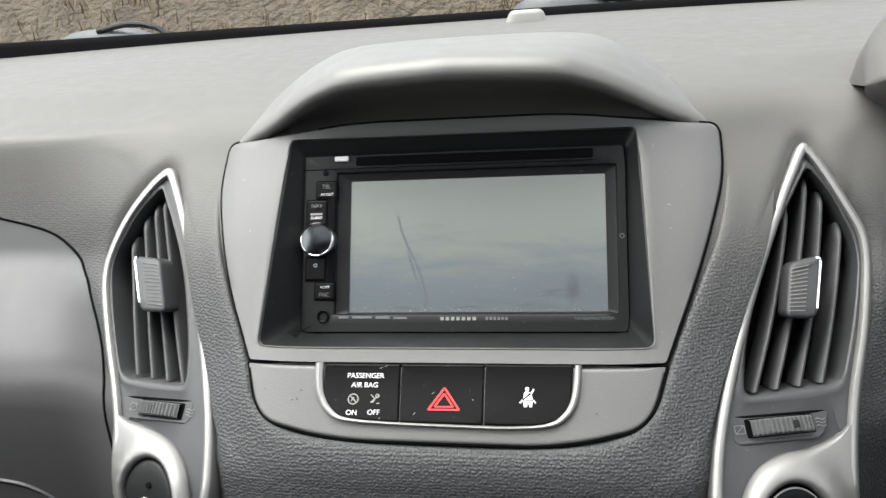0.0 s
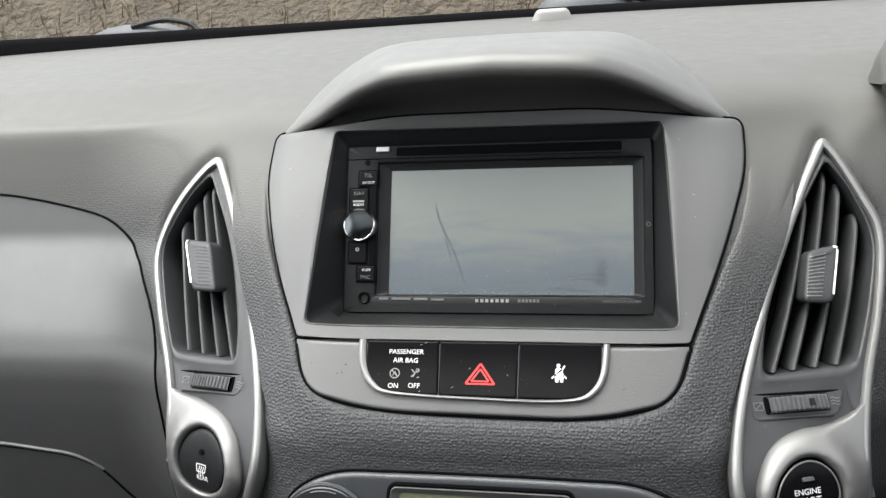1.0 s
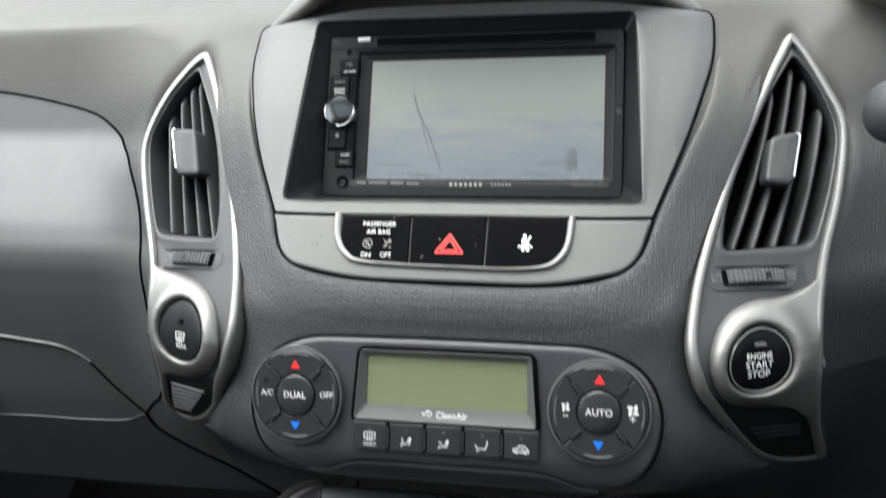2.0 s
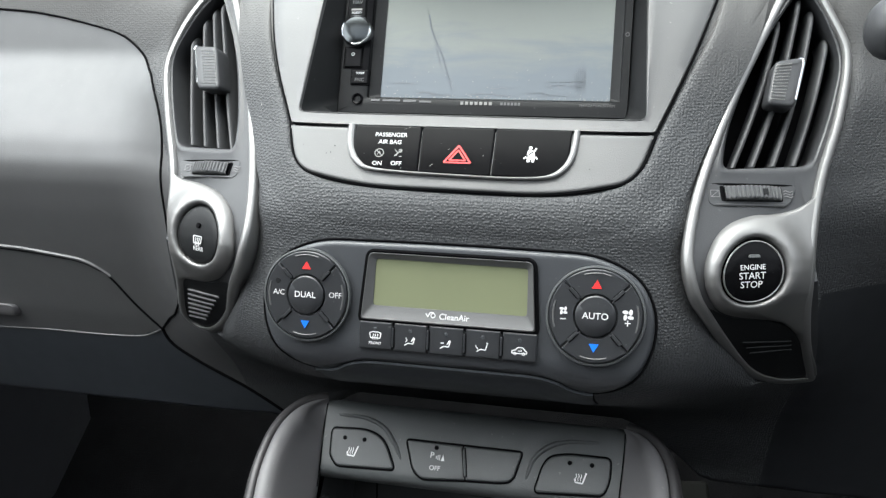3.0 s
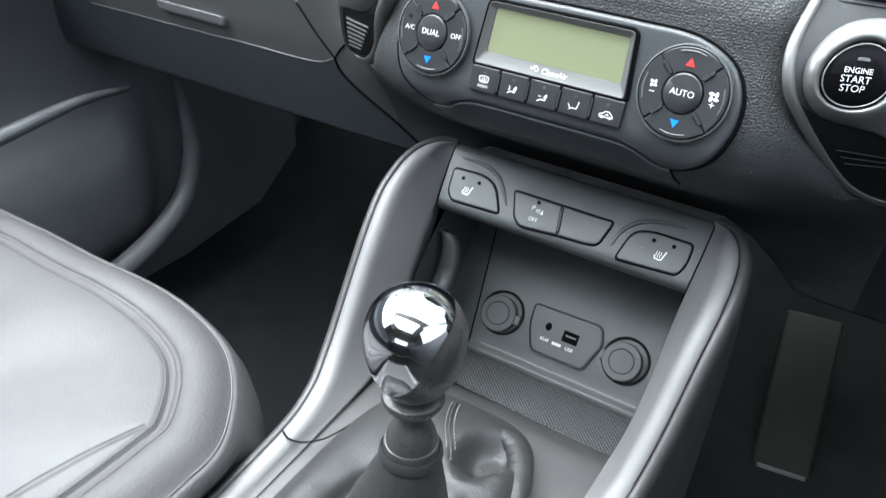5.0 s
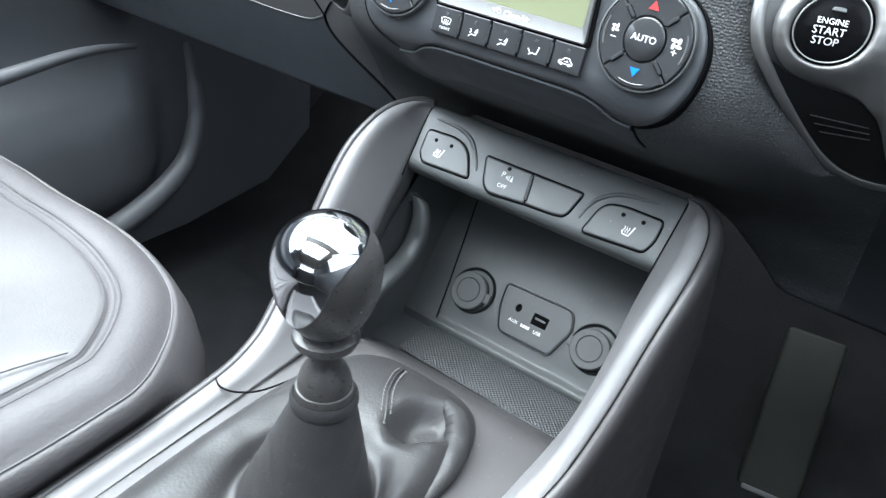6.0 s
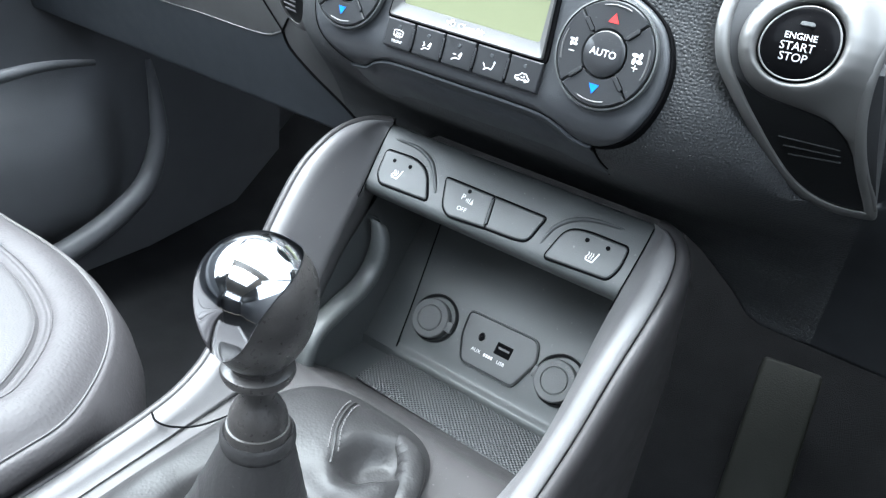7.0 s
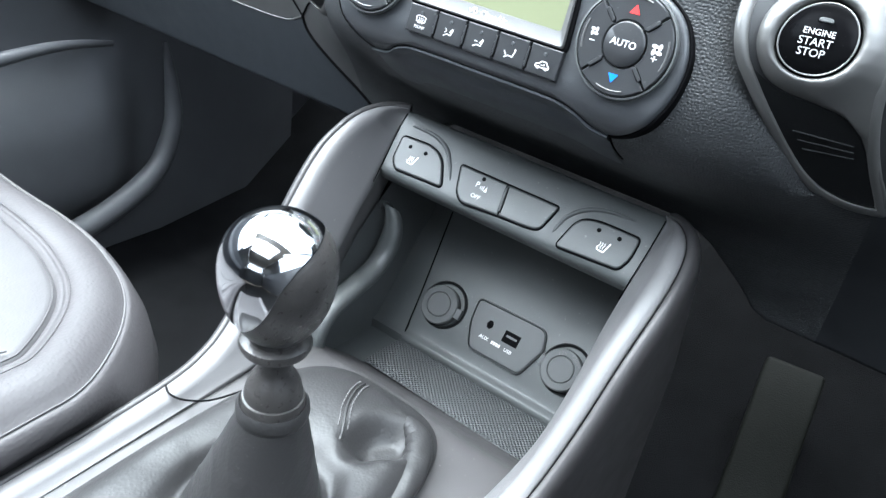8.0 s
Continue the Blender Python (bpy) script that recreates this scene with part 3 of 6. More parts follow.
UNIT = Matrix.Translation((0, 0.42, 0.77)) @ Matrix.Rotation(radians(90 - 23), 4, "X")


def centre_panel():
    c = (0.0, 0.82)
    angles = sorted({2 * math.pi * k / 150 for k in range(150)} | {math.atan2(p.y - c[1], p.x - c[0]) % (2 * math.pi) for p in OPENING + PANEL_OUT})
    panel = thing("centre_panel", (0, 0.39, 0.765), "smooth mid-grey plastic panel framing the head unit", "dash panel", kind="structure")
    outer, inner = polar(PANEL_OUT, c, angles), polar(OPENING, c, angles)
    bm = bmesh.new()
    band(bm, outer, inner, on_dash, [(0, -0.006), (0, 0.002), (0.012, 0.0026), (0.035, 0.003), (0.3, 0.003), (0.6, 0.003), (0.86, 0.003), (0.93, 0.0034), (0.975, 0.003), (1, 0.0005), (1.02, -0.004)])
    part("panel_face", bm, PANEL, panel)
    # funnel from the opening back to the unit
    bm = bmesh.new()
    mp = plane_map(UNIT)
    back = polar(rect(-0.0887, 0.0003, 0.0887, 0.0997, 0.002), (0, 0.05), [math.atan2(p.y - c[1], p.x - c[0]) for p in inner])
    rows = []
    for k in (0.0, 0.5, 1.0):
        rows.append([on_dash(a.x, a.y, 0.0008).lerp(mp(b.x, b.y, -0.003), k) for a, b in zip(inner, back)])
    loops(bm, rows)
    part("recess_wall", bm, DARK, panel, "dark recessed surround")
    bm = bmesh.new()
    tube(bm, [on_dash(p.x, p.y, 0.0012) for p in inset(PANEL_OUT, -0.0006)], 0.0008, 6)
    part("panel_gap", bm, BLACKRUB, panel)
    # lower strip with three switches
    strip = thing("switch_strip", (0, 0.38, 0.74), "grey plastic strip with three black switches and a silver surround", "switch panel")
    bm = bmesh.new()
    shell(bm, dense(STRIP_OUT), on_strip_face, 0.006, 0.0012, 0.003, fill=(0.97, 0.9, 0.82, 0.74, 0.66, 0.58, 0.5, 0.42, 0.34, 0.26, 0.18, 0.1))
    part("strip_face", bm, PANEL, strip)
    bm = bmesh.new()
    ring = inset(STRIP_OUT, -0.0006)
    tube(bm, [on_dash(p.x, p.y, 0.0012) for p in ring + ring[:1]], 0.0010, 6)
    part("strip_gap", bm, BLACKRUB, strip)
    bm = bmesh.new()
    o = [(-0.0694, 0.7672), (-0.0688, 0.7600), (-0.0665, 0.7530), (-0.0615, 0.7475), (-0.053, 0.7440), (-0.03, 0.7428), (0, 0.7422), (0.03, 0.7419), (0.0505, 0.7430), (0.0590, 0.7470), (0.0633, 0.7530), (0.0648, 0.7600), (0.0653, 0.7668)]
    i = [(-0.0640, 0.7672), (-0.0634, 0.7605), (-0.0614, 0.7545), (-0.0570, 0.7495), (-0.050, 0.7462), (-0.03, 0.7448), (0, 0.7441), (0.03, 0.7438), (0.0475, 0.7452), (0.0550, 0.7490), (0.0588, 0.7545), (0.0602, 0.7605), (0.0608, 0.7668)]
    po, pi = spline(o, 6, False), spline(i, 6, False)
    po = [a.lerp(b, 0.28) for a, b in zip(po, pi)]
    loops(bm, [[on_dash(*(a + (b - a) * k), h) for a, b in zip(po, pi)] for k, h in ((0, 0.001), (0.0, 0.0042), (0.2, 0.0052), (0.5, 0.0056), (0.8, 0.0052), (1, 0.0044), (1, 0.001))], closed=False)
    part("silver_surround", bm, SILVER, strip, "satin silver surround")
    specs = [("airbag_display", [(-0.0630, 0.7667, 0.001), (-0.0622, 0.7480, 0.014), (-0.0480, 0.7450, 0.006), (-0.0232, 0.7443, 0.0006), (-0.0243, 0.7667, 0.0006)]),
             ("hazard_switch", [(-0.0236, 0.7667, 0.0006), (-0.0225, 0.7443, 0.0006), (0.0174, 0.7440, 0.0006), (0.0176, 0.7667, 0.0006)]),
             ("seat_belt_light", [(0.0183, 0.7667, 0.0006), (0.0181, 0.7440, 0.0006), (0.0450, 0.7440, 0.006), (0.0585, 0.7475, 0.013), (0.0600, 0.7667, 0.001)])]
    made = {}
    for name, poly in specs:
        bm = bmesh.new()
        shell(bm, rounded(poly, 6), on_strip, 0.008, 0.0007, 0.0048)
        made[name] = part(name, bm, GLOSS, strip)
    top = 0.0050

    def spot(u, v):
        return face_pose(on_strip, u, v, top)
    a = made["airbag_display"]
    word("PASSENGER", 0.0036, WHITE, a, spot(-0.0412, 0.7620))
    word("AIR BAG", 0.0036, WHITE, a, spot(-0.0412, 0.7584))
    word("ON", 0.0036, WHITE, a, spot(-0.0468, 0.7478))
    word("OFF", 0.0036, WHITE, a, spot(-0.0358, 0.7480))
    marks("airbag_symbol", ring_strokes(0, 0, 0.0025, 0.0005) + strokes([(-0.0015, 0.0015), (0.0015, -0.0015)], 0.0005) + strokes([(-0.001, -0.0012), (0, 0.001), (0.001, -0.001)], 0.0004), PALE, a, spot(-0.0465, 0.7530))
    marks("airbag_symbol", strokes([(-0.002, -0.002), (0.002, 0.002)], 0.0005) + strokes([(-0.002, 0.002), (0.0, 0.0), (-0.001, -0.002)], 0.0005) + ring_strokes(0.0012, 0.0014, 0.0009, 0.0004, 10) + strokes([(0.001, -0.0022), (0.0024, -0.0022)], 0.0005), PALE, a, spot(-0.0356, 0.7532))
    tri = lambda r: [(r * math.cos(radians(t)), r * math.sin(radians(t))) for t in (90, 210, 330, 90)]
    marks("hazard_triangle", strokes(tri(0.0086), 0.0010) + strokes(tri(0.0052), 0.0009), RED, made["hazard_switch"], spot(-0.0014, 0.7522) @ Matrix.Diagonal((1, 0.82, 1, 1)), 0.0002)
    k = 0.000088
    belt = [[(-3 + 11 * math.cos(t), 44 + 11 * math.sin(t)) for t in np.linspace(0, 2 * math.pi, 14, endpoint=False)],
            [(-20, 20), (-12, 31), (4, 31), (13, 24), (-22, -8)], [(14, 21), (30, 46), (37, 40), (21, 15)], [(20, 16), (28, -14), (-20, -14)],
            [(-24, -19), (28, -19), (26, -34), (-22, -34)], [(-22, -34), (-1, -34), (-4, -54), (-20, -54)], [(4, -34), (26, -34), (24, -54), (9, -54)],
            [(-44, -30), (-38, -35), (-26, -22), (-28, -13)], [(46, -28), (40, -35), (30, -22), (32, -12)]]
    marks("belt_symbol", [[(x * k, y * k) for x, y in poly] for poly in belt], WHITE, made["seat_belt_light"], spot(0.0385, 0.7546))
    return panel


def flecks(parent, mp, box_, count, rise, seed, mat, clear=None):
    """A scatter of tiny lint flecks lying on a surface, outside the outline clear."""
    rng = random.Random(seed)
    bm = bmesh.new()
    for _ in range(count):
        u, v = rng.uniform(box_[0], box_[2]), rng.uniform(box_[1], box_[3])
        if clear and inside((u, v), clear):
            continue
        m = face_pose(mp, u, v, rise, rng.uniform(0, 180))
        a, b = rng.uniform(0.0002, 0.0009), rng.uniform(0.00012, 0.0002)
        bm.faces.new([bm.verts.new(m @ Vector((x, y, 0))) for x, y in ((-a, -b), (a, -b), (a * 0.9, b), (-a, b * 0.7))])
    return tagged(part("dust", bm, mat, parent, recalc=False), "scattered lint and dust", kind="stuff")


def head_unit():
    mp = plane_map(UNIT)
    u = thing("head_unit", (0, 0.42, 0.77), "black double-height touchscreen head unit with a chrome-rimmed volume knob", "car stereo")
    bm = bmesh.new()
    outer, scr = rect(-0.089, 0.0, 0.089, 0.1, 0.002), rect(-0.0690, 0.0103, 0.0840, 0.0892, 0.0012)
    c = (0.005, 0.05)
    ang = sorted({2 * math.pi * k / 100 for k in range(100)} | {math.atan2(p.y - c[1], p.x - c[0]) % (2 * math.pi) for p in outer + scr})
    band(bm, polar(outer, c, ang), polar(scr, c, ang), mp, [(0, -0.02), (0, -0.001), (0.06, 0), (0.5, 0), (0.86, 0), (0.95, -0.0006), (1.0, -0.0022), (1.0, -0.006)])
    part("faceplate", bm, DARK, u, "black plastic faceplate")
    bm = bmesh.new()
    inner = rect(-0.0622, 0.0112, 0.0785, 0.0852, 0.0008)
    ang2 = sorted({2 * math.pi * k / 80 for k in range(80)} | {math.atan2(p.y - c[1], p.x - c[0]) % (2 * math.pi) for p in inner + scr})
    band(bm, polar(scr, c, ang2), polar(inner, c, ang2), mp, [(0, -0.0015), (0.3, -0.0022), (1.0, -0.0030), (1.0, -0.005)])
    part("screen_bezel", bm, DARK, u)
    bm = bmesh.new()
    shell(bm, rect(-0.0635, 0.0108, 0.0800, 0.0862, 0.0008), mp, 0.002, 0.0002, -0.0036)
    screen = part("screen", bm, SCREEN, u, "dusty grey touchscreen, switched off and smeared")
    # disc slot and catch above the screen
    bm = bmesh.new()
    shell(bm, rect(-0.0586, 0.0932, 0.0724, 0.0985, 0.001), mp, 0.003, 0.0002, 0.0003)
    part("disc_slot", bm, BLACKRUB, u)
    bm = bmesh.new()
    shell(bm, rect(-0.0586, 0.0918, 0.0724, 0.0930, 0.0004), mp, 0.002, 0.0003, 0.0012)
    part("slot_lip", bm, DARK, u)
    bm = bmesh.new()
    shell(bm, rect(-0.0707, 0.0960, -0.0628, 0.0988, 0.0006), mp, 0.002, 0.0004, 0.0016)
    part("eject_key", bm, WHITE, u, "small pale eject key")
    bm = bmesh.new()
    shell(bm, circle(-0.0761, 0.0898, 0.0017, 20), mp, 0.002, 0.0003, 0.0004)
    part("sensor_eye", bm, GLOSS, u)
    # keys down the left edge
    keys = [("TEL", -0.0752, 0.0798, 0.0112, 0.0090, 0.0), ("NAV", -0.0806, 0.0672, 0.0110, 0.0130, 0.0), ("", -0.0806, 0.0353, 0.0106, 0.0122, 0.0), ("FNC", -0.0752, 0.0228, 0.0106, 0.0088, 0.0)]
    for t, x, y, w, h, o in keys:
        bm = bmesh.new()
        shell(bm, rect(x - w / 2 - 0.0008, y - h / 2 - 0.0008, x + w / 2 + 0.0008, y + h / 2 + 0.0008, 0.0008), mp, 0.002, 0.0001, 0.0005)
        part("key_gap", bm, BLACKRUB, u)
        bm = bmesh.new()
        shell(bm, rect(x - w / 2, y - h / 2, x + w / 2, y + h / 2, 0.0008), mp, 0.002, 0.0005, 0.0012)
        k = part("key", bm, KEYBLACK, u)
        if t:
            word(t, 0.0032, GREYINK, k, UNIT @ Matrix.Translation((x, y + (0.0018 if t == "TEL" else 0.0036 if t == "NAV" else -0.0020), 0.0013)))
    for t, x, y in (("AV OUT", -0.0748, 0.0772), ("AUDIO", -0.0806, 0.0640), ("V.OFF", -0.0748, 0.0250)):
        word(t, 0.0021, WHITE, u, UNIT @ Matrix.Translation((x, y, 0.0014)), name="key_legend")
    marks("key_legend", [bar(-0.0842, 0.0655, -0.0772, 0.0667)], PALE, u, UNIT @ Matrix.Translation((0, 0, 0.0014)))
    bm = bmesh.new()
    shell(bm, rect(-0.089, 0.0916, -0.0590, 0.0920, 0.0002), mp, 0.001, 0.0001, 0.0003)
    part("panel_joint", bm, BLACKRUB, u)
    marks("power_symbol", ring_strokes(-0.0806, 0.0372, 0.0009, 0.0003, 12), WHITE, u, UNIT @ Matrix.Translation((0, 0, 0.0014)))
    bm = bmesh.new()
    rows = []
    for r, h in ((0.0098, -0.001), (0.0098, 0.0048), (0.0095, 0.0058), (0.0091, 0.0061), (0.0087, 0.0058)):
        rows.append([mp(p.x, p.y, h) for p in circle(-0.0788, 0.0513, r, 40)])
    loops(bm, rows)
    knob = part("volume_knob", bm, CHROME, u, "chrome rim of the volume knob")
    bm = bmesh.new()
    rows = [[mp(p.x, p.y, h) for p in circle(-0.0788, 0.0513, r, 40)] for r, h in ((0.0087, 0.0045), (0.0087, 0.0055), (0.006, 0.0060), (0.003, 0.0062))]
    loops(bm, rows, cap=True)
    part("knob_face", bm, DARKCHROME, knob, "smoky mirrored knob face")
    bm = bmesh.new()
    rows = [[mp(p.x, p.y, h) for p in circle(-0.0757, 0.0089, r, 24)] for r, h in ((0.0036, -0.001), (0.0036, 0.0008), (0.0031, 0.0012), (0.0022, 0.0008), (0.0018, -0.004))]
    loops(bm, rows, cap=True)
    part("aux_socket", bm, GLOSS, u, "small round jack socket")
    bm = bmesh.new()
    shell(bm, rect(-0.0740, 0.0185, -0.0700, 0.0750, 0.0008), mp, 0.002, 0.0003, 0.0008)
    part("edge_trim", bm, GLOSS, u)
    flat = UNIT @ Matrix.Translation((0, 0, 0.0002))
    marks("maker_mark", [bar(-0.0101 + 0.0029 * k, 0.0066, -0.0083 + 0.0029 * k, 0.0085) for k in range(7)], PALE, u, flat)
    marks("maker_mark", [bar(0.0143 + 0.0021 * k, 0.0067, 0.0157 + 0.0021 * k, 0.0084) for k in range(6)], GREYINK, u, flat)
    for f in (bar(-0.0668, 0.0078, -0.0612, 0.0090), bar(-0.0592, 0.0078, -0.0480, 0.0090), bar(-0.0460, 0.0076, -0.0380, 0.0090), bar(-0.0360, 0.0074, -0.0284, 0.0086)):
        marks("format_mark", [f], GREYINK, u, flat)
    word("NAVIGATION SYSTEM", 0.0021, GREYINK, u, UNIT @ Matrix.Translation((0.0714, 0.0074, 0.0002)))
    marks("side_mark", ring_strokes(0.0864, 0.0506, 0.0011, 0.0005, 12), GREYINK, u, flat)
    # finger smears on the glass
    smear = UNIT @ Matrix.Translation((0, 0, -0.0035))
    marks("smear", strokes([(-0.0346, 0.0644), (-0.0330, 0.0560), (-0.0292, 0.0476), (-0.0240, 0.0377), (-0.0171, 0.0180)], 0.0009) + strokes([(-0.0291, 0.0443), (-0.0262, 0.0350), (-0.0249, 0.0311)], 0.0006), SMEAR, u, smear, 0.00004)
    rng = random.Random(4)
    wipes = []
    for k in range(9):
        x, y, w = rng.uniform(-0.058, 0.05), rng.uniform(0.0125, 0.025), rng.uniform(0.008, 0.026)
        wipes += strokes([(x, y), (x + w * 0.35, y + rng.uniform(-0.0006, 0.0014)), (x + w * 0.7, y + rng.uniform(-0.0006, 0.0014)), (min(0.078, x + w), y)], rng.uniform(0.0003, 0.0009))
    for k in range(6):
        x = 0.0575 + 0.0011 * k
        wipes += strokes([(x, 0.0165 + rng.uniform(-0.001, 0.002)), (x + 0.0004, 0.024), (x, 0.030 + rng.uniform(-0.002, 0.002))], rng.uniform(0.0004, 0.0009))
    tagged(marks("smear", wipes, SMEAR, u, smear, 0.00003), "faint wiped streaks", kind="stuff")
    specks = []
    for k in range(150):
        x, y = rng.uniform(-0.062, 0.0785), 0.0116 + abs(rng.gauss(0, 1)) * (0.0008 if k < 90 else 0.012)
        if y < 0.084:
            s = rng.uniform(0.00012, 0.0003)
            specks.append(circle(x, y, s, 5))
    tagged(marks("dust", specks, PALE, screen, smear, 0.00005), "fine pale dust specks", kind="stuff")
    return u


def vent(side):
    """Air vent in a silver frame, with its wheel and the round push button below. side: 1 driver's, -1 passenger's."""
    drv = side > 0
    mp = lambda x, z, o: on_pod(side * x, z, o)
    out = spline(VENT_OUT_DRIVER if drv else VENT_OUT_PASSENGER, 6)
    hole = VENT_IN if drv else VENT_IN_PASSENGER
    v = thing("air_vent", (side * 0.165, 0.40, 0.64), ("tall black air vent in satin silver frame above engine button" if drv else "tall black air vent in satin silver frame above heater button"), "air vent", "dashboard air vents")
    c = (0.173, 0.772)
    ang = sorted({2 * math.pi * k / 150 for k in range(150)} | {math.atan2(p.y - c[1], p.x - c[0]) % (2 * math.pi) for p in hole})
    po, pi = polar(out, c, ang), polar(hole, c, ang)
    bm = bmesh.new()
    rows = [[mp(*a.lerp(b, f), h) for a, b in zip(po, pi)] for f, h in ((0.02, -0.035), (0.02, 0.0), (0.3, 0.0), (0.6, 0.0))]
    # narrow raised rim round the mouth
    for reach, share, h in ((0.0055, 0.35, 0.0), (0.0035, 0.25, 0.0008), (0.0020, 0.15, 0.0010), (0.0008, 0.06, 0.0005), (0.0, 0.0, -0.001)):
        rows.append([mp(*b.lerp(a, min(share, reach / max(1e-6, (a - b).length))), h) for a, b in zip(po, pi)])
    rows.append([mp(*a.lerp(b, 1.005), -0.03) for a, b in zip(po, pi)])
    loops(bm, rows)
    part("vent_surround", bm, PODMAT, v)
    # silver frame
    bm = bmesh.new()
    ins = inset(out, 0.0058)
    loops(bm, [[mp(*(a + (b - a) * k), h) for a, b in zip(out, ins)] for k, h in ((0, -0.03), (0, 0.0008), (0.10, 0.0020), (0.3, 0.0031), (0.55, 0.0035), (0.8, 0.0030), (0.94, 0.0018), (1, 0.0002))])
    part("silver_frame", bm, SILVER, v, "satin silver frame")
    # dark back of the duct
    bm = bmesh.new()
    shell(bm, inset(hole, -0.004), mp, 0.002, 0.0003, -0.034)
    part("duct_back", bm, BLACKRUB, v)
    # four upright slats
    base = [0.1463, 0.1570, 0.1685, 0.1800] if drv else [0.1520, 0.1630, 0.1745, 0.1860]
    lean = [0.345, 0.33, 0.30, 0.30] if drv else [0.44, 0.40, 0.37, 0.37]
    for b, l in zip(base, lean):
        bm = bmesh.new()
        pts = []
        for k in range(60):
            z = 0.7495 + 0.0018 * k
            x = b + l * (z - 0.7495) + 0.0035 * math.sin(math.pi * min(1, (z - 0.7495) / 0.085)) * (1 if drv else 0.6)
            if not inside((x, z), hole):
                if k > 4:
                    break
                continue
            pts.append((x, z))
        m = len(pts) - 1
        rows = []
        for i, (x, z) in enumerate(pts):
            tip = 0.0075 * max(0, (i - m + 5) / 5) ** 2
            rows.append([mp(x + dx, z, -0.0035 - o - tip) for dx, o in ((-0.0011, 0.024), (-0.0016, 0.0026), (-0.0014, 0.0012), (-0.0008, 0.0003), (0, 0), (0.0008, 0.0003), (0.0014, 0.0012), (0.0016, 0.0026), (0.0011, 0.024))])
        loops(bm, rows, closed=False)
        part("slat", bm, SLAT, v)
    # pinch tab with a dotted grip
    quad = [(0.1852, 0.8015, 0.004), (0.1675, 0.7995, 0.004), (0.1625, 0.7775, 0.004), (0.1780, 0.7755, 0.004)] if drv else [(0.1970, 0.8055, 0.004), (0.1765, 0.8055, 0.004), (0.1650, 0.7805, 0.004), (0.1840, 0.7795, 0.004)]
    bm = bmesh.new()
    shape = rounded(quad, 7)
    shell(bm, shape, mp, 0.016, 0.0025, 0.010, seg=5)
    tab = part("pinch_tab", bm, PODMAT, v, "dark grey pinch tab with a dotted grip")
    q = [Vector(p[:2]) for p in quad]
    bm = bmesh.new()
    for a in range(8):
        for b in range(12):
            fu, fv = (0.10 + 0.075 * a) if not drv else (0.44 + 0.066 * a), 0.12 + 0.068 * b
            fu = 1 - fu if not drv else fu
            p = q[0].lerp(q[1], fu).lerp(q[3].lerp(q[2], fu), fv)
            bmesh.ops.create_icosphere(bm, subdivisions=1, radius=0.00038, matrix=Matrix.Translation(mp(p.x, p.y, 0.0103)))
    part("grip_dots", bm, PALE, tab)
    bm = bmesh.new()
    edge = [p for p in inset(shape, 0.0007) if (p - (q[0] + q[3]) / 2).length < (p - (q[1] + q[2]) / 2).length - 0.006]
    edge.sort(key=lambda p: p.y)
    tube(bm, [mp(p.x, p.y, 0.0090) for p in edge], 0.0009, 6)
    part("bright_edge", bm, CHROME, tab)
    # thumb wheel in its shallow tray
    wx, wz = (0.1555, 0.7362) if drv else (0.1605, 0.7376)
    m = face_pose(lambda a, b, o: on_pod(a, b, o), side * wx, wz, 0.0, -3 if drv else 5)
    ends = [(-0.0245, -0.0062), (0.0205, -0.0062), (0.0265, 0.0052), (-0.0235, 0.0058)] if drv else [(-0.0245, -0.0056), (0.0215, -0.0050), (0.0215, 0.0060), (-0.0300, 0.0050)]
    bm = bmesh.new()
    shell(bm, rounded([(*e, 0.003) for e in ends], 5), plane_map(m), 0.004, 0.0003, 0.0003)
    tray_part = part("wheel_tray", bm, PODMAT, v)
    # black bar along the tray's upper edge stands in for its shadow
    for (a, b), mat, radius, nm in (((ends[0], ends[1]), PODMAT, 0.0010, "tray_lip"), ((ends[3], ends[2]), BLACKRUB, 0.0007, "tray_shadow")):
        bm = bmesh.new()
        tube(bm, [m @ Vector((a[0] + (b[0] - a[0]) * f, a[1] + (b[1] - a[1]) * f, 0.0002 - 0.0012 * abs(2 * f - 1) ** 4)) for f in np.linspace(0.05, 0.95, 12)], radius, 8)
        part(nm, bm, mat, tray_part)
    n, hw = (52, 0.0156) if drv else (48, 0.0143)
    bm = bmesh.new()
    shell(bm, rect(-hw - 0.0016, -0.0042, hw + 0.0016, 0.0046, 0.001), plane_map(m), 0.002, 0.0002, 0.0007)
    part("wheel_well", bm, BLACKRUB, tray_part)
    bm = bmesh.new()
    rows = []
    for k in range(n + 1):
        x = -hw + 2 * hw * k / n
        h = 0.0010 + 0.0032 * math.cos(x / hw * 1.25) + (0.0007 if k % 4 < 2 else 0)
        rows.append([m @ Vector((x, s * 0.0038, h * q)) for s, q in ((-1.0, 0.0), (-1.0, 0.8), (-0.8, 1.0), (0.8, 1.0), (1.0, 0.8), (1.0, 0.0))])
    loops(bm, rows, closed=False)
    wheel = part("thumb_wheel", bm, SLAT, v, "ribbed dark grey thumb wheel", sharp=15)
    bm = bmesh.new()
    shell(bm, rect(-0.0016, -0.0018, 0.0016, 0.0018, 0.0005), plane_map(m @ Matrix.Translation(((0.006 if drv else -0.004), 0, 0.0042))), 0.002, 0.0003, 0.0004)
    part("wheel_mark", bm, DARK, wheel)
    tray = m @ Matrix.Translation((0, 0, 0.0012))
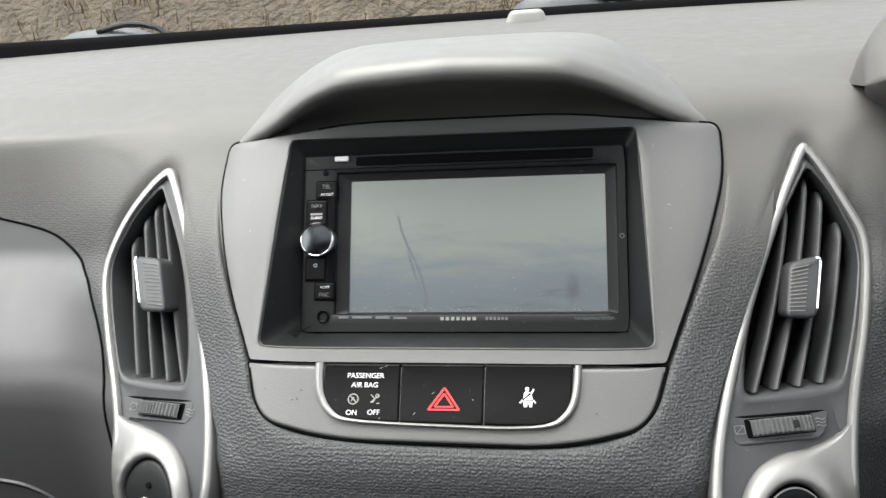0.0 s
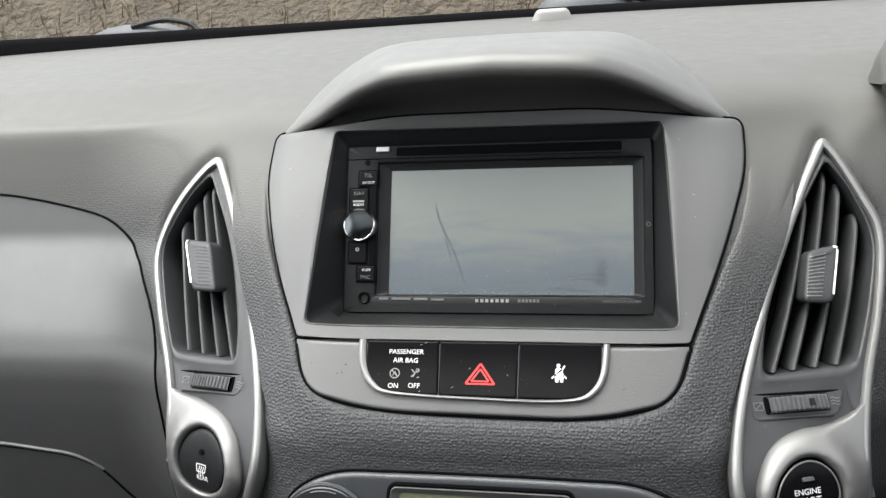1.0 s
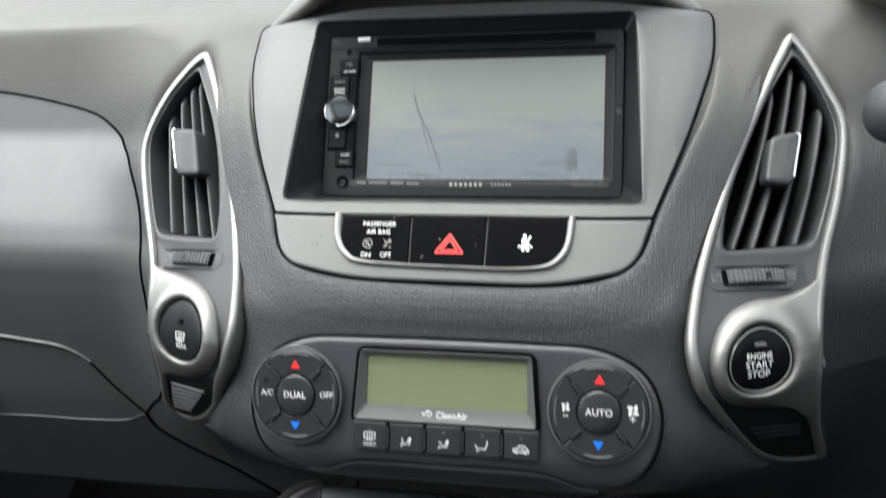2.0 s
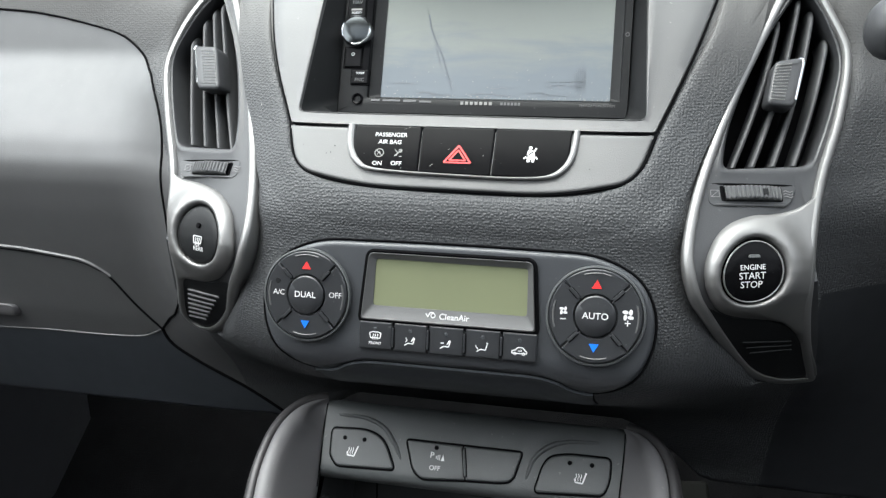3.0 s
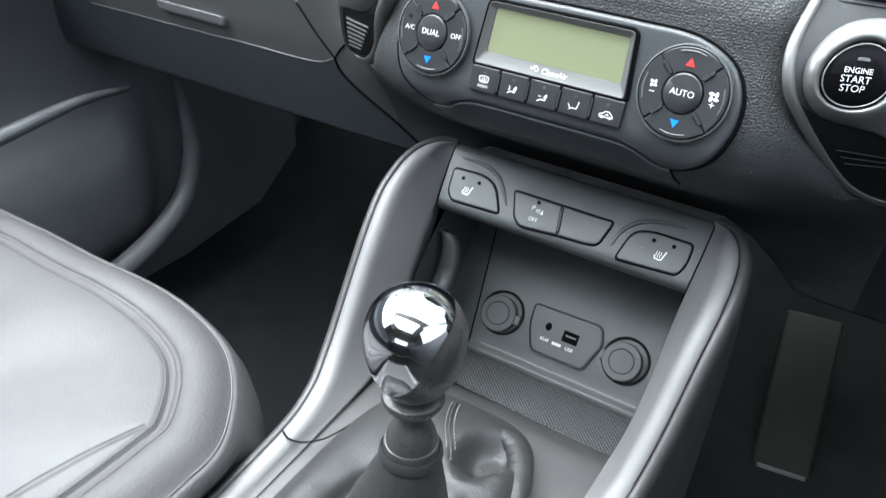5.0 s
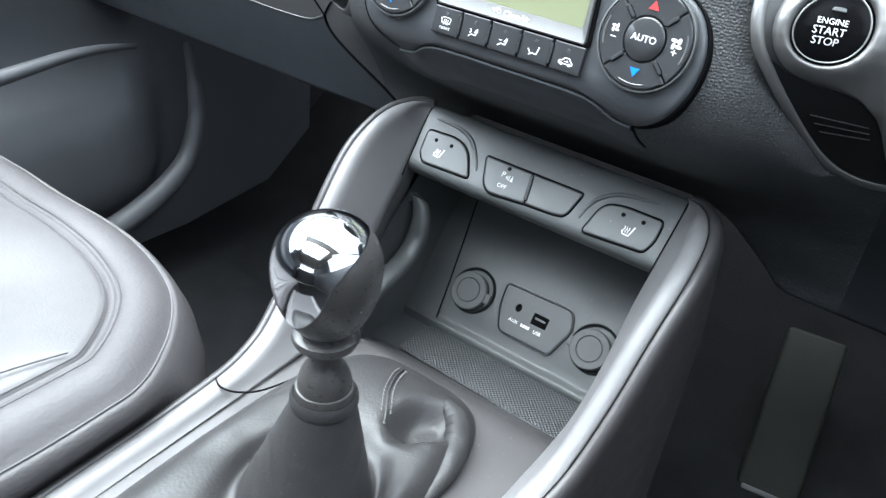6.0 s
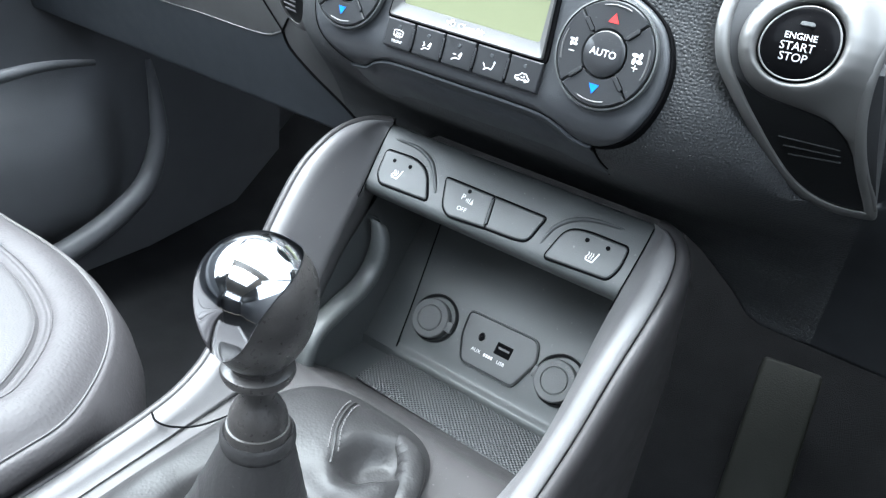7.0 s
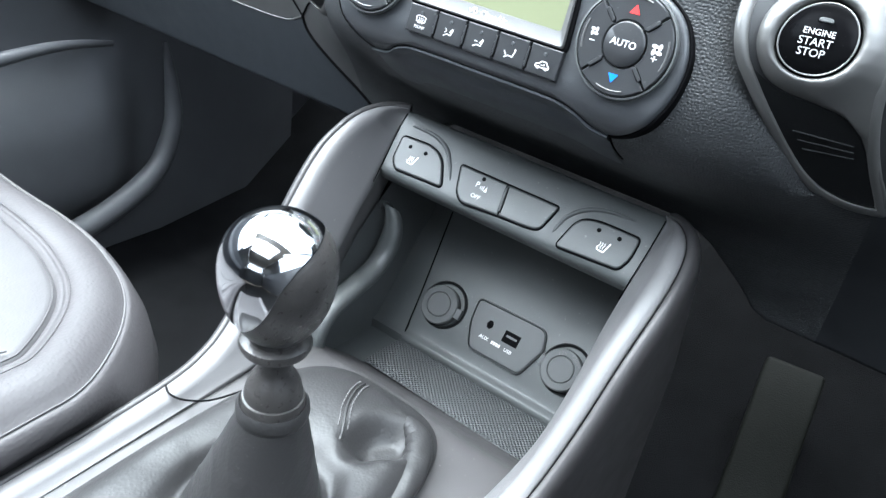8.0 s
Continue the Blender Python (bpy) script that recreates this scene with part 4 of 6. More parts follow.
    for off in (-0.0205, 0.0205):
        mm = tray @ Matrix.Translation((off, 0, -0.0004)) @ Matrix.Scale(0.85, 4)
        if off > 0:
            ps = []
            for q in (-0.0018, 0, 0.0018):
                ps += strokes([(-0.003, q), (-0.0015, q + 0.0007), (0, q), (0.0015, q - 0.0005), (0.003, q + 0.0004)], 0.0005)
        else:
            ps = strokes([(-0.0028, -0.0022), (0.0028, -0.0022), (0.0028, 0.0022), (-0.0028, 0.0022), (-0.0028, -0.0022), (0.0028, 0.0022)], 0.0004)
        marks("airflow_symbol", ps, RAIL, v, mm)
    # silver bowl and push button
    bx, bz, br = (0.1562, 0.6996, 0.0166) if drv else (0.1578, 0.7016, 0.0168)
    if drv:
        bowl = spline([(0.1925, 0.7372), (0.1885, 0.7335), (0.1830, 0.7300), (0.1750, 0.7277), (0.1660, 0.7266), (0.1560, 0.7264), (0.1450, 0.7236), (0.1370, 0.7176), (0.1322, 0.7080), (0.1318, 0.6985), (0.1349, 0.6886), (0.1410, 0.6797), (0.1494, 0.6752), (0.1634, 0.6722), (0.1740, 0.6698), (0.1812, 0.6660), (0.1868, 0.6600), (0.1920, 0.6590), (0.1905, 0.6700), (0.1888, 0.6810), (0.1880, 0.7000), (0.1905, 0.7216)], 4)
    else:
        bowl = spline([(0.1930, 0.7345), (0.1890, 0.7318), (0.1815, 0.7298), (0.1720, 0.7295), (0.1620, 0.7286), (0.1515, 0.7262), (0.1425, 0.7216), (0.1358, 0.7150), (0.1322, 0.7060), (0.1317, 0.6966), (0.1365, 0.6872), (0.1465, 0.6772), (0.1578, 0.6716), (0.1680, 0.6700), (0.1781, 0.6693), (0.1850, 0.6660), (0.1838, 0.6800), (0.1840, 0.6950), (0.1862, 0.7076), (0.1905, 0.7226)], 4)
    ang = [2 * math.pi * k / 144 for k in range(144)]
    po, pi = polar(bowl, (bx, bz), ang), polar(circle(bx, bz, br, 144), (bx, bz), ang)
    # a rounded collar round the button, running out flat into the frame
    collar = [(0.0, 0.0038), (0.0008, 0.0062), (0.0020, 0.0078), (0.0042, 0.0084), (0.0075, 0.0074), (0.0105, 0.0054), (0.0135, 0.0040), (0.018, 0.0032), (0.05, 0.0030)]
    rows = [[mp(q.x, q.y, -0.01) for q in po]]
    for f in (0.0, 0.03, 0.07, 0.13, 0.2, 0.3, 0.4, 0.5, 0.6, 0.7, 0.78, 0.85, 0.91, 0.96, 1.0):
        row = []
        for a, b in zip(po, pi):
            q = a.lerp(b, f)
            e = (q - a).length
            h1 = float(np.interp((q - b).length, [k[0] for k in collar], [k[1] for k in collar]))
            h2 = 0.0012 + 0.0062 * (1 - math.exp(-e / 0.0032)) + 0.35 * e
            row.append(mp(q.x, q.y, (h1 ** -4 + h2 ** -4) ** -0.25))
        rows.append(row)
    rows.append([mp(q.x, q.y, -0.004) for q in pi])
    bm = bmesh.new()
    loops(bm, rows)
    if drv:
        # flat tail running down beside the lower cover
        near = spline([(0.1805, 0.6668), (0.1845, 0.6625), (0.1880, 0.6577), (0.1958, 0.6424), (0.2033, 0.6290), (0.2080, 0.6185)], 6, False)
        far = spline([(0.1895, 0.6780), (0.1915, 0.6685), (0.1945, 0.6580), (0.2000, 0.6430), (0.2062, 0.6300), (0.2100, 0.6195)], 6, False)
        loops(bm, [[mp(*a.lerp(b, f), h) for a, b in zip(near, far)] for f, h in ((0, -0.004), (0, 0.0012), (0.12, 0.0023), (0.3, 0.0028), (0.7, 0.0028), (0.9, 0.0022), (1, 0.0010))], closed=False)
    part("silver_bowl", bm, SATIN, v, "satin silver bowl round the push button", sharp=80)
    bm = bmesh.new()
    rows = []
    for r, h in ((br - 0.0004, -0.004), (br - 0.0004, 0.0035), (br - 0.0010, 0.0045), (br - 0.0022, 0.0048), (br * 0.6, 0.0042), (br * 0.3, 0.004)):
        rows.append([mp(p.x, p.y, h) for p in circle(bx, bz, r, 48)])
    loops(bm, rows, cap=True)
    btn = part("push_button", bm, GLOSS if drv else DARK, v, "round black engine start button" if drv else "round black rear demister button")
    sp = lambda du, dv: face_pose(lambda a, b, o: on_pod(a, b, o), side * bx + du, bz + dv, 0.0050)
    if drv:
        word("ENGINE", 0.0039, WHITE, btn, sp(-0.0006, 0.0032))
        word("START", 0.0050, WHITE, btn, sp(-0.0006, -0.0010))
        word("STOP", 0.0050, WHITE, btn, sp(-0.0008, -0.0055))
        bm = bmesh.new()
        shell(bm, rounded([(-0.0033, -0.0010, 0.001), (0.0033, -0.0010, 0.001), (0.0028, 0.0010, 0.001), (-0.0028, 0.0010, 0.001)], 4), plane_map(sp(0, 0.0085)), 0.001, 0.0003, 0.0003)
        part("indicator", bm, CONSOLE, btn)
        bm = bmesh.new()
        tube(bm, [mp(p.x, p.y, 0.0047) for p in circle(bx, bz, br - 0.0013, 60)] + [mp(bx + br - 0.0013, bz, 0.0047)], 0.00045, 6)
        part("bright_edge", bm, SILVER, btn)
    else:
        word("REAR", 0.0036, WHITE, btn, sp(0.0012, -0.0073))
        ps = strokes([(-0.0036, -0.0022), (-0.0042, 0.0030), (0.0042, 0.0030), (0.0036, -0.0022), (-0.0036, -0.0022)], 0.0007)
        for q in (-0.0018, 0, 0.0018):
            ps += strokes([(q, 0.0018), (q + 0.0006, 0.0006), (q - 0.0003, -0.0010), (q + 0.0004, -0.0044)], 0.0006)
        marks("demister_symbol", ps, WHITE, btn, sp(0.0006, -0.0022) @ Matrix.Scale(0.82, 4))
        bm = bmesh.new()
        shell(bm, circle(0, 0, 0.0016, 16), plane_map(sp(0.0000, 0.0060)), 0.001, 0.0002, 0.0002)
        part("indicator", bm, BLACKRUB, btn)
    # lower end
    if drv:
        poly = spline([(0.1330, 0.6830), (0.1405, 0.6705), (0.1500, 0.6560), (0.1610, 0.6390), (0.1730, 0.6265), (0.1870, 0.6195), (0.2040, 0.6190), (0.2000, 0.6330), (0.1945, 0.6445), (0.1872, 0.6580), (0.1800, 0.6662), (0.1700, 0.6700), (0.1580, 0.6725), (0.1460, 0.6755)], 4)
        bm = bmesh.new()
        shell(bm, poly, mp, 0.004, 0.0006, 0.0008)
        cover = part("lower_cover", bm, DARK, v, "black lower cover")
        for k in range(3):
            bm = bmesh.new()
            tube(bm, [mp(0.158 + 0.003 * k + f * (0.027 - 0.002 * k), 0.6548 - 0.0048 * k - f * (0.0014 - 0.0012 * k), 0.0010) for f in (0, 0.5, 1)], 0.0006, 6)
            part("rib", bm, DARK, cover)
    else:
        poly = spline([(0.1800, 0.6680), (0.1690, 0.6702), (0.1560, 0.6712), (0.1440, 0.6745), (0.1385, 0.6720), (0.1450, 0.6590), (0.1624, 0.6400), (0.1770, 0.6275), (0.1905, 0.6212), (0.1990, 0.6230), (0.2005, 0.6310), (0.1905, 0.6500)], 4)
        bm = bmesh.new()
        shell(bm, poly, mp, 0.004, 0.0006, 0.0012)
        cover = part("lower_grille", bm, DARK, v, "small black grille with slanted ribs")
        for k in range(7):
            bm = bmesh.new()
            f = k / 6
            tube(bm, [mp(0.1801 + 0.0171 * f, 0.6598 - 0.0301 * f, 0.0016), mp(0.1539 + 0.0272 * f, 0.6596 - 0.0287 * f, 0.0016)], 0.0008, 6)
            part("rib", bm, RAIL, cover)
    return v


def dial(parent, x, z, r, name):
    """A round cluster: four pads round a central cap."""
    mp = on_climate
    bm = bmesh.new()
    rows = [[mp(p.x, p.y, h) for p in circle(x, z, q, 56)] for q, h in ((r + 0.0016, 0.003), (r + 0.0012, 0.0050), (r + 0.0004, 0.0052), (r, 0.0040))]
    loops(bm, rows)
    d = part(name, bm, CONSOLE, parent)
    for k in range(4):
        a0, a1 = radians(45 + 90 * k + 0.8), radians(135 + 90 * k - 0.8)
        inner, outer_r = r * 0.455, r * 0.985
        o = [Vector((x + outer_r * math.cos(a0 + (a1 - a0) * i / 14), z + outer_r * math.sin(a0 + (a1 - a0) * i / 14))) for i in range(15)]
        o += [Vector((x + inner * math.cos(a1 - (a1 - a0) * i / 10), z + inner * math.sin(a1 - (a1 - a0) * i / 10))) for i in range(11)]
        bm = bmesh.new()
        rows = [[mp(p.x, p.y, h) for p in o] for h in (0.002, 0.0052)] + [[mp(p.x, p.y, 0.0058) for p in inset(o, 0.0006)]]
        vs = loops(bm, rows)
        bm.faces.new(vs[-1])
        part("dial_key", bm, KEY, d)
        # arc at the rim of each key, its highlight painted in as a paler colour
        am = (a0 + a1) / 2
        bm = bmesh.new()
        tube(bm, [mp(x + r * 0.90 * math.cos(am + w), z + r * 0.90 * math.sin(am + w), 0.0058) for w in np.linspace(-0.32, 0.32, 8)], 0.0005, 6)
        part("key_rib", bm, PANEL, d)
        # raised pill on the joint between two keys
        ca, sa_ = math.cos(radians(45 + 90 * k)), math.sin(radians(45 + 90 * k))
        slim = lambda f, w: Vector((x + r * f * ca - w * sa_, z + r * f * sa_ + w * ca))
        for w, h, mat, nm in ((0.0013, 0.0061, BLACKRUB, "pill_gap"), (0.0009, 0.0068, KEY, "key_pill")):
            ring = rounded([(*slim(0.50, -w), w), (*slim(0.80, -w), w), (*slim(0.80, w), w), (*slim(0.50, w), w)], 4)
            bm = bmesh.new()
            shell(bm, ring, mp, 0.003, 0.0002, h)
            part(nm, bm, mat, d)
    bm = bmesh.new()
    rows = [[mp(p.x, p.y, h) for p in circle(x, z, q, 40)] for q, h in ((r * 0.43, 0.002), (r * 0.43, 0.0060), (r * 0.40, 0.0066), (r * 0.2, 0.0070))]
    loops(bm, rows, cap=True)
    cap = part("centre_key", bm, KEY, d)
    return d, cap


def climate():
    c = thing("climate_control", (0, 0.34, 0.63), "dark grey climate panel with green display and two key clusters", "climate panel")
    half = [(0.045, 0.7092), (0.0760, 0.7078), (0.0975, 0.6985), (0.1072, 0.6830), (0.1078, 0.6650), (0.1012, 0.6485), (0.0905, 0.6375), (0.0790, 0.6322), (0.0690, 0.6340), (0.0600, 0.6396), (0.0500, 0.6427), (0.0340, 0.6434)]
    out = spline([(0, 0.7095)] + half + [(0, 0.6434)] + [(-x, z) for x, z in half[::-1]], 6)
    bm = bmesh.new()
    shell(bm, out, on_climate, 0.018, 0.0030, 0.0012, fill=(0.9, 0.75, 0.6, 0.4, 0.2), seg=5)
    part("face", bm, CLIMATE, c)
    bm = bmesh.new()
    o2 = inset(out, -0.0014)
    loops(bm, [[on_climate(*(a + (b - a) * k), h) for a, b in zip(o2, out)] for k, h in ((0, -0.012), (0, -0.0012), (0.5, -0.0008), (1, -0.0012))])
    part("panel_gap", bm, BLACKRUB, c)
    # display in its frame
    fo = rounded([(-0.0458, 0.7032, 0.003), (-0.0493, 0.6672, 0.002), (0.0472, 0.6672, 0.002), (0.0442, 0.7032, 0.003)], 5)
    fi = rounded([(-0.0420, 0.7002, 0.002), (-0.0430, 0.6752, 0.002), (0.0422, 0.6752, 0.002), (0.0416, 0.6998, 0.002)], 5)
    bm = bmesh.new()
    loops(bm, [[on_climate(*(a + (b - a) * k), h) for a, b in zip(fo, fi)] for k, h in ((0, 0.0), (0, 0.0042), (0.08, 0.0046), (0.2, 0.004), (0.95, 0.0024), (1, 0.0016))])
    part("display_frame", bm, FRAME, c)
    bm = bmesh.new()
    loops(bm, [[on_climate(*(a + (b - a) * k), h) for a, b in zip(inset(fo, -0.0022), fo)] for k, h in ((0, 0.0005), (0, 0.0026), (0.5, 0.003), (1, 0.0026), (1, 0.0))])
    part("display_rim", bm, BLACKRUB, c)
    bm = bmesh.new()
    shell(bm, inset(fi, -0.0012), on_climate, 0.001, 0.0002, 0.0018)
    part("display", bm, LCD, c, "blank green-grey display")
    slant = Matrix(((1, 0.06, 0, 0), (0, 1, 0, 0), (0, 0, 1, 0), (0, 0, 0, 1)))
    word("CleanAir", 0.0046, WHITE, c, face_pose(on_climate, 0.0032, 0.6714, 0.0036) @ slant, bold=0.00006)
    marks("leaf_symbol", ring_strokes(0.001, 0.0, 0.0015, 0.0006, 12) + strokes([(-0.0040, 0.0012), (-0.0026, -0.0012), (-0.0012, 0.0018), (0.0015, 0.0022)], 0.0007), WHITE, c, face_pose(on_climate, -0.0092, 0.6718, 0.0036) @ Matrix.Scale(0.8, 4))
    # five keys under the display
    xs = [-0.0503, -0.0304, -0.0107, 0.0095, 0.0296, 0.0492]
    for k in range(5):
        bm = bmesh.new()
        shell(bm, rect(xs[k] + 0.0006, 0.6512, xs[k + 1] - 0.0006, 0.6662, 0.0006), on_climate, 0.004, 0.0007, 0.0042)
        key = part("mode_key", bm, KEY, c)
        mid = (xs[k] + xs[k + 1]) / 2
        m = face_pose(on_climate, mid, 0.6567 if k else 0.6585, 0.0043) @ Matrix.Scale(0.76, 4)
        bm = bmesh.new()
        shell(bm, circle(0, 0, 0.0010, 14), plane_map(face_pose(on_climate, mid, 0.6624, 0.0043)), 0.0005, 0.0002, 0.0003)
        part("key_light", bm, CLIMATE, key)
        w = 0.0006
        man = strokes([(-0.0040, -0.0026), (-0.0012, -0.0008), (0.0022, -0.0012), (0.0034, 0.0030)], 0.0007)
        if k == 0:
            ps = strokes([(-0.0036, -0.0014), (-0.0042, 0.0022), (-0.002, 0.003), (0.002, 0.003), (0.0042, 0.0022), (0.0036, -0.0014), (-0.0036, -0.0014)], w)
            for q in (-0.0016, 0, 0.0016):
                ps += strokes([(q, 0.0016), (q + 0.0005, 0.0006), (q - 0.0003, -0.0006), (q, -0.0026)], 0.0005)
            word("FRONT", 0.0022, WHITE, key, face_pose(on_climate, mid, 0.6546, 0.0043))
        elif k == 4:
            ps = strokes([(-0.0052, -0.0014), (-0.0050, 0.0004), (-0.0026, 0.0010), (-0.0010, 0.0028), (0.0024, 0.0028), (0.0042, 0.0006), (0.0052, 0.0002), (0.0052, -0.0014), (-0.0052, -0.0014)], 0.0007)
            ps += ring_strokes(-0.003, -0.0016, 0.0009, 0.0005, 10) + ring_strokes(0.003, -0.0016, 0.0009, 0.0005, 10) + strokes([(-0.001, 0.0003), (0.0018, 0.0003), (0.001, 0.0014)], 0.0005)
        elif k == 1:
            ps = man + strokes([(-0.0032, 0.0030), (-0.0020, 0.0012), (-0.0034, -0.0002)], w) + strokes([(0.001, 0.0005), (0.003, 0.0035)], 0.0009)
        elif k == 2:
            ps = man + strokes([(-0.0036, 0.0014), (-0.0012, 0.0014)], w) + strokes([(0.001, 0.0005), (0.003, 0.0035)], 0.0009)
        else:
            ps = man + strokes([(-0.0050, 0.0018), (-0.0030, -0.0010)], w) + strokes([(0.0032, 0.0034), (0.0036, 0.0042)], 0.0012)
        marks("mode_symbol", ps, WHITE, key, m)
    for k in range(1, 5):
        bm = bmesh.new()
        shell(bm, rect(xs[k] - 0.0010, 0.6530, xs[k] + 0.0010, 0.6640, 0.0009), on_climate, 0.003, 0.0001, 0.0044)
        part("divider_gap", bm, BLACKRUB, c)
        bm = bmesh.new()
        shell(bm, rect(xs[k] - 0.0006, 0.6534, xs[k] + 0.0006, 0.6636, 0.0006), on_climate, 0.003, 0.0003, 0.0049)
        part("key_divider", bm, KEY, c)
    # the two key clusters
    for side, x in ((-1, -0.0811), (1, 0.0779)):
        d, cap = dial(c, x, 0.6778, 0.0242, "round_dial")
        word("DUAL" if side < 0 else "AUTO", 0.0048, WHITE, cap, face_pose(on_climate, x, 0.6778, 0.0072), bold=0.00002)
        rr = 0.0160
        tri = [(-0.0026, -0.0020), (0.0026, -0.0020), (0, 0.0024)]
        marks("warm_arrow", [tri], RED, d, face_pose(on_climate, x, 0.6778 + rr, 0.0060))
        marks("cool_arrow", [[(-p, -q) for p, q in tri][::-1]], BLUE, d, face_pose(on_climate, x, 0.6778 - rr, 0.0060))
        if side < 0:
            word("A/C", 0.0042, WHITE, d, face_pose(on_climate, x - 0.0159, 0.6784, 0.0060))
            bm = bmesh.new()
            shell(bm, circle(0, 0, 0.0015, 16), plane_map(face_pose(on_climate, x - 0.0168, 0.6848, 0.0058)), 0.001, 0.0002, 0.0003)
            part("key_light", bm, DARK, d)
            word("OFF", 0.0043, WHITE, d, face_pose(on_climate, x + 0.0173, 0.6785, 0.0060))
        else:
            for s, sz in ((-1, 0.0014), (1, 0.0019)):
                m = face_pose(on_climate, x + s * 0.0164, 0.6797, 0.0060)
                ps = []
                for q in range(4):
                    a = math.pi / 4 + q * math.pi / 2
                    ps.append([(sz * math.cos(a) + sz * (0.85 * math.cos(t) * math.cos(a + 0.7) - 0.48 * math.sin(t) * math.sin(a + 0.7)), sz * math.sin(a) + sz * (0.85 * math.cos(t) * math.sin(a + 0.7) + 0.48 * math.sin(t) * math.cos(a + 0.7))) for t in np.linspace(0, 2 * math.pi, 12, endpoint=False)])
                marks("fan_symbol", ps, WHITE, d, m)
                m = face_pose(on_climate, x + s * 0.0164, 0.6755, 0.0060) @ Matrix.Scale(0.8, 4)
                marks("fan_sign", strokes([(-0.0018, 0), (0.0018, 0)], 0.0006) + (strokes([(0, -0.0018), (0, 0.0018)], 0.0006) if s > 0 else []), WHITE, d, m)
    # flap below the panel
    bm = bmesh.new()
    rows = []
    edge = spline([(-0.0815, 0.6322), (-0.0690, 0.6340), (-0.0600, 0.6396), (-0.0500, 0.6427), (-0.0340, 0.6434), (0.0, 0.6434), (0.0340, 0.6434), (0.0500, 0.6427), (0.0600, 0.6396), (0.0690, 0.6340), (0.0790, 0.6322)], 8, False)
    for dz, off in ((0.001, -0.004), (-0.0014, 0.0006), (-0.0022, 0.0016), (-0.0036, 0.0020), (-0.0052, 0.0014), (-0.008, 0.0012), (-0.012, 0.0012), (-0.018, 0.0012), (-0.028, 0.0012), (-0.034, -0.004)):
        w = min(1.0, max(0.0, -dz) / 0.006)
        rows.append([Vector((p.x, climate_y(p.y) * (1 - w) + dash_y(p.x, p.y + dz) * w - off, p.y + dz)) for p in edge])
    loops(bm, rows, closed=False)
    part("lower_flap", bm, LOWER, c, "dark grained lower edge")
    return c


# darker copy of the dash skin, standing in for shade by the driver's knees
KNEE_SHADE = material("shaded_knee_skin", (0.018, 0.0195, 0.022), 0.5, grain=900, bump=0.0001)
SMEAR = material("finger_smear", (0.080, 0.091, 0.102), 0.3, mottle=0.3, mottle_scale=300)
PALE = material("pale_grey_plastic", (0.22, 0.217, 0.207), 0.5)
DARKCHROME = material("smoked_chrome", (0.055, 0.060, 0.062), 0.2, metal=1.0, mottle=0.05)
# colour darkened and blued for the shade and haze low on the dash
LOWER = material("lower_dash_plastic", (0.034, 0.038, 0.044), 0.5, grain=900, bump=0.0001)
FRAME = material("display_frame_plastic", (0.07, 0.07, 0.07), 0.5, grain=1500, bump=0.0001)
SATIN = material("dull_satin_silver", (0.20, 0.198, 0.194), 0.5, metal=0.75, grain=2000, bump=0.00006, mottle=0.05)
KEYBLACK = material("key_black", (0.004, 0.004, 0.0045), 0.3, spec=0.12)
PODMAT = material("vent_grey_plastic", (0.042, 0.043, 0.045), 0.44, spec=0.32, grain=1500, bump=0.0001, speck=0.05)
SLAT = material("slat_plastic", (0.060, 0.061, 0.063), 0.58, spec=0.32, grain=1500, bump=0.0001, speck=0.05)
CLIMATE = material("climate_plastic", (0.039, 0.0415, 0.0455), 0.38, grain=1500, bump=0.0001, speck=0.06)
KEY = material("key_plastic", (0.022, 0.023, 0.025), 0.33, grain=1500, bump=0.00008, speck=0.08)

dashboard()
panel = centre_panel()
flecks(panel, on_dash, (-0.135, 0.77, 0.135, 0.862), 60, 0.0034, 3, PALE, [p * 1.0 for p in inset(OPENING, -0.004)])
strip = bpy.data.objects["switch_strip"]
flecks(strip, on_strip, (-0.060, 0.7455, 0.057, 0.766), 6, 0.0051, 8, PALE)
flecks(strip, on_dash, (-0.095, 0.7480, 0.093, 0.764), 14, 0.0033, 9, BLACKRUB, [Vector(q) for q in ((-0.072, 0.70), (0.068, 0.70), (0.068, 0.80), (-0.072, 0.80))])
head_unit()
for s in (-1, 1):
    vent(s)
climate()


# ---- centre console ----
GROOVE = [(0.104, 0.4255, 0.5635), (0.1135, 0.4205, 0.5640), (0.1215, 0.411, 0.5630), (0.1275, 0.398, 0.5590), (0.1305, 0.382, 0.5515), (0.1308, 0.360, 0.538), (0.128, 0.335, 0.514), (0.1240, 0.305, 0.478), (0.1185, 0.275, 0.4475), (0.1115, 0.245, 0.431), (0.1065, 0.20, 0.4245), (0.105, 0.10, 0.4205), (0.105, 0.02, 0.417), (0.105, -0.15, 0.411)]
FRAME_IN = [(0.1045, 0.4243, 0.5615), (0.1045, 0.4210, 0.5580), (0.1042, 0.4150, 0.5510), (0.1035, 0.4080, 0.5420), (0.1025, 0.3990, 0.5310), (0.1015, 0.388, 0.5170), (0.1008, 0.372, 0.4990), (0.100, 0.350, 0.4690), (0.0970, 0.329, 0.4400), (0.0930, 0.305, 0.4240), (0.0905, 0.26, 0.4190), (0.088, 0.14, 0.4170), (0.088, 0.03, 0.413), (0.088, -0.15, 0.408)]
MID = -0.003


def on_switch(x, z, o):
    return Vector((x, 0.4045 + (z - 0.538) * 0.8 - o * 0.78, z + o * 0.62))


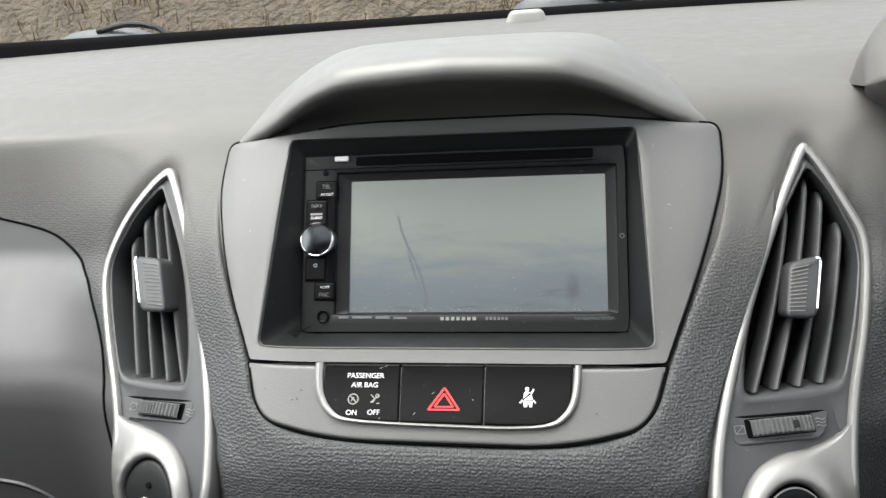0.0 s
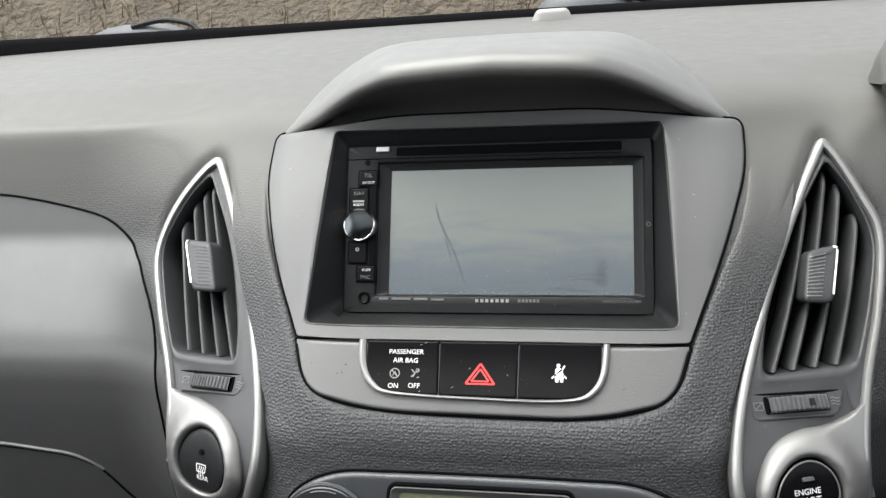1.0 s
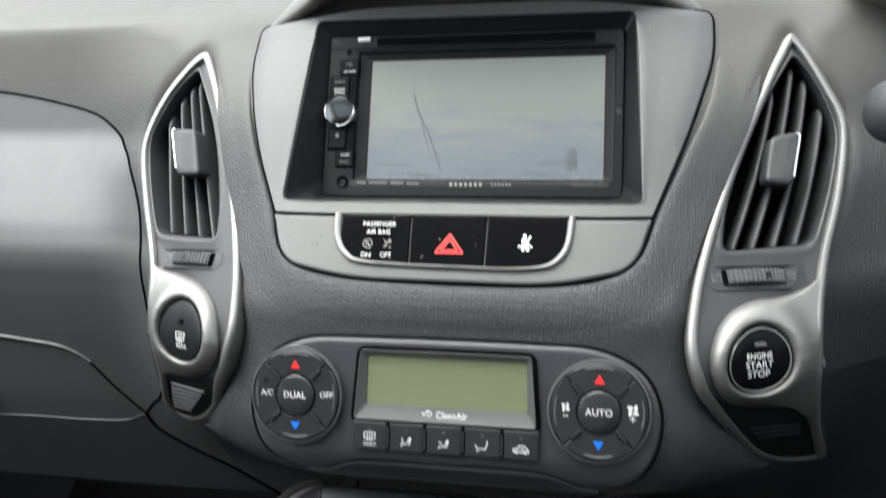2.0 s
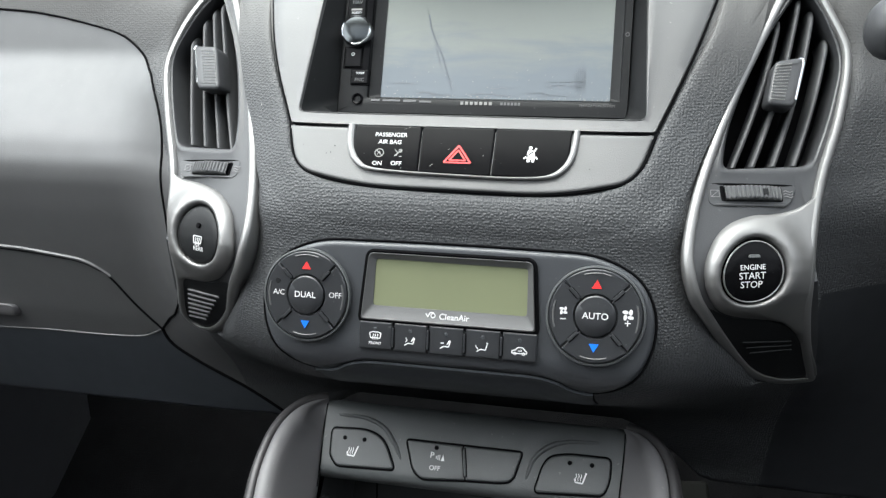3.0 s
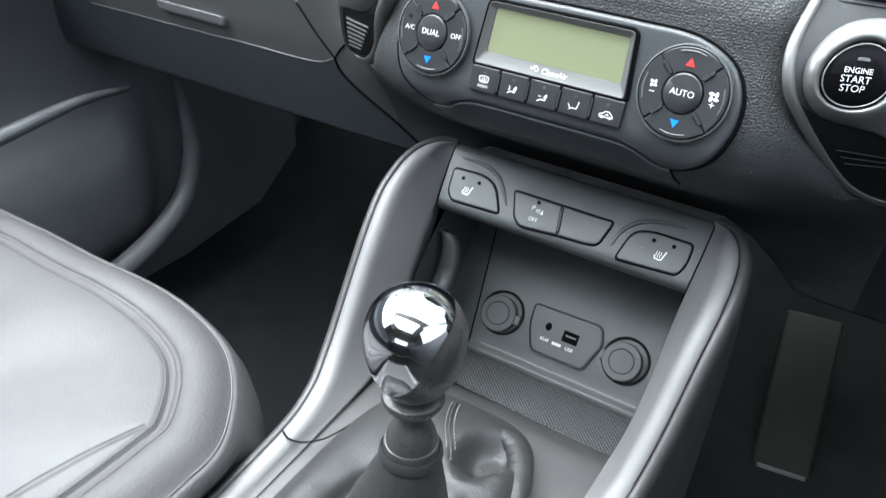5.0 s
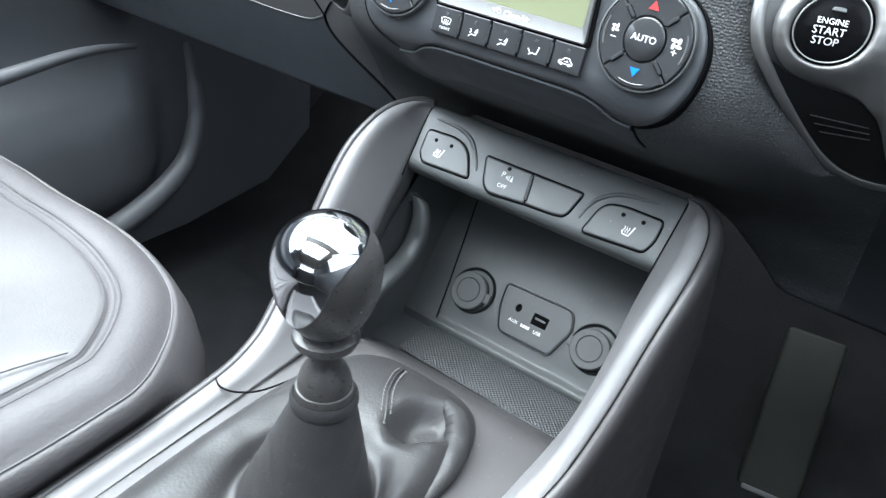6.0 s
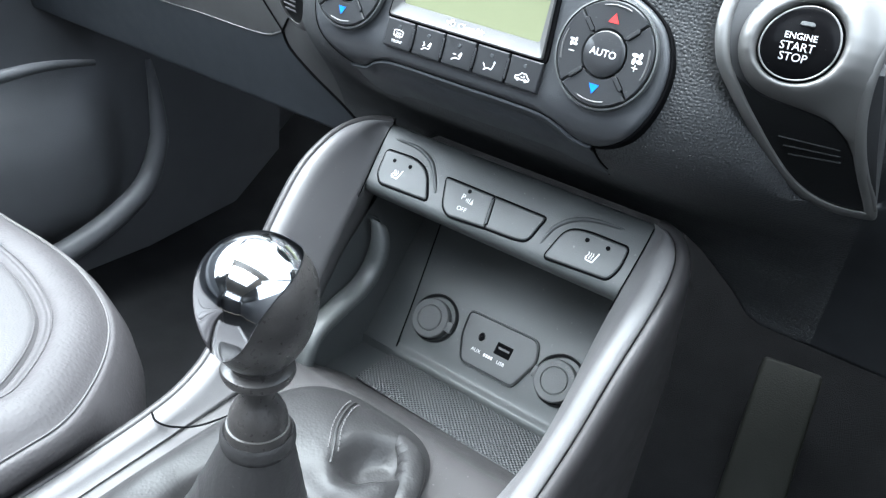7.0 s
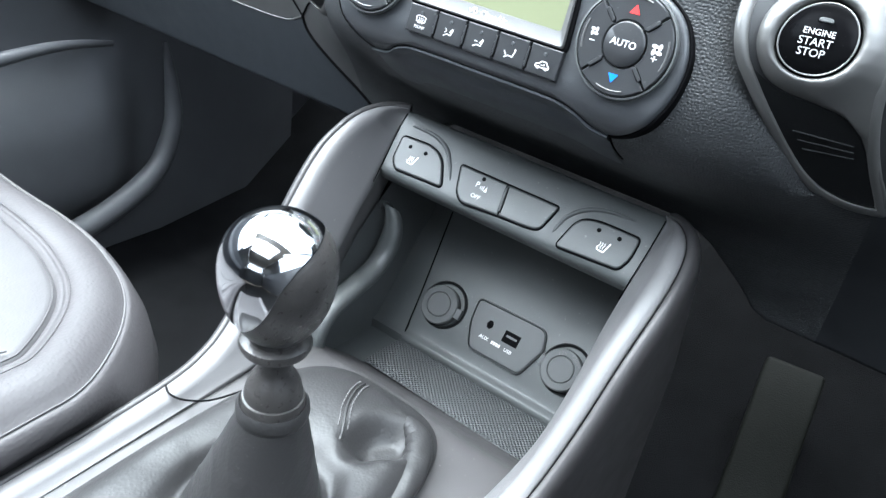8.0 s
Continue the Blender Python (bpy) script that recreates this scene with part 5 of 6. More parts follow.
def on_wall(x, z, o):
    return Vector((x, 0.421 + (z - 0.373) * 0.8 - o * 0.78, z + o * 0.62))


def console():
    c = thing("centre_console", (0, 0.15, 0.12), "charcoal centre console with satin grey side rails and open tray", "centre console")
    go, gi = spline(GROOVE, 7, False), spline(FRAME_IN, 7, False)
    for s in (-1, 1):
        flip = lambda p: Vector((MID + s * p.x, p.y, p.z))
        rail, skirt, edge = [], [], []
        for i, (a, b) in enumerate(zip(go, gi)):
            t = (go[min(len(go) - 1, i + 1)] - go[max(0, i - 1)]).normalized()
            n = Vector((0, -0.55, 0.83))
            n = (n - t * n.dot(t)).normalized()
            o = n.cross(t).normalized()
            reach = (a - b).length
            steep = min(1.0, max(0.2, (a.z - 0.422) / 0.05))
            # from the groove over a narrow rounded band, then a steep wall down to the inner edge
            k = min(1.0, reach / 0.026)
            lift = 0.0010 + 0.0014 * steep
            sh = a - o * 0.0118 * k - n * 0.0008 * k
            hollow = n * 0.0016 * k * steep
            sec = [a - o * 0.0003 - n * 0.0014, a, a - o * 0.0012 * k + n * lift * 0.6, a - o * 0.0036 * k + n * lift, a - o * 0.0066 * k + n * lift * 1.05, a - o * 0.0092 * k + n * lift * 0.7, sh]
            sec += [sh.lerp(b, f) - hollow * math.sin(math.pi * f) for f in (0.12, 0.3, 0.5, 0.7, 0.88, 1.0)]
            sec.append(b + Vector((0.0004, 0.003, -0.003)))
            sec.append(b + Vector((0.006, 0.008, -0.010)))
            sec.append(Vector((b.x + 0.013, b.y + 0.02, max(0.34, b.z - 0.04))))
            rail.append([flip(p) for p in sec])
            edge.append(flip(b + Vector((-0.0004, -0.0004, 0))))
            sk = [a + o * u + n * v for u, v in ((0.0004, -0.0014), (0.0008, 0.0), (0.0024, 0.0009), (0.0046, 0.0006), (0.0068, -0.0012), (0.0084, -0.0046), (0.0092, -0.009), (0.0095, -0.018))]
            q = sk[-1]
            sk += [Vector((q.x + 0.001, q.y + 0.025, q.z - 0.08)), Vector((q.x + 0.001, q.y + 0.03, 0.12))]
            skirt.append([flip(p) for p in sk])
        bm = bmesh.new()
        loops(bm, rail, closed=False)
        part("side_rail", bm, RAIL, c, "satin grey side rail", sharp=60)
        bm = bmesh.new()
        loops(bm, skirt, closed=False)
        part("side_skirt", bm, SKIRT, c, "grey console side", sharp=70)
        bm = bmesh.new()
        tube(bm, edge[:36], 0.0005, 6)
        part("bank_joint", bm, BLACKRUB, c)
    # switch bank and the lip over the tray
    prof = [(0.47, 0.535), (0.442, 0.550), (0.4325, 0.5590), (0.4280, 0.5622), (0.4225, 0.5600), (0.414, 0.550), (0.4045, 0.538), (0.3990, 0.5310), (0.3963, 0.5268), (0.3958, 0.5235), (0.3978, 0.5195), (0.4025, 0.5150), (0.410, 0.5105), (0.43, 0.5020), (0.52, 0.480)]
    bm = bmesh.new()
    loops(bm, [[Vector((x * (1 - 0.35 * max(0, 0.557 - z)), y, z)) for x in np.linspace(-0.1105, 0.1045, 12)] for y, z in [(p.x, p.y) for p in spline(prof, 4, False)]], closed=False)
    bank = part("switch_bank", bm, CONSOLE, c, "charcoal bank of seat heater and parking switches", sharp=60)
    left = [(-0.1000, 0.5485, 0.003), (-0.0740, 0.5495, 0.008), (-0.0615, 0.5455, 0.008), (-0.0515, 0.5305, 0.003), (-0.093, 0.5292, 0.003), (-0.0985, 0.5345, 0.002)]
    right = [(0.0505, 0.5455, 0.008), (0.064, 0.5482, 0.008), (0.0925, 0.5482, 0.003), (0.0925, 0.537, 0.004), (0.0885, 0.530, 0.003), (0.0445, 0.5278, 0.003)]
    shapes = [("heater_switch", left), ("parking_switch", [(-0.0452, 0.5465, 0.002), (-0.0062, 0.5465, 0.0006), (-0.0025, 0.5294, 0.0006), (-0.032, 0.5275, 0.004), (-0.0385, 0.5318, 0.003)]), ("blank_switch", [(-0.0052, 0.5465, 0.0006), (0.0345, 0.5465, 0.002), (0.0295, 0.5317, 0.004), (0.021, 0.5303, 0.004), (-0.0015, 0.5295, 0.0006)]), ("heater_switch", right)]
    for name, poly in shapes:
        poly = rounded(poly, 6)
        bm = bmesh.new()
        shell(bm, inset(poly, -0.0011), on_switch, 0.003, 0.0003, 0.0006)
        gap = part("switch_gap", bm, BLACKRUB, bank)
        bm = bmesh.new()
        shell(bm, poly, on_switch, 0.003, 0.0008, 0.0014)
        k = part(name, bm, CONSOLE, bank)
    bm = bmesh.new()
    tube(bm, [on_switch(-0.0051, 0.5455, 0.0008), on_switch(-0.0034, 0.5380, 0.0009), on_switch(-0.0019, 0.5309, 0.0008)], 0.0016, 8)
    part("divider_gap", bm, BLACKRUB, bank)
    bm = bmesh.new()
    tube(bm, [on_switch(-0.0050, 0.5452, 0.0014), on_switch(-0.0034, 0.5380, 0.0018), on_switch(-0.0020, 0.5312, 0.0014)], 0.0010, 8)
    part("switch_divider", bm, CONSOLE, bank)
    top = lambda u, v: face_pose(on_switch, u, v, 0.0015)
    heat = []
    for q in (-0.0026, -0.0010, 0.0006):
        heat += strokes([(q, 0.0024), (q + 0.0005, 0.0008), (q - 0.0004, -0.0006), (q, -0.0020)], 0.0005)
    heat += strokes([(-0.0030, -0.0030), (0.0018, -0.0034), (0.0040, 0.0036)], 0.0010) + strokes([(-0.0030, -0.0030), (-0.0036, -0.0008)], 0.0007)
    marks("heater_symbol", heat, WHITE, bank, top(-0.0830, 0.5375))
    marks("heater_symbol", heat, WHITE, bank, top(0.0735, 0.5372))
    word("P", 0.0058, WHITE, bank, top(-0.0262, 0.5400))
    word("OFF", 0.0044, WHITE, bank, top(-0.0235, 0.5335))
    marks("parking_symbol", strokes([(0, -0.0010), (0, 0.0010)], 0.0005) + strokes([(0.0012, -0.0014), (0.0012, 0.0014)], 0.0005) + strokes([(0.0024, -0.0018), (0.0024, 0.0018)], 0.0005) + [[(0.0034, -0.0020), (0.0058, -0.0020), (0.0046, 0.0022)]], WHITE, bank, top(-0.0232, 0.5392))
    for u in (-0.0896, -0.0754, -0.0238, 0.0663, 0.0808):
        bm = bmesh.new()
        shell(bm, circle(0, 0, 0.0015, 16), plane_map(top(u, 0.5441)), 0.001, 0.0002, 0.0002)
        part("switch_light", bm, BLACKRUB, bank)
    for arc in ([(-0.098, 0.5562), (-0.078, 0.5560), (-0.0635, 0.5520), (-0.0540, 0.5440), (-0.0480, 0.5360)], [(0.0385, 0.5335), (0.0425, 0.5440), (0.0525, 0.5515), (0.066, 0.5550), (0.085, 0.5560)]):
        bm = bmesh.new()
        tube(bm, [on_switch(p.x, p.y, -0.0004) for p in spline(arc, 8, False)], lambda t: 0.0004 + 0.0014 * math.sin(math.pi * t) ** 0.5, 10)
        part("raised_arc", bm, CONSOLE, bank)
    # tray: back wall, floor, sides
    bm = bmesh.new()
    loops(bm, [[Vector((x, y, z)) for x in np.linspace(-0.079, 0.106, 6)] for y, z in ((0.4170, 0.360), (0.4172, 0.3695), (0.4180, 0.3722), (0.4200, 0.3738), (0.4235, 0.3746), (0.4262, 0.3768), (0.4295, 0.3830), (0.445, 0.403), (0.48, 0.447), (0.51, 0.485))], closed=False)
    part("tray_back", bm, CONSOLE, c)
    bm = bmesh.new()
    tube(bm, [on_wall(-0.0790, 0.374, 0.0), on_wall(-0.083, 0.40, 0), on_wall(-0.0885, 0.4306, 0), on_wall(-0.094, 0.46, 0)], 0.0007, 6)
    part("tray_joint", bm, BLACKRUB, c)
    bm = bmesh.new()
    loops(bm, [[Vector((x, y, z)) for y, z in ((0.4172, 0.360), (0.4180, 0.3722), (0.4235, 0.3746), (0.4295, 0.3830), (0.445, 0.403), (0.48, 0.447), (0.51, 0.485))] for x in (-0.079, -0.09, -0.10, -0.118)], closed=False)
    part("tray_corner", bm, CONSOLE, c)
    bm = bmesh.new()
    loops(bm, [[Vector((x, y, 0.3645)) for x in (-0.115, -0.08, 0, 0.08, 0.105)] for y in (0.33, 0.36, 0.39, 0.43)], closed=False)
    part("tray_floor", bm, CONSOLE, c)
    bm = bmesh.new()
    pts = rounded([(-0.083, 0.374, 0.003), (0.088, 0.370, 0.003), (0.090, 0.4165, 0.002), (-0.080, 0.4165, 0.002)], 5)
    shell(bm, pts, lambda u, v, o: Vector((u, v, 0.366 + o)), 0.002, 0.0008, 0.003, fill=(0.8, 0.5))
    part("tray_mat", bm, MATRUB, c, "black ribbed rubber tray mat")
    # small sides: plain on the driver's side, a pocket with a swept edge on the passenger's side
    bm = bmesh.new()
    loops(bm, [[Vector((0.0965 + 0.05 * (z - 0.36), y0 + (0.52 - y0) * f, z)) for f in (0, 0.33, 0.66, 1)] for y0, z in ((0.35, 0.36), (0.355, 0.42), (0.385, 0.465), (0.43, 0.51))], closed=False)
    part("tray_side", bm, CONSOLE, c)
    bm = bmesh.new()
    loops(bm, [[Vector((-0.112, y0 + (0.52 - y0) * f, z)) for f in (0, 0.33, 0.66, 1)] for y0, z in ((0.345, 0.36), (0.35, 0.42), (0.385, 0.47), (0.43, 0.51))], closed=False)
    part("tray_side", bm, CONSOLE, c)
    bm = bmesh.new()
    path = spline([(-0.114, 0.414, 0.482), (-0.107, 0.413, 0.488), (-0.099, 0.411, 0.485), (-0.0945, 0.409, 0.472), (-0.095, 0.405, 0.455), (-0.095, 0.390, 0.441), (-0.094, 0.362, 0.434), (-0.093, 0.338, 0.427), (-0.092, 0.326, 0.414), (-0.092, 0.322, 0.395)], 6, False)
    rows = []
    for i, p in enumerate(path):
        t = (path[min(len(path) - 1, i + 1)] - path[max(0, i - 1)]).normalized()
        n = Vector((1, 0, 0)).cross(t)
        n = n.normalized() if n.length > 0.35 else Vector((0, -0.5, 0.86))
        size = 0.45 + 0.55 * min(1.0, i / 22)
        rows.append([p + n * h * size + Vector((w * size, 0, 0)) for w, h in [(-0.002 + 0.0085 * math.copysign(abs(math.cos(q)) ** 0.7, math.cos(q)), 0.0065 * math.copysign(abs(math.sin(q)) ** 0.7, math.sin(q))) for q in np.linspace(0, 2 * math.pi, 20, endpoint=False)]])
    loops(bm, rows)
    part("pocket_edge", bm, CONSOLE, c, "swept edge of the side pocket", sharp=60)
    # sockets and the connector plate
    for u, v, lean in ((-0.0590, 0.4015, 0), (0.0580, 0.4020, 0)):
        m = face_pose(on_wall, u, v, 0.0)
        bm = bmesh.new()
        rows = [[m @ Vector((p.x, p.y, h)) for p in circle(0.001, 0.001, r, 40)] for r, h in ((0.0205, -0.004), (0.0205, 0.0018), (0.0195, 0.0028), (0.0182, 0.002), (0.0180, -0.003))]
        loops(bm, rows, cap=True)
        sock = part("power_socket", bm, DARK, c, "round black power socket with a rubber cap")
        bm = bmesh.new()
        rows = [[m @ Vector((p.x, p.y, h)) for p in circle(-0.001, -0.0008, r, 40)] for r, h in ((0.0168, -0.002), (0.0168, 0.0060), (0.0158, 0.0072), (0.0112, 0.0074), (0.0104, 0.0066), (0.0098, 0.0074), (0.004, 0.0076))]
        loops(bm, rows, cap=True)
        cap = part("socket_cap", bm, RUBBER, sock)
        bm = bmesh.new()
        box(bm, m @ Matrix.Translation((0.0175 if u < 0 else -0.0175, -0.001, 0.004)), (0.006, 0.009, 0.005), 0.0012)
        part("cap_tab", bm, RUBBER, sock)
        if u > 0:
            word("12V", 0.0048, GREYINK, cap, m @ Matrix.Rotation(radians(25), 4, "Z") @ Matrix.Translation((0, 0.0124, 0.0074)))
            word("120W", 0.0048, GREYINK, cap, m @ Matrix.Rotation(radians(-35), 4, "Z") @ Matrix.Translation((0, 0.0124, 0.0074)))
    plate = rounded([(-0.0318, 0.4170, 0.004), (0.0312, 0.4180, 0.006), (0.0362, 0.4060, 0.003), (0.0265, 0.3858, 0.004), (-0.0215, 0.3858, 0.005), (-0.0300, 0.4015, 0.004)], 5)
    bm = bmesh.new()
    shell(bm, plate, on_wall, 0.003, 0.001, 0.0016)
    pl = part("connector_plate", bm, PLATE, c, "dark plate with jack and data sockets")
    bm = bmesh.new()
    ring = inset(plate, -0.0012)
    loops(bm, [[on_wall(*(a + (b - a) * k), h) for a, b in zip(ring, plate)] for k, h in ((0, -0.001), (0.2, 0.0022), (0.8, 0.0026), (1, 0.0012))])
    part("plate_rim", bm, CONSOLE, pl)
    bm = bmesh.new()
    rows = [[on_wall(p.x, p.y, h) for p in circle(-0.0133, 0.4050, r, 20)] for r, h in ((0.0028, 0.0016), (0.0024, 0.0022), (0.0019, 0.0020), (0.0018, 0.0018))]
    loops(bm, rows, cap=True)
    part("jack", bm, BLACKRUB, pl)
    bm = bmesh.new()
    a, b = rect(0.0012, 0.3992, 0.0156, 0.4070, 0.0006), rect(0.0017, 0.3997, 0.0151, 0.4065, 0.0004)
    loops(bm, [[on_wall(*(p + (q - p) * k), h) for p, q in zip(a, b)] for k, h in ((0, 0.0015), (0.3, 0.0019), (1, 0.0019), (1, 0.00175))], cap=True)
    slot = part("usb_socket", bm, BLACKRUB, pl)
    bm = bmesh.new()
    shell(bm, rect(0.0036, 0.4030, 0.0134, 0.4044, 0.0003), on_wall, 0.0004, 0.0001, 0.0019)
    part("contact_tongue", bm, PANEL, slot)
    word("AUX", 0.0042, WHITE, pl, face_pose(on_wall, -0.0130, 0.3958, 0.0018))
    word("USB", 0.0042, WHITE, pl, face_pose(on_wall, 0.0105, 0.3952, 0.0018))
    marks("maker_mark", [bar(-0.0046 + 0.0022 * k, -0.0012, -0.003 + 0.0022 * k, 0.0014) for k in range(4)], WHITE, pl, face_pose(on_wall, -0.0008, 0.3955, 0.0018))
    # gear surround
    bm = bmesh.new()
    prof = [(0.380, 0.360), (0.372, 0.3670), (0.360, 0.3770), (0.345, 0.3895), (0.332, 0.4003), (0.3235, 0.4065), (0.316, 0.4103), (0.30, 0.4130), (0.25, 0.4150), (0.20, 0.4158), (0.10, 0.415), (-0.15, 0.408)]
    loops(bm, [[Vector((x, y, z)) for x in np.linspace(-0.0945, 0.0885, 12)] for y, z in [(p.x, p.y) for p in spline(prof, 4, False)]], closed=False)
    part("gear_surround", bm, SURROUND, c, "satin dark grey surround of the gear lever", sharp=60)
    for s in (-1, 1):
        bm = bmesh.new()
        pts = spline([(s * 0.108, 0.206, 0.4275), (s * 0.100, 0.203, 0.4275), (s * 0.092, 0.208, 0.4245), (s * 0.084, 0.222, 0.4208), (s * 0.077, 0.245, 0.4200)], 8, False)
        tube(bm, pts, 0.0007, 6)
        part("surround_seam", bm, BLACKRUB, c)
    return c


STICK = Vector((0.0115, 0.181, 0.0))


def gear_lever():
    g = thing("gear_lever", (STICK.x, STICK.y, 0.418), "gear lever with chrome-capped black knob and black leather gaiter", "gear lever")
    cx, cy = -0.012, 0.175

    def base_r(a):
        """Reach of the gaiter's foot in each direction."""
        c, s = math.cos(a), math.sin(a)
        ry = 0.138 if s > 0 else 0.15
        return 1.0 / ((abs(c) / 0.0705) ** 3.6 + (abs(s) / ry) ** 3.6) ** (1 / 3.6)
    bm = bmesh.new()
    n, rows = 240, []
    for f in np.linspace(0, 1, 90):
        row = []
        for k in range(n):
            a = 2 * math.pi * k / n
            r0 = 0.0165
            R = base_r(a)
            ox, oy = STICK.x * (1 - f) + cx * f, STICK.y * (1 - f) + cy * f
            if f < 0.42:
                s = f / 0.42
                r, z = r0 + 0.021 * s ** 0.95, 0.503 - 0.073 * s ** 0.95
            else:
                s = (f - 0.42) / 0.58
                r = r0 + 0.021 + (R - r0 - 0.021) * s
                z = 0.430 - 0.0135 * s + 0.013 * math.sin(math.pi * s ** 1.3) ** 0.9 - 0.006 * math.exp(-((s - 0.08) / 0.1) ** 2)
            x, y = ox + r * math.cos(a), oy + r * math.sin(a)
            z += 0.0016 * noise.noise(Vector((math.cos(a) * 2.2, math.sin(a) * 2.2, f * 3.2))) * math.sin(math.pi * f) * (1 if f > 0.42 else 0.3)
            # deep hollow inside the loose front corner on the driver's side, with a fold across its foot
            d = ((x - 0.021) / 0.0165) ** 2 + ((y - 0.263 - 0.3 * (x - 0.02)) / 0.021) ** 2
            z -= 0.020 * math.exp(-d ** 1.8) * min(1.0, max(0.0, (f - 0.42) / 0.12))
            z += 0.0030 * math.exp(-((y - 0.243 - 0.15 * x) / 0.0035) ** 2) * math.exp(-((x - 0.024) / 0.014) ** 2)
            crease = 1 - abs(noise.noise(Vector((x * 60 + 4, y * 60, 1.0)))) * 3.2
            z += 0.0012 * max(0, crease) ** 2 * math.exp(-d / 2.2) * (1 if f > 0.42 else 0)
            # crumples round the stick
            z += 0.0019 * (1 - abs(math.sin(26 * f + 1.8 * math.sin(2 * a) + noise.noise(Vector((math.cos(a) * 2, math.sin(a) * 2, f * 4)))))) ** 2 * math.exp(-((f - 0.24) / 0.14) ** 2)
            z = max(z, 0.4165)
            if f >= 0.999:
                z = 0.4165
            row.append(Vector((x, y, z)))
        rows.append(row)
    loops(bm, rows)
    gaiter = part("gaiter", bm, BOOT, g, "creased black leather gaiter", sharp=180)
    # rolled, pleated rim at the front corner on the driver's side
    bm = bmesh.new()
    path = spline([(0.012, 0.2930, 0.4235), (0.022, 0.2915, 0.4240), (0.0330, 0.2855, 0.4242), (0.0415, 0.2745, 0.4240), (0.0475, 0.2610, 0.4235), (0.0520, 0.2440, 0.4228), (0.0540, 0.2200, 0.4205), (0.0530, 0.1800, 0.4150)], 16, False)
    rrows, last = [], len(path) - 1
    for i, p in enumerate(path):
        t = (path[min(last, i + 1)] - path[max(0, i - 1)]).normalized()
        side = t.cross(Vector((0, 0, 1))).normalized()
        u = i / last
        r = 0.0008 + 0.0082 * math.sin(math.pi * min(1.0, u * 1.02 + 0.03)) ** 0.75
        row = []
        for k in range(32):
            a = 2 * math.pi * k / 32
            inner = max(0.0, math.cos(a)) ** 1.5
            pleat = 1 - 0.16 * inner * (1 - abs(math.sin(u * 34 + 0.8 * noise.noise(Vector((u * 11, 0, 0)))))) ** 2 * math.exp(-((u - 0.36) / 0.22) ** 2) + 0.06 * noise.noise(Vector((u * 9, math.cos(a) * 1.2, math.sin(a) * 1.2)))
            row.append(p + (side * math.cos(a) + Vector((0, 0, 1)) * math.sin(a) * 0.92) * r * pleat)
        rrows.append(row)
    loops(bm, rrows)
    part("gaiter_roll", bm, BOOT, gaiter, "gathered roll of loose leather", sharp=180)
    # seam with double stitching down the gaiter's front
    skin = [p for rr in rows[36:] for p in rr]

    def lay(p, up):
        """A point of the plan laid on the gaiter's skin."""
        near = sorted(skin, key=lambda q: (q.x - p.x) ** 2 + (q.y - p.y) ** 2)[:6]
        return Vector((p.x, p.y, sum(q.z for q in near) / 6 + up))
    line = spline([(-0.0225, 0.2985), (-0.0205, 0.2910), (-0.0165, 0.2800), (-0.0105, 0.2670), (-0.0030, 0.2560), (0.0040, 0.2450)], 8, False)
    bm = bmesh.new()
    tube(bm, [lay(p, 0.0002) for p in line], 0.0009, 8)
    part("seam", bm, BOOT, gaiter)
    for off in (-0.0030, 0.0030):
        for k in range(17):
            i = 1 + 2 * k
            if i + 2 >= len(line):
                break
            d = (line[i + 1] - line[i]).normalized()
            w = Vector((-d.y, d.x)) * off
            e0, e1 = line[i] + w, line[i] + d * 0.0022 + w
            b2 = bmesh.new()
            tube(b2, [lay(e0, 0.0004), lay((e0 + e1) / 2, 0.0009), lay(e1, 0.0004)], 0.00055, 5)
            part("stitch", b2, THREAD, gaiter)

    def turned(name, prof, mat, label=""):
        b = bmesh.new()
        rws = [[Vector((STICK.x + r * math.cos(2 * math.pi * k / 48), STICK.y + r * math.sin(2 * math.pi * k / 48), z)) for k in range(48)] for r, z in prof]
        loops(b, rws, cap=True)
        return part(name, b, mat, g, label)
    turned("gaiter_ring", [(0.0150, 0.4985), (0.0170, 0.5005), (0.0180, 0.5040), (0.0176, 0.5075), (0.0164, 0.5095), (0.0152, 0.5085)], BOOT)
    turned("neck_band", [(0.0152, 0.500), (0.0153, 0.5120), (0.0149, 0.5132), (0.0138, 0.5135)], KNOB)
    turned("neck", [(0.0136, 0.504), (0.0140, 0.5120), (0.0139, 0.5165), (0.0130, 0.5205), (0.0112, 0.5245), (0.0092, 0.5275), (0.0081, 0.5305), (0.0078, 0.5350), (0.0080, 0.5430)], KNOB, "black plastic neck")
    turned("collar", [(0.0078, 0.5420), (0.0140, 0.5418), (0.0160, 0.5428), (0.0169, 0.5450), (0.0163, 0.5474), (0.0146, 0.5484), (0.0128, 0.5490), (0.0125, 0.5510), (0.0128, 0.5580)], KNOB, "flared black collar")
    # knob: a rounded egg, wide at the top
    centre = Vector((STICK.x, STICK.y, 0.5845))

    def reach(d):
        """Distance from the knob's centre to its skin in the direction d."""
        up = d.z
        top, side_r, low = 0.0262, 0.0258, 0.0385
        h = math.sqrt(max(1e-9, d.x * d.x + d.y * d.y))
        if up >= 0:
            return 1 / ((h / side_r) ** 2.25 + (up / top) ** 2.25) ** (1 / 2.25)
        taper = side_r
        return 1 / ((h / taper) ** 2.0 + (-up / low) ** 2.0) ** (1 / 2.0)
    b = bmesh.new()
    rws = []
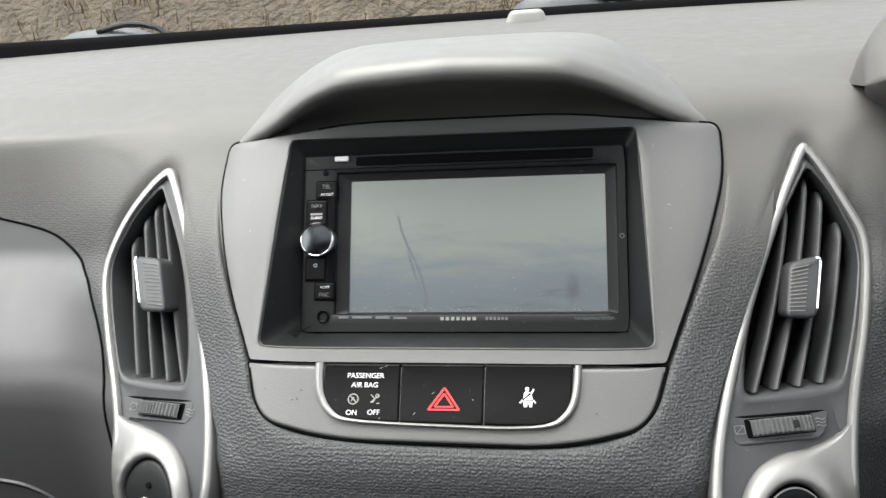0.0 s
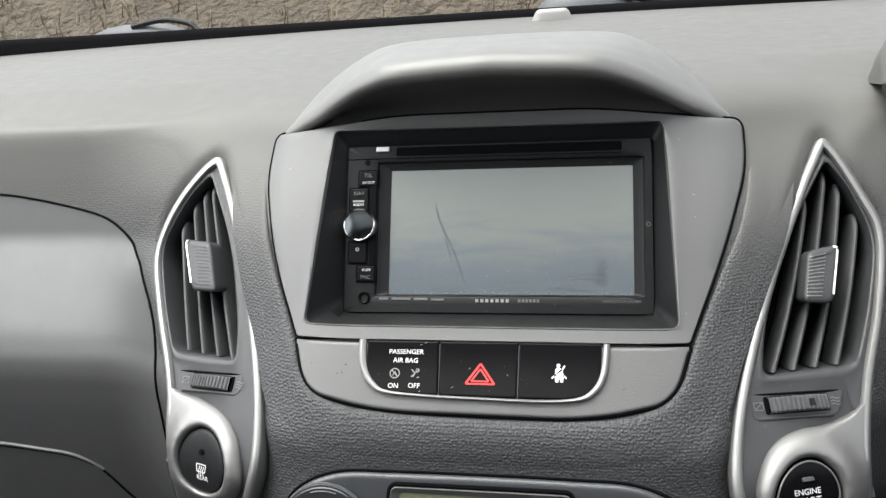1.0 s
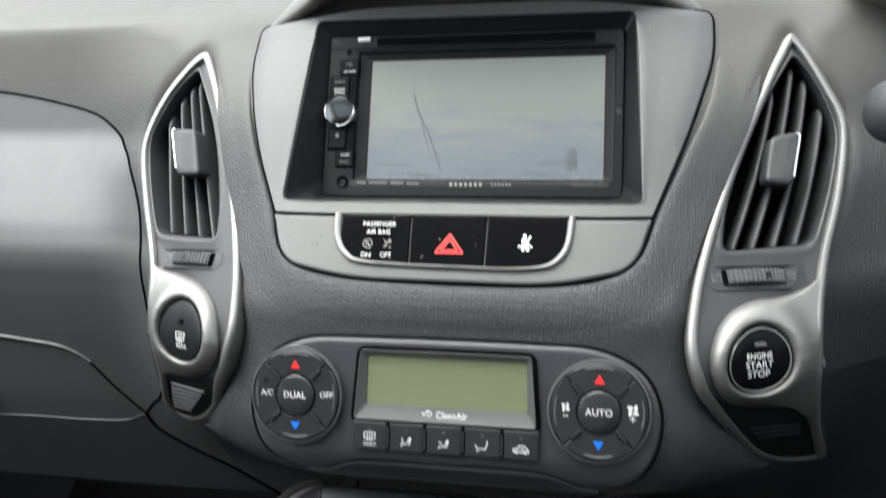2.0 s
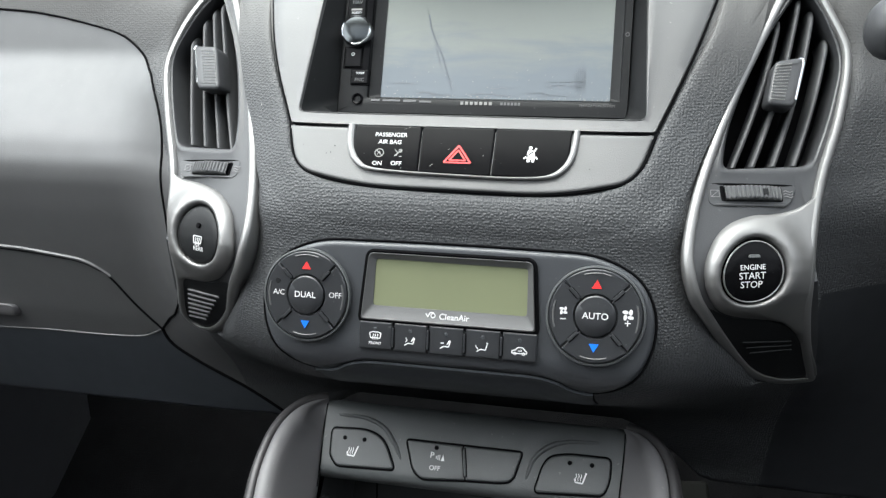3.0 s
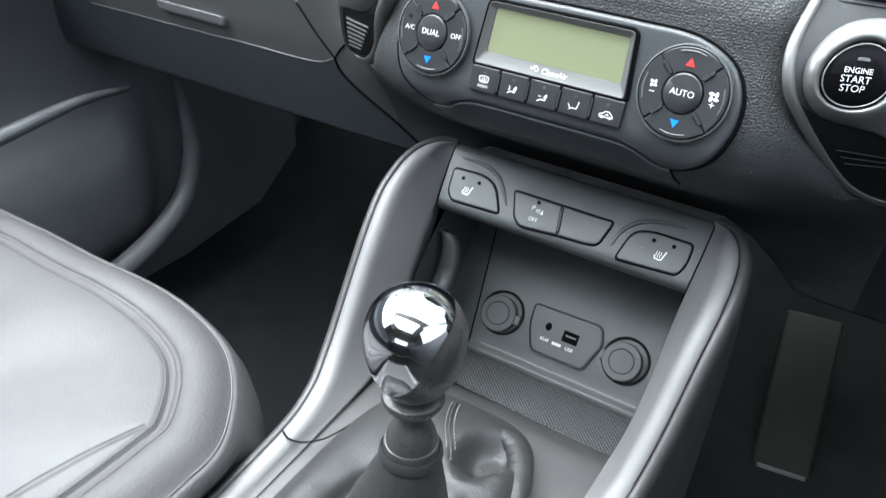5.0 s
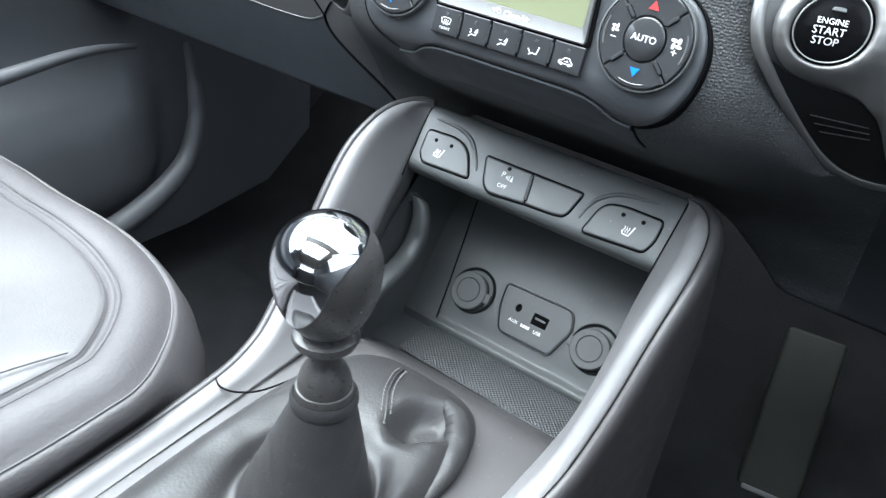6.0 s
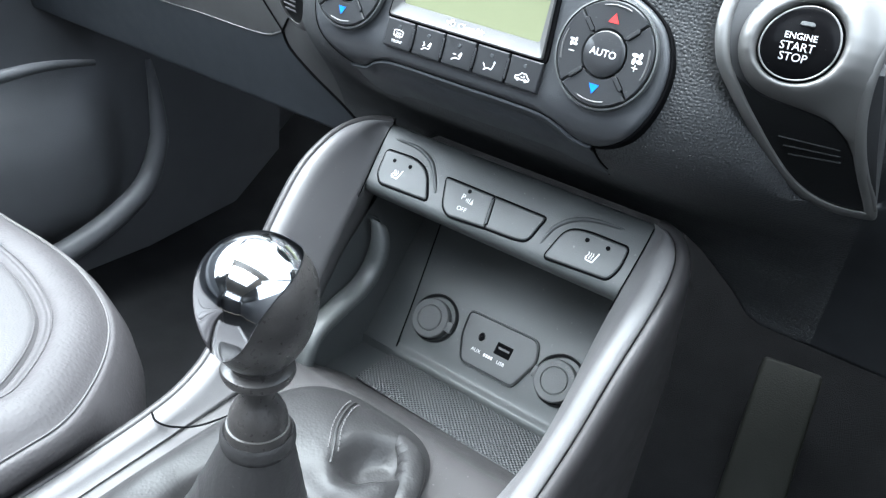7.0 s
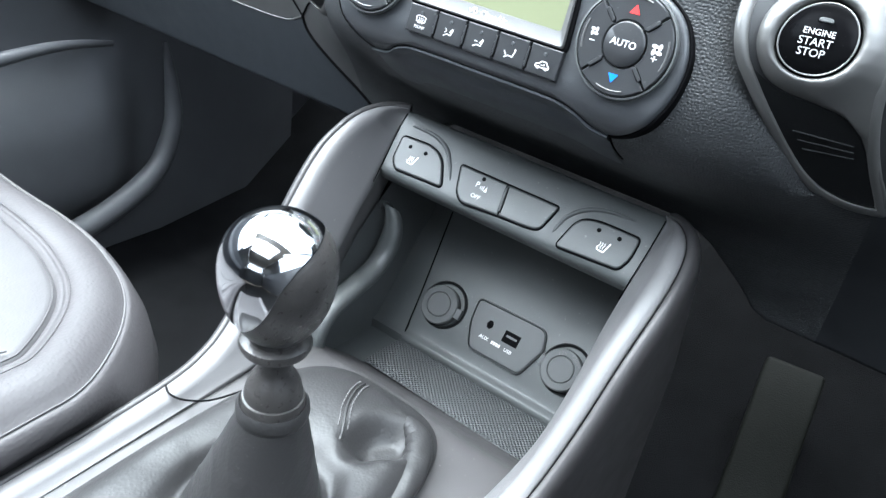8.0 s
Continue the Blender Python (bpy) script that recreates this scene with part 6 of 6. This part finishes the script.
    for i in range(1, 40):
        th = math.pi * i / 40
        rws.append([centre + Vector((math.sin(th) * math.cos(2 * math.pi * k / 64), math.sin(th) * math.sin(2 * math.pi * k / 64), math.cos(th))) * reach(Vector((math.sin(th) * math.cos(2 * math.pi * k / 64), math.sin(th) * math.sin(2 * math.pi * k / 64), math.cos(th)))) for k in range(64)])
    vs = loops(b, rws[::-1], cap=True)
    knob = part("knob", b, KNOB, g, "worn black knob body", sharp=180)
    axis = Vector((0, -0.66, 0.75)).normalized()
    ex = Vector((1, 0, 0))
    ey = axis.cross(ex).normalized()
    b = bmesh.new()
    rws = []
    m = 120
    rim = [(-90, 97), (-73, 87), (-52, 70), (-36, 58), (-20, 52), (3, 51), (26, 58), (48, 68), (73, 84), (90, 90)]
    lims = []
    for k in range(m):
        w = math.degrees(math.asin(math.sin(2 * math.pi * k / m)))
        lims.append(radians(knots(w, rim, 6)))
    for f in (1.03, 1.0, 0.985, 0.97, 0.94, 0.9, 0.86, 0.82, 0.77, 0.72, 0.66, 0.6, 0.54, 0.48, 0.42, 0.36, 0.3, 0.24, 0.18, 0.12, 0.06):
        row = []
        for k in range(m):
            w = 2 * math.pi * k / m
            al = lims[k] * f
            d = axis * math.cos(al) + (ex * math.cos(w) + ey * math.sin(w)) * math.sin(al)
            rise = -0.001 if f > 1.02 else (0.0003 if f == 1.0 else 0.0007)
            row.append(centre + d * (reach(d) + rise))
        rws.append(row)
    loops(b, rws, cap=True)
    cap = part("knob_cap", b, ALLOY, knob, "polished chrome knob cap", sharp=180)
    return g


def passenger_seat():
    s = thing("passenger_seat", (-0.38, -0.05, 0.12), "grey leather passenger seat cushion with pale stitching", "car seat")
    seam = spline([(-0.120, -0.40), (-0.120, -0.2), (-0.118, 0.03), (-0.1155, 0.125), (-0.118, 0.158), (-0.136, 0.188), (-0.162, 0.216), (-0.192, 0.236), (-0.232, 0.250), (-0.275, 0.257), (-0.36, 0.260), (-0.46, 0.262), (-0.56, 0.25), (-0.62, 0.21), (-0.645, 0.13), (-0.65, -0.2), (-0.65, -0.40), (-0.625, -0.465), (-0.55, -0.49), (-0.39, -0.495), (-0.22, -0.49), (-0.145, -0.465)], 8)
    if area2(seam) < 0:
        seam = seam[::-1]

    def ring(d, z):
        """The seat's outline moved inwards by d at the height z, clear of the console below its rail."""
        out = inset(seam, d)
        for _ in range(int(600 * max(0.0, d - 0.02))):
            out = [(out[i - 1] + out[i] * 2 + out[(i + 1) % len(out)]) / 4 for i in range(len(out))]
        return [Vector((min(p.x, -0.1195) if z < 0.432 else p.x, p.y, z + 0.006 * noise.noise(Vector((p.x * 9, p.y * 9, z * 5))))) for p in out]
    bm = bmesh.new()
    prof = [(0.01, 0.16), (-0.010, 0.28), (-0.017, 0.36), (-0.018, 0.395), (-0.014, 0.418), (-0.008, 0.434), (-0.003, 0.4425), (-0.0008, 0.4446), (0.0003, 0.4441), (0.0016, 0.4447), (0.006, 0.4500), (0.014, 0.4560), (0.022, 0.4588), (0.030, 0.4582), (0.0345, 0.4558), (0.0358, 0.4540), (0.0370, 0.4556), (0.0400, 0.4556), (0.0414, 0.4532), (0.045, 0.4530)]
    loops(bm, [ring(d, z) for d, z in prof])
    cush = part("cushion", bm, LEATHER, s, sharp=180)
    bm = bmesh.new()
    loops(bm, [ring(d, z) for d, z in ((0.0416, 0.4526), (0.0430, 0.4550), (0.048, 0.4572))] + [[Vector((-0.39 + (p.x + 0.39) * k, -0.08 + (p.y + 0.08) * k, p.z + 0.002 * (1 - k))) for p in ring(0.048, 0.4572)] for k in (0.9, 0.75, 0.5, 0.25)], cap=True)
    part("insert", bm, LEATHER_IN, s, "paler smooth leather insert", sharp=180)
    bm = bmesh.new()
    patch = rounded([(-0.56, -0.36, 0.04), (-0.205, -0.36, 0.04), (-0.206, 0.03, 0.05), (-0.245, 0.094, 0.05), (-0.56, 0.11, 0.04)], 8)
    shell(bm, patch, lambda u, v, o: Vector((u, v, 0.4608 + o)), 0.006, 0.0015, 0.0016)
    part("perforated_panel", bm, PERF, s, "perforated leather middle panel", sharp=180)
    bm = bmesh.new()
    tube(bm, spline([(-0.162, 0.140, 0.4596), (-0.174, 0.098, 0.4602), (-0.181, 0.05, 0.4605), (-0.185, -0.05, 0.4607)], 8, False), 0.0007, 6)
    part("cross_seam", bm, LEATHER, s)
    for d, z, gap in ((0.0012, 0.4452, 0.0), (0.0338, 0.4566, 0.4), (0.0440, 0.4557, 0.4)):
        path = ring(d, z)
        keep = [p for p in path if p.y > -0.1 and p.x > -0.5]
        bm = bmesh.new()
        tube(bm, keep, 0.0006, 6)
        part("piping", bm, THREAD if not gap else LEATHER, cush, "pale stitched seam" if not gap else "")
    return s


def footwell():
    f = tagged(part("floor", grid_floor(), CARPET), "black carpeted car floor", "floor", kind="structure")
    bm = bmesh.new()
    loops(bm, [[Vector((x, y, z)) for x in np.linspace(-0.74, 0.74, 10)] for y, z in ((0.60, 0.118), (0.80, 0.14), (1.0, 0.28), (1.08, 0.46), (1.08, 0.88))], closed=False)
    tagged(part("wall_bulkhead", bm, CARPET), "black carpeted bulkhead behind the dashboard", "wall", kind="structure")
    # left foot rest on the driver's side
    r = thing("foot_rest", (0.215, 0.75, 0.12), "worn dark grey rubber foot rest on the carpet", "foot rest")
    bm = bmesh.new()
    m = Matrix.Translation((0.203, 0.775, 0.184)) @ Matrix.Rotation(radians(8), 4, "Z") @ Matrix.Rotation(radians(39.5), 4, "X")
    box(bm, m, (0.068, 0.205, 0.02), 0.006, 3)
    part("rest_pad", bm, FOOT, r)
    bm = bmesh.new()
    box(bm, m @ Matrix.Translation((0.0, -0.10, 0.0105)), (0.055, 0.006, 0.004), 0.0015)
    part("tread", bm, RUBBER, r)
    return f


def grid_floor():
    bm = bmesh.new()
    rows = []
    for y in np.linspace(-2.0, 0.62, 40):
        rows.append([Vector((x, y, 0.118 + 0.006 * noise.noise(Vector((x * 5, y * 5, 0))))) for x in np.linspace(-0.74, 0.74, 36)])
    loops(bm, rows, closed=False)
    return bm


def door_card():
    d = thing("door_1", (-0.66, 0.2, 0.15), "dark grey passenger door trim with a curved speaker pocket", "car door", kind="structure")
    bm = bmesh.new()
    rows = []
    for z in np.linspace(0.12, 0.93, 34):
        row = []
        for y in np.linspace(-1.2, 0.9, 60):
            bulge = 0.05 * math.exp(-((z - 0.62) / 0.07) ** 2)
            pocket = 0.06 * math.exp(-((z - 0.30) / 0.10) ** 4) * (1 / (1 + math.exp((y - 0.56) / 0.015)))
            row.append(Vector((-0.70 + bulge + pocket, y, z)))
        rows.append(row)
    loops(bm, rows, closed=False)
    part("trim_panel", bm, CARDTRIM, d)
    bm = bmesh.new()
    tube(bm, spline([(-0.628, 0.30, 0.205), (-0.625, 0.45, 0.215), (-0.625, 0.56, 0.26), (-0.628, 0.60, 0.32), (-0.632, 0.605, 0.38), (-0.636, 0.60, 0.44)], 8, False), lambda t: 0.016 * (1 - 0.8 * t ** 3), 12)
    part("pocket_rim", bm, CARDTRIM, d)
    bm = bmesh.new()
    tube(bm, spline([(-0.64, 0.20, 0.43), (-0.635, 0.34, 0.445), (-0.635, 0.45, 0.455), (-0.645, 0.53, 0.445)], 8, False), lambda t: 0.012 * (1 - t * 0.7), 10)
    part("pull_edge", bm, CARDTRIM, d)
    return d


STALK_X = 0.208


def driver_side():
    """Cowl of the instruments, column shroud and stalk at the driver's edge of the view."""
    b = thing("instrument_cowl", (0.40, 0.52, 0.87), "dark grained instrument cowl rising from the dashboard", "instrument cowl")
    bm = bmesh.new()
    stations = [(0.204, 0.4890, 0.8835, 0.4885, 0.8840, 0.4875, 0.8845, 0.4880, 0.8835, 0.4890, 0.8830), (0.2075, 0.525, 0.882, 0.503, 0.899, 0.4800, 0.8865, 0.4855, 0.8805, 0.497, 0.878), (0.213, 0.54, 0.883, 0.507, 0.909, 0.4750, 0.889, 0.4825, 0.877, 0.50, 0.874),
                (0.226, 0.58, 0.887, 0.516, 0.923, 0.4680, 0.895, 0.477, 0.871, 0.50, 0.866), (0.25, 0.62, 0.890, 0.53, 0.939, 0.4620, 0.904, 0.472, 0.868, 0.51, 0.862), (0.30, 0.68, 0.897, 0.55, 0.956, 0.456, 0.918, 0.466, 0.874, 0.52, 0.866),
                (0.41, 0.72, 0.905, 0.56, 0.968, 0.450, 0.928, 0.462, 0.880, 0.53, 0.870), (0.60, 0.60, 0.888, 0.52, 0.930, 0.470, 0.895, 0.478, 0.870, 0.51, 0.864), (0.62, 0.53, 0.880, 0.50, 0.886, 0.488, 0.884, 0.49, 0.882, 0.50, 0.880)]
    stations.insert(7, (0.54, *stations[5][1:]))
    rows = []
    for x, *yz in stations:
        pts = [(yz[q], yz[q + 1]) for q in range(0, 10, 2)]
        cut_ = [Vector((p[0], p[1])) for p in spline(pts[:3], 5, False)] + [Vector(pts[2]) + Vector((0.0006, -0.0012))] + [Vector(pts[3]), Vector(pts[4])]
        rows.append([Vector((x + 0.012, p.x, p.y)) for p in cut_])
    fine = [list(r) for r in zip(*[spline([r[q] for r in rows], 4, False) for q in range(len(rows[0]))])]
    loops(bm, fine, closed=False)
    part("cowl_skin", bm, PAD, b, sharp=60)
    bm = bmesh.new()
    loops(bm, [[Vector((x, y, z)) for x in np.linspace(0.265, 0.565, 5)] for y, z in ((0.50, 0.80), (0.52, 0.88), (0.535, 0.95))], closed=False)
    part("gauge_recess", bm, DARK, b)
    k = thing("column_stalk", (0.30, 0.36, 0.79), "black column stalk with a rounded grey end", "column stalk")
    bm = bmesh.new()
    p = spline([(0.40, 0.41, 0.815), (0.32, 0.39, 0.819), (STALK_X, 0.377, 0.822)], 8, False)
    tube(bm, p, lambda t: 0.008 + 0.006 * t, 16)
    part("stalk_arm", bm, DARK, k)
    bm = bmesh.new()
    bmesh.ops.create_uvsphere(bm, u_segments=20, v_segments=12, radius=0.0148, matrix=Matrix.Translation(p[-1]) @ Matrix.Diagonal((0.8, 1, 1, 1)))
    part("stalk_end", bm, PODMAT, k)
    s = thing("column_shroud", (0.40, 0.40, 0.70), "black steering column shroud", "column shroud")
    bm = bmesh.new()
    box(bm, pose(0.40, 0.42, 0.76, 20, 0, 0), (0.13, 0.22, 0.12), 0.03, 4)
    part("shroud", bm, DARK, s)


def windscreen():
    ws = thing("window_1", (0, 0.9, 0.93), "sloping clear windscreen with a black lower border", "windscreen", kind="structure")
    a, b = Vector((0, 0.97, 0.925)), Vector((0, 0.02, 1.44))
    bm = bmesh.new()
    rows = []
    for f in np.linspace(0, 1, 12):
        p = a.lerp(b, f)
        hw = 0.72 - 0.12 * f
        rows.append([Vector((hw * u, p.y - 0.10 * u * u, p.z)) for u in np.linspace(-1, 1, 21)])
    loops(bm, rows, closed=False)
    n = Vector((0, 0.478, 0.878)) * 0.005
    bmesh.ops.solidify(bm, geom=bm.faces[:], thickness=0.004)
    g = part("pane", bm, GLASS, ws, "clear glass")
    g.visible_shadow = False
    bm = bmesh.new()
    rows = []
    for u in np.linspace(-1, 1, 41):
        x, dy = 0.72 * u, -0.10 * u * u
        rows.append([Vector((x, y + dy, z)) for y, z in ((0.897, 0.930), (0.899, 0.940), (0.901, 0.9445), (0.904, 0.9462), (0.912, 0.943), (0.93, 0.92))])
    loops(bm, rows, closed=False)
    part("black_border", bm, BLACKRUB, ws, "black ceramic border and seal")
    sen = thing("light_sensor", (0.018, 0.885, 0.935), "small grey light sensor dome on the dashboard top", "light sensor")
    bm = bmesh.new()
    shell(bm, rounded([(-0.021, -0.02, 0.012), (0.021, -0.02, 0.012), (0.019, 0.02, 0.012), (-0.019, 0.02, 0.012)], 6), lambda u, v, o: Vector((0.018 + u * (1 - o * 18), 0.875 + v, 0.934 + o)), 0.016, 0.005, 0.010)
    part("dome", bm, PALE, sen)
    wp = thing("wiper", (-0.45, 1.06, 0.97), "black windscreen wiper at rest outside the glass", "wiper")
    bm = bmesh.new()
    tube(bm, spline([(-0.60, 1.09, 0.960), (-0.55, 1.09, 0.967), (-0.51, 1.09, 0.960), (-0.47, 1.085, 0.944), (-0.30, 1.08, 0.935), (0.0, 1.07, 0.925)], 8, False), 0.004, 8)
    part("wiper_arm", bm, DARK, wp)
    bm = bmesh.new()
    rows = [[Vector((-0.60 + 0.085 * math.cos(t) * k, 1.11 + 0.03 * math.sin(t) * k, z)) for t in np.linspace(0, 2 * math.pi, 24, endpoint=False)] for k, z in ((1.05, 0.915), (1.0, 0.940), (0.85, 0.953), (0.6, 0.961), (0.3, 0.964))]
    loops(bm, rows, cap=True)
    part("wiper_pivot", bm, LOWER, wp, "rounded grey pivot cover")
    wp2 = thing("wiper", (0.07, 1.11, 0.93), "black windscreen wiper at rest outside the glass", "wiper")
    bm = bmesh.new()
    tube(bm, spline([(0.05, 1.09, 0.962), (0.09, 1.09, 0.961), (0.14, 1.09, 0.952), (0.22, 1.085, 0.940), (0.45, 1.08, 0.930)], 8, False), 0.004, 8)
    part("wiper_arm", bm, DARK, wp2)
    bm = bmesh.new()
    rows = [[Vector((0.058 + 0.075 * math.cos(t) * k, 1.11 + 0.03 * math.sin(t) * k, z - 0.006)) for t in np.linspace(0, 2 * math.pi, 24, endpoint=False)] for k, z in ((1.05, 0.93), (1.0, 0.95), (0.85, 0.964), (0.6, 0.972), (0.3, 0.975))]
    loops(bm, rows, cap=True)
    part("wiper_pivot", bm, LOWER, wp2, "rounded grey pivot cover")


def cabin():
    """Roof, pillars and sides, out of view, that close the car and shape its light."""
    bm = bmesh.new()
    # unseen roof; its off-centre opening is added to steer light onto the dash
    for x, y, w, d in ((0, -0.03, 1.24, 0.22), (-0.56, -0.42, 0.12, 0.58), (0.48, -0.42, 0.28, 0.58), (0, -1.325, 1.24, 1.23)):
        box(bm, pose(x, y, 1.462), (w, d, 0.03), 0.008)
    tagged(part("ceiling", bm, FABRIC), "unseen pale headlining with an opening set to admit light", "ceiling", kind="structure")
    for s, nm in ((-1, "wall_left"), (1, "wall_right")):
        bm = bmesh.new()
        box(bm, pose(s * 0.745, -0.5, 0.53), (0.04, 3.1, 0.80), 0.01)
        # unseen panel added over the rear side windows to block light from behind
        box(bm, pose(s * 0.70, -1.275, 1.19, 0, -13 * s, 0), (0.03, 1.35, 0.56), 0.01)
        # pillars round the side windows
        for y0, y1 in ((-0.62, -0.50), (-1.55, -1.40)):
            loops(bm, [[Vector((s * x, y, z)) for y in (y0, y1)] for x, z in ((0.745, 0.92), (0.62, 1.46), (0.65, 1.46), (0.775, 0.92), (0.745, 0.92))], closed=False)
        loops(bm, [[Vector((s * x, y + dy, z)) for dy in (0, 0.07)] for x, y, z in ((0.735, 0.85, 0.92), (0.61, -0.02, 1.455), (0.64, -0.02, 1.47), (0.77, 0.85, 0.93), (0.735, 0.85, 0.92))], closed=False)
        tagged(part(nm, bm, DOORTRIM), "unseen dark grey car side, closed behind to cut light", "wall", kind="structure")
    bm = bmesh.new()
    box(bm, pose(0, -2.03, 0.60), (1.5, 0.04, 0.94), 0.01)
    box(bm, pose(0, -2.03, 1.44), (1.5, 0.04, 0.08), 0.01)
    for s in (-1, 1):
        box(bm, pose(s * 0.65, -2.03, 1.235), (0.2, 0.04, 0.33), 0.01)
    tagged(part("wall_rear", bm, DOORTRIM), "dark grey rear panel of the cabin", "wall", kind="structure")
    bm = bmesh.new()
    box(bm, pose(0, 1.16, 0.50), (1.5, 0.05, 0.80), 0.01)
    tagged(part("wall_front", bm, DOORTRIM), "dark engine bulkhead", "wall", kind="structure")


def bank_z(x, y):
    u = min(1, max(0, (y - 4.0) / 5.5))
    z = -0.42 + 3.4 * u * u * (3 - 2 * u)
    if abs(x) < 20 and abs(y) < 20:
        z += (0.05 + 0.30 * u) * noise.noise(Vector((x * 0.9, y * 0.9, 1.7))) + 0.06 * noise.noise(Vector((x * 3, y * 3, 4.0)))
    return z


def dry_grass():
    """Tufts of dead grass all over the bank."""
    rng = random.Random(11)
    verts, faces = [], []
    for k in range(2600):
        x, y = rng.uniform(-9, 6), rng.uniform(4.6, 9.5)
        z = bank_z(x, y)
        for b in range(6):
            a, h = rng.uniform(0, 6.28), rng.uniform(0.05, 0.22)
            px, py = x + rng.gauss(0, 0.05), y + rng.gauss(0, 0.05)
            dx, dy = math.cos(a), math.sin(a)
            i = len(verts)
            verts += [(px - dy * 0.006, py + dx * 0.006, z - 0.03), (px + dy * 0.006, py - dx * 0.006, z - 0.03), (px + dx * h * 0.6, py + dy * h * 0.6, z + h)]
            faces.append((i, i + 1, i + 2))
    me = bpy.data.meshes.new("dry_grass")
    me.from_pydata(verts, [], faces)
    me.materials.append(STRAW)
    tagged(new("dry_grass", me), "pale dry grass tufts on the brown bank", "grass", kind="stuff")


def ground():
    bm = bmesh.new()
    rows = []
    for y in [-4000, -400, -60, -15, -6, -3, -1, 0, 1, 2, 3, 4, 4.5, 5, 5.5, 6, 6.5, 7, 7.5, 8, 8.5, 9, 10, 12, 15, 25, 60, 400, 4000]:
        row = []
        for x in [-4000, -400, -60, -25] + list(np.arange(-16, 16.1, 0.5)) + [25, 60, 400, 4000]:
            row.append(Vector((x, y, bank_z(x, y))))
        rows.append(row)
    loops(bm, rows, closed=False)
    tagged(part("ground", bm, EARTH, sharp=180), "brown winter grass bank and rough ground", "ground", kind="structure")


PERF = material("perforated_leather", (0.062, 0.059, 0.061), 0.6, grain=230, bump=0.0016, kind="weave", mottle=0.06)
SKIRT = material("console_side_plastic", (0.04, 0.038, 0.039), 0.42, grain=1200, bump=0.0001)
SURROUND = material("gear_surround_plastic", (0.052, 0.0495, 0.0505), 0.42, metal=0.05, grain=1500, bump=0.0001, speck=0.15)
PLATE = material("connector_plate_plastic", (0.045, 0.048, 0.049), 0.45, grain=1400, bump=0.0001)
MATRUB = material("diamond_rubber", (0.052, 0.0535, 0.056), 0.5, grain=420, bump=0.002, kind="weave")
KNOB = material("worn_black_knob", (0.034, 0.032, 0.031), 0.32, grain=700, bump=0.00015, mottle=0.35, mottle_scale=120, rough_var=0.16, speck=0.12)
FOOT = material("foot_rest_rubber", (0.015, 0.016, 0.013), 0.6, spec=0.2, grain=600, bump=0.0004, mottle=0.25)
CARDTRIM = material("door_card_plastic", (0.10, 0.102, 0.108), 0.42, grain=900, bump=0.0003)
DOORTRIM = material("door_trim_plastic", (0.055, 0.056, 0.060), 0.45, grain=900, bump=0.0003)

console()
gear_lever()
passenger_seat()
footwell()
door_card()
driver_side()
windscreen()
cabin()
ground()
dry_grass()
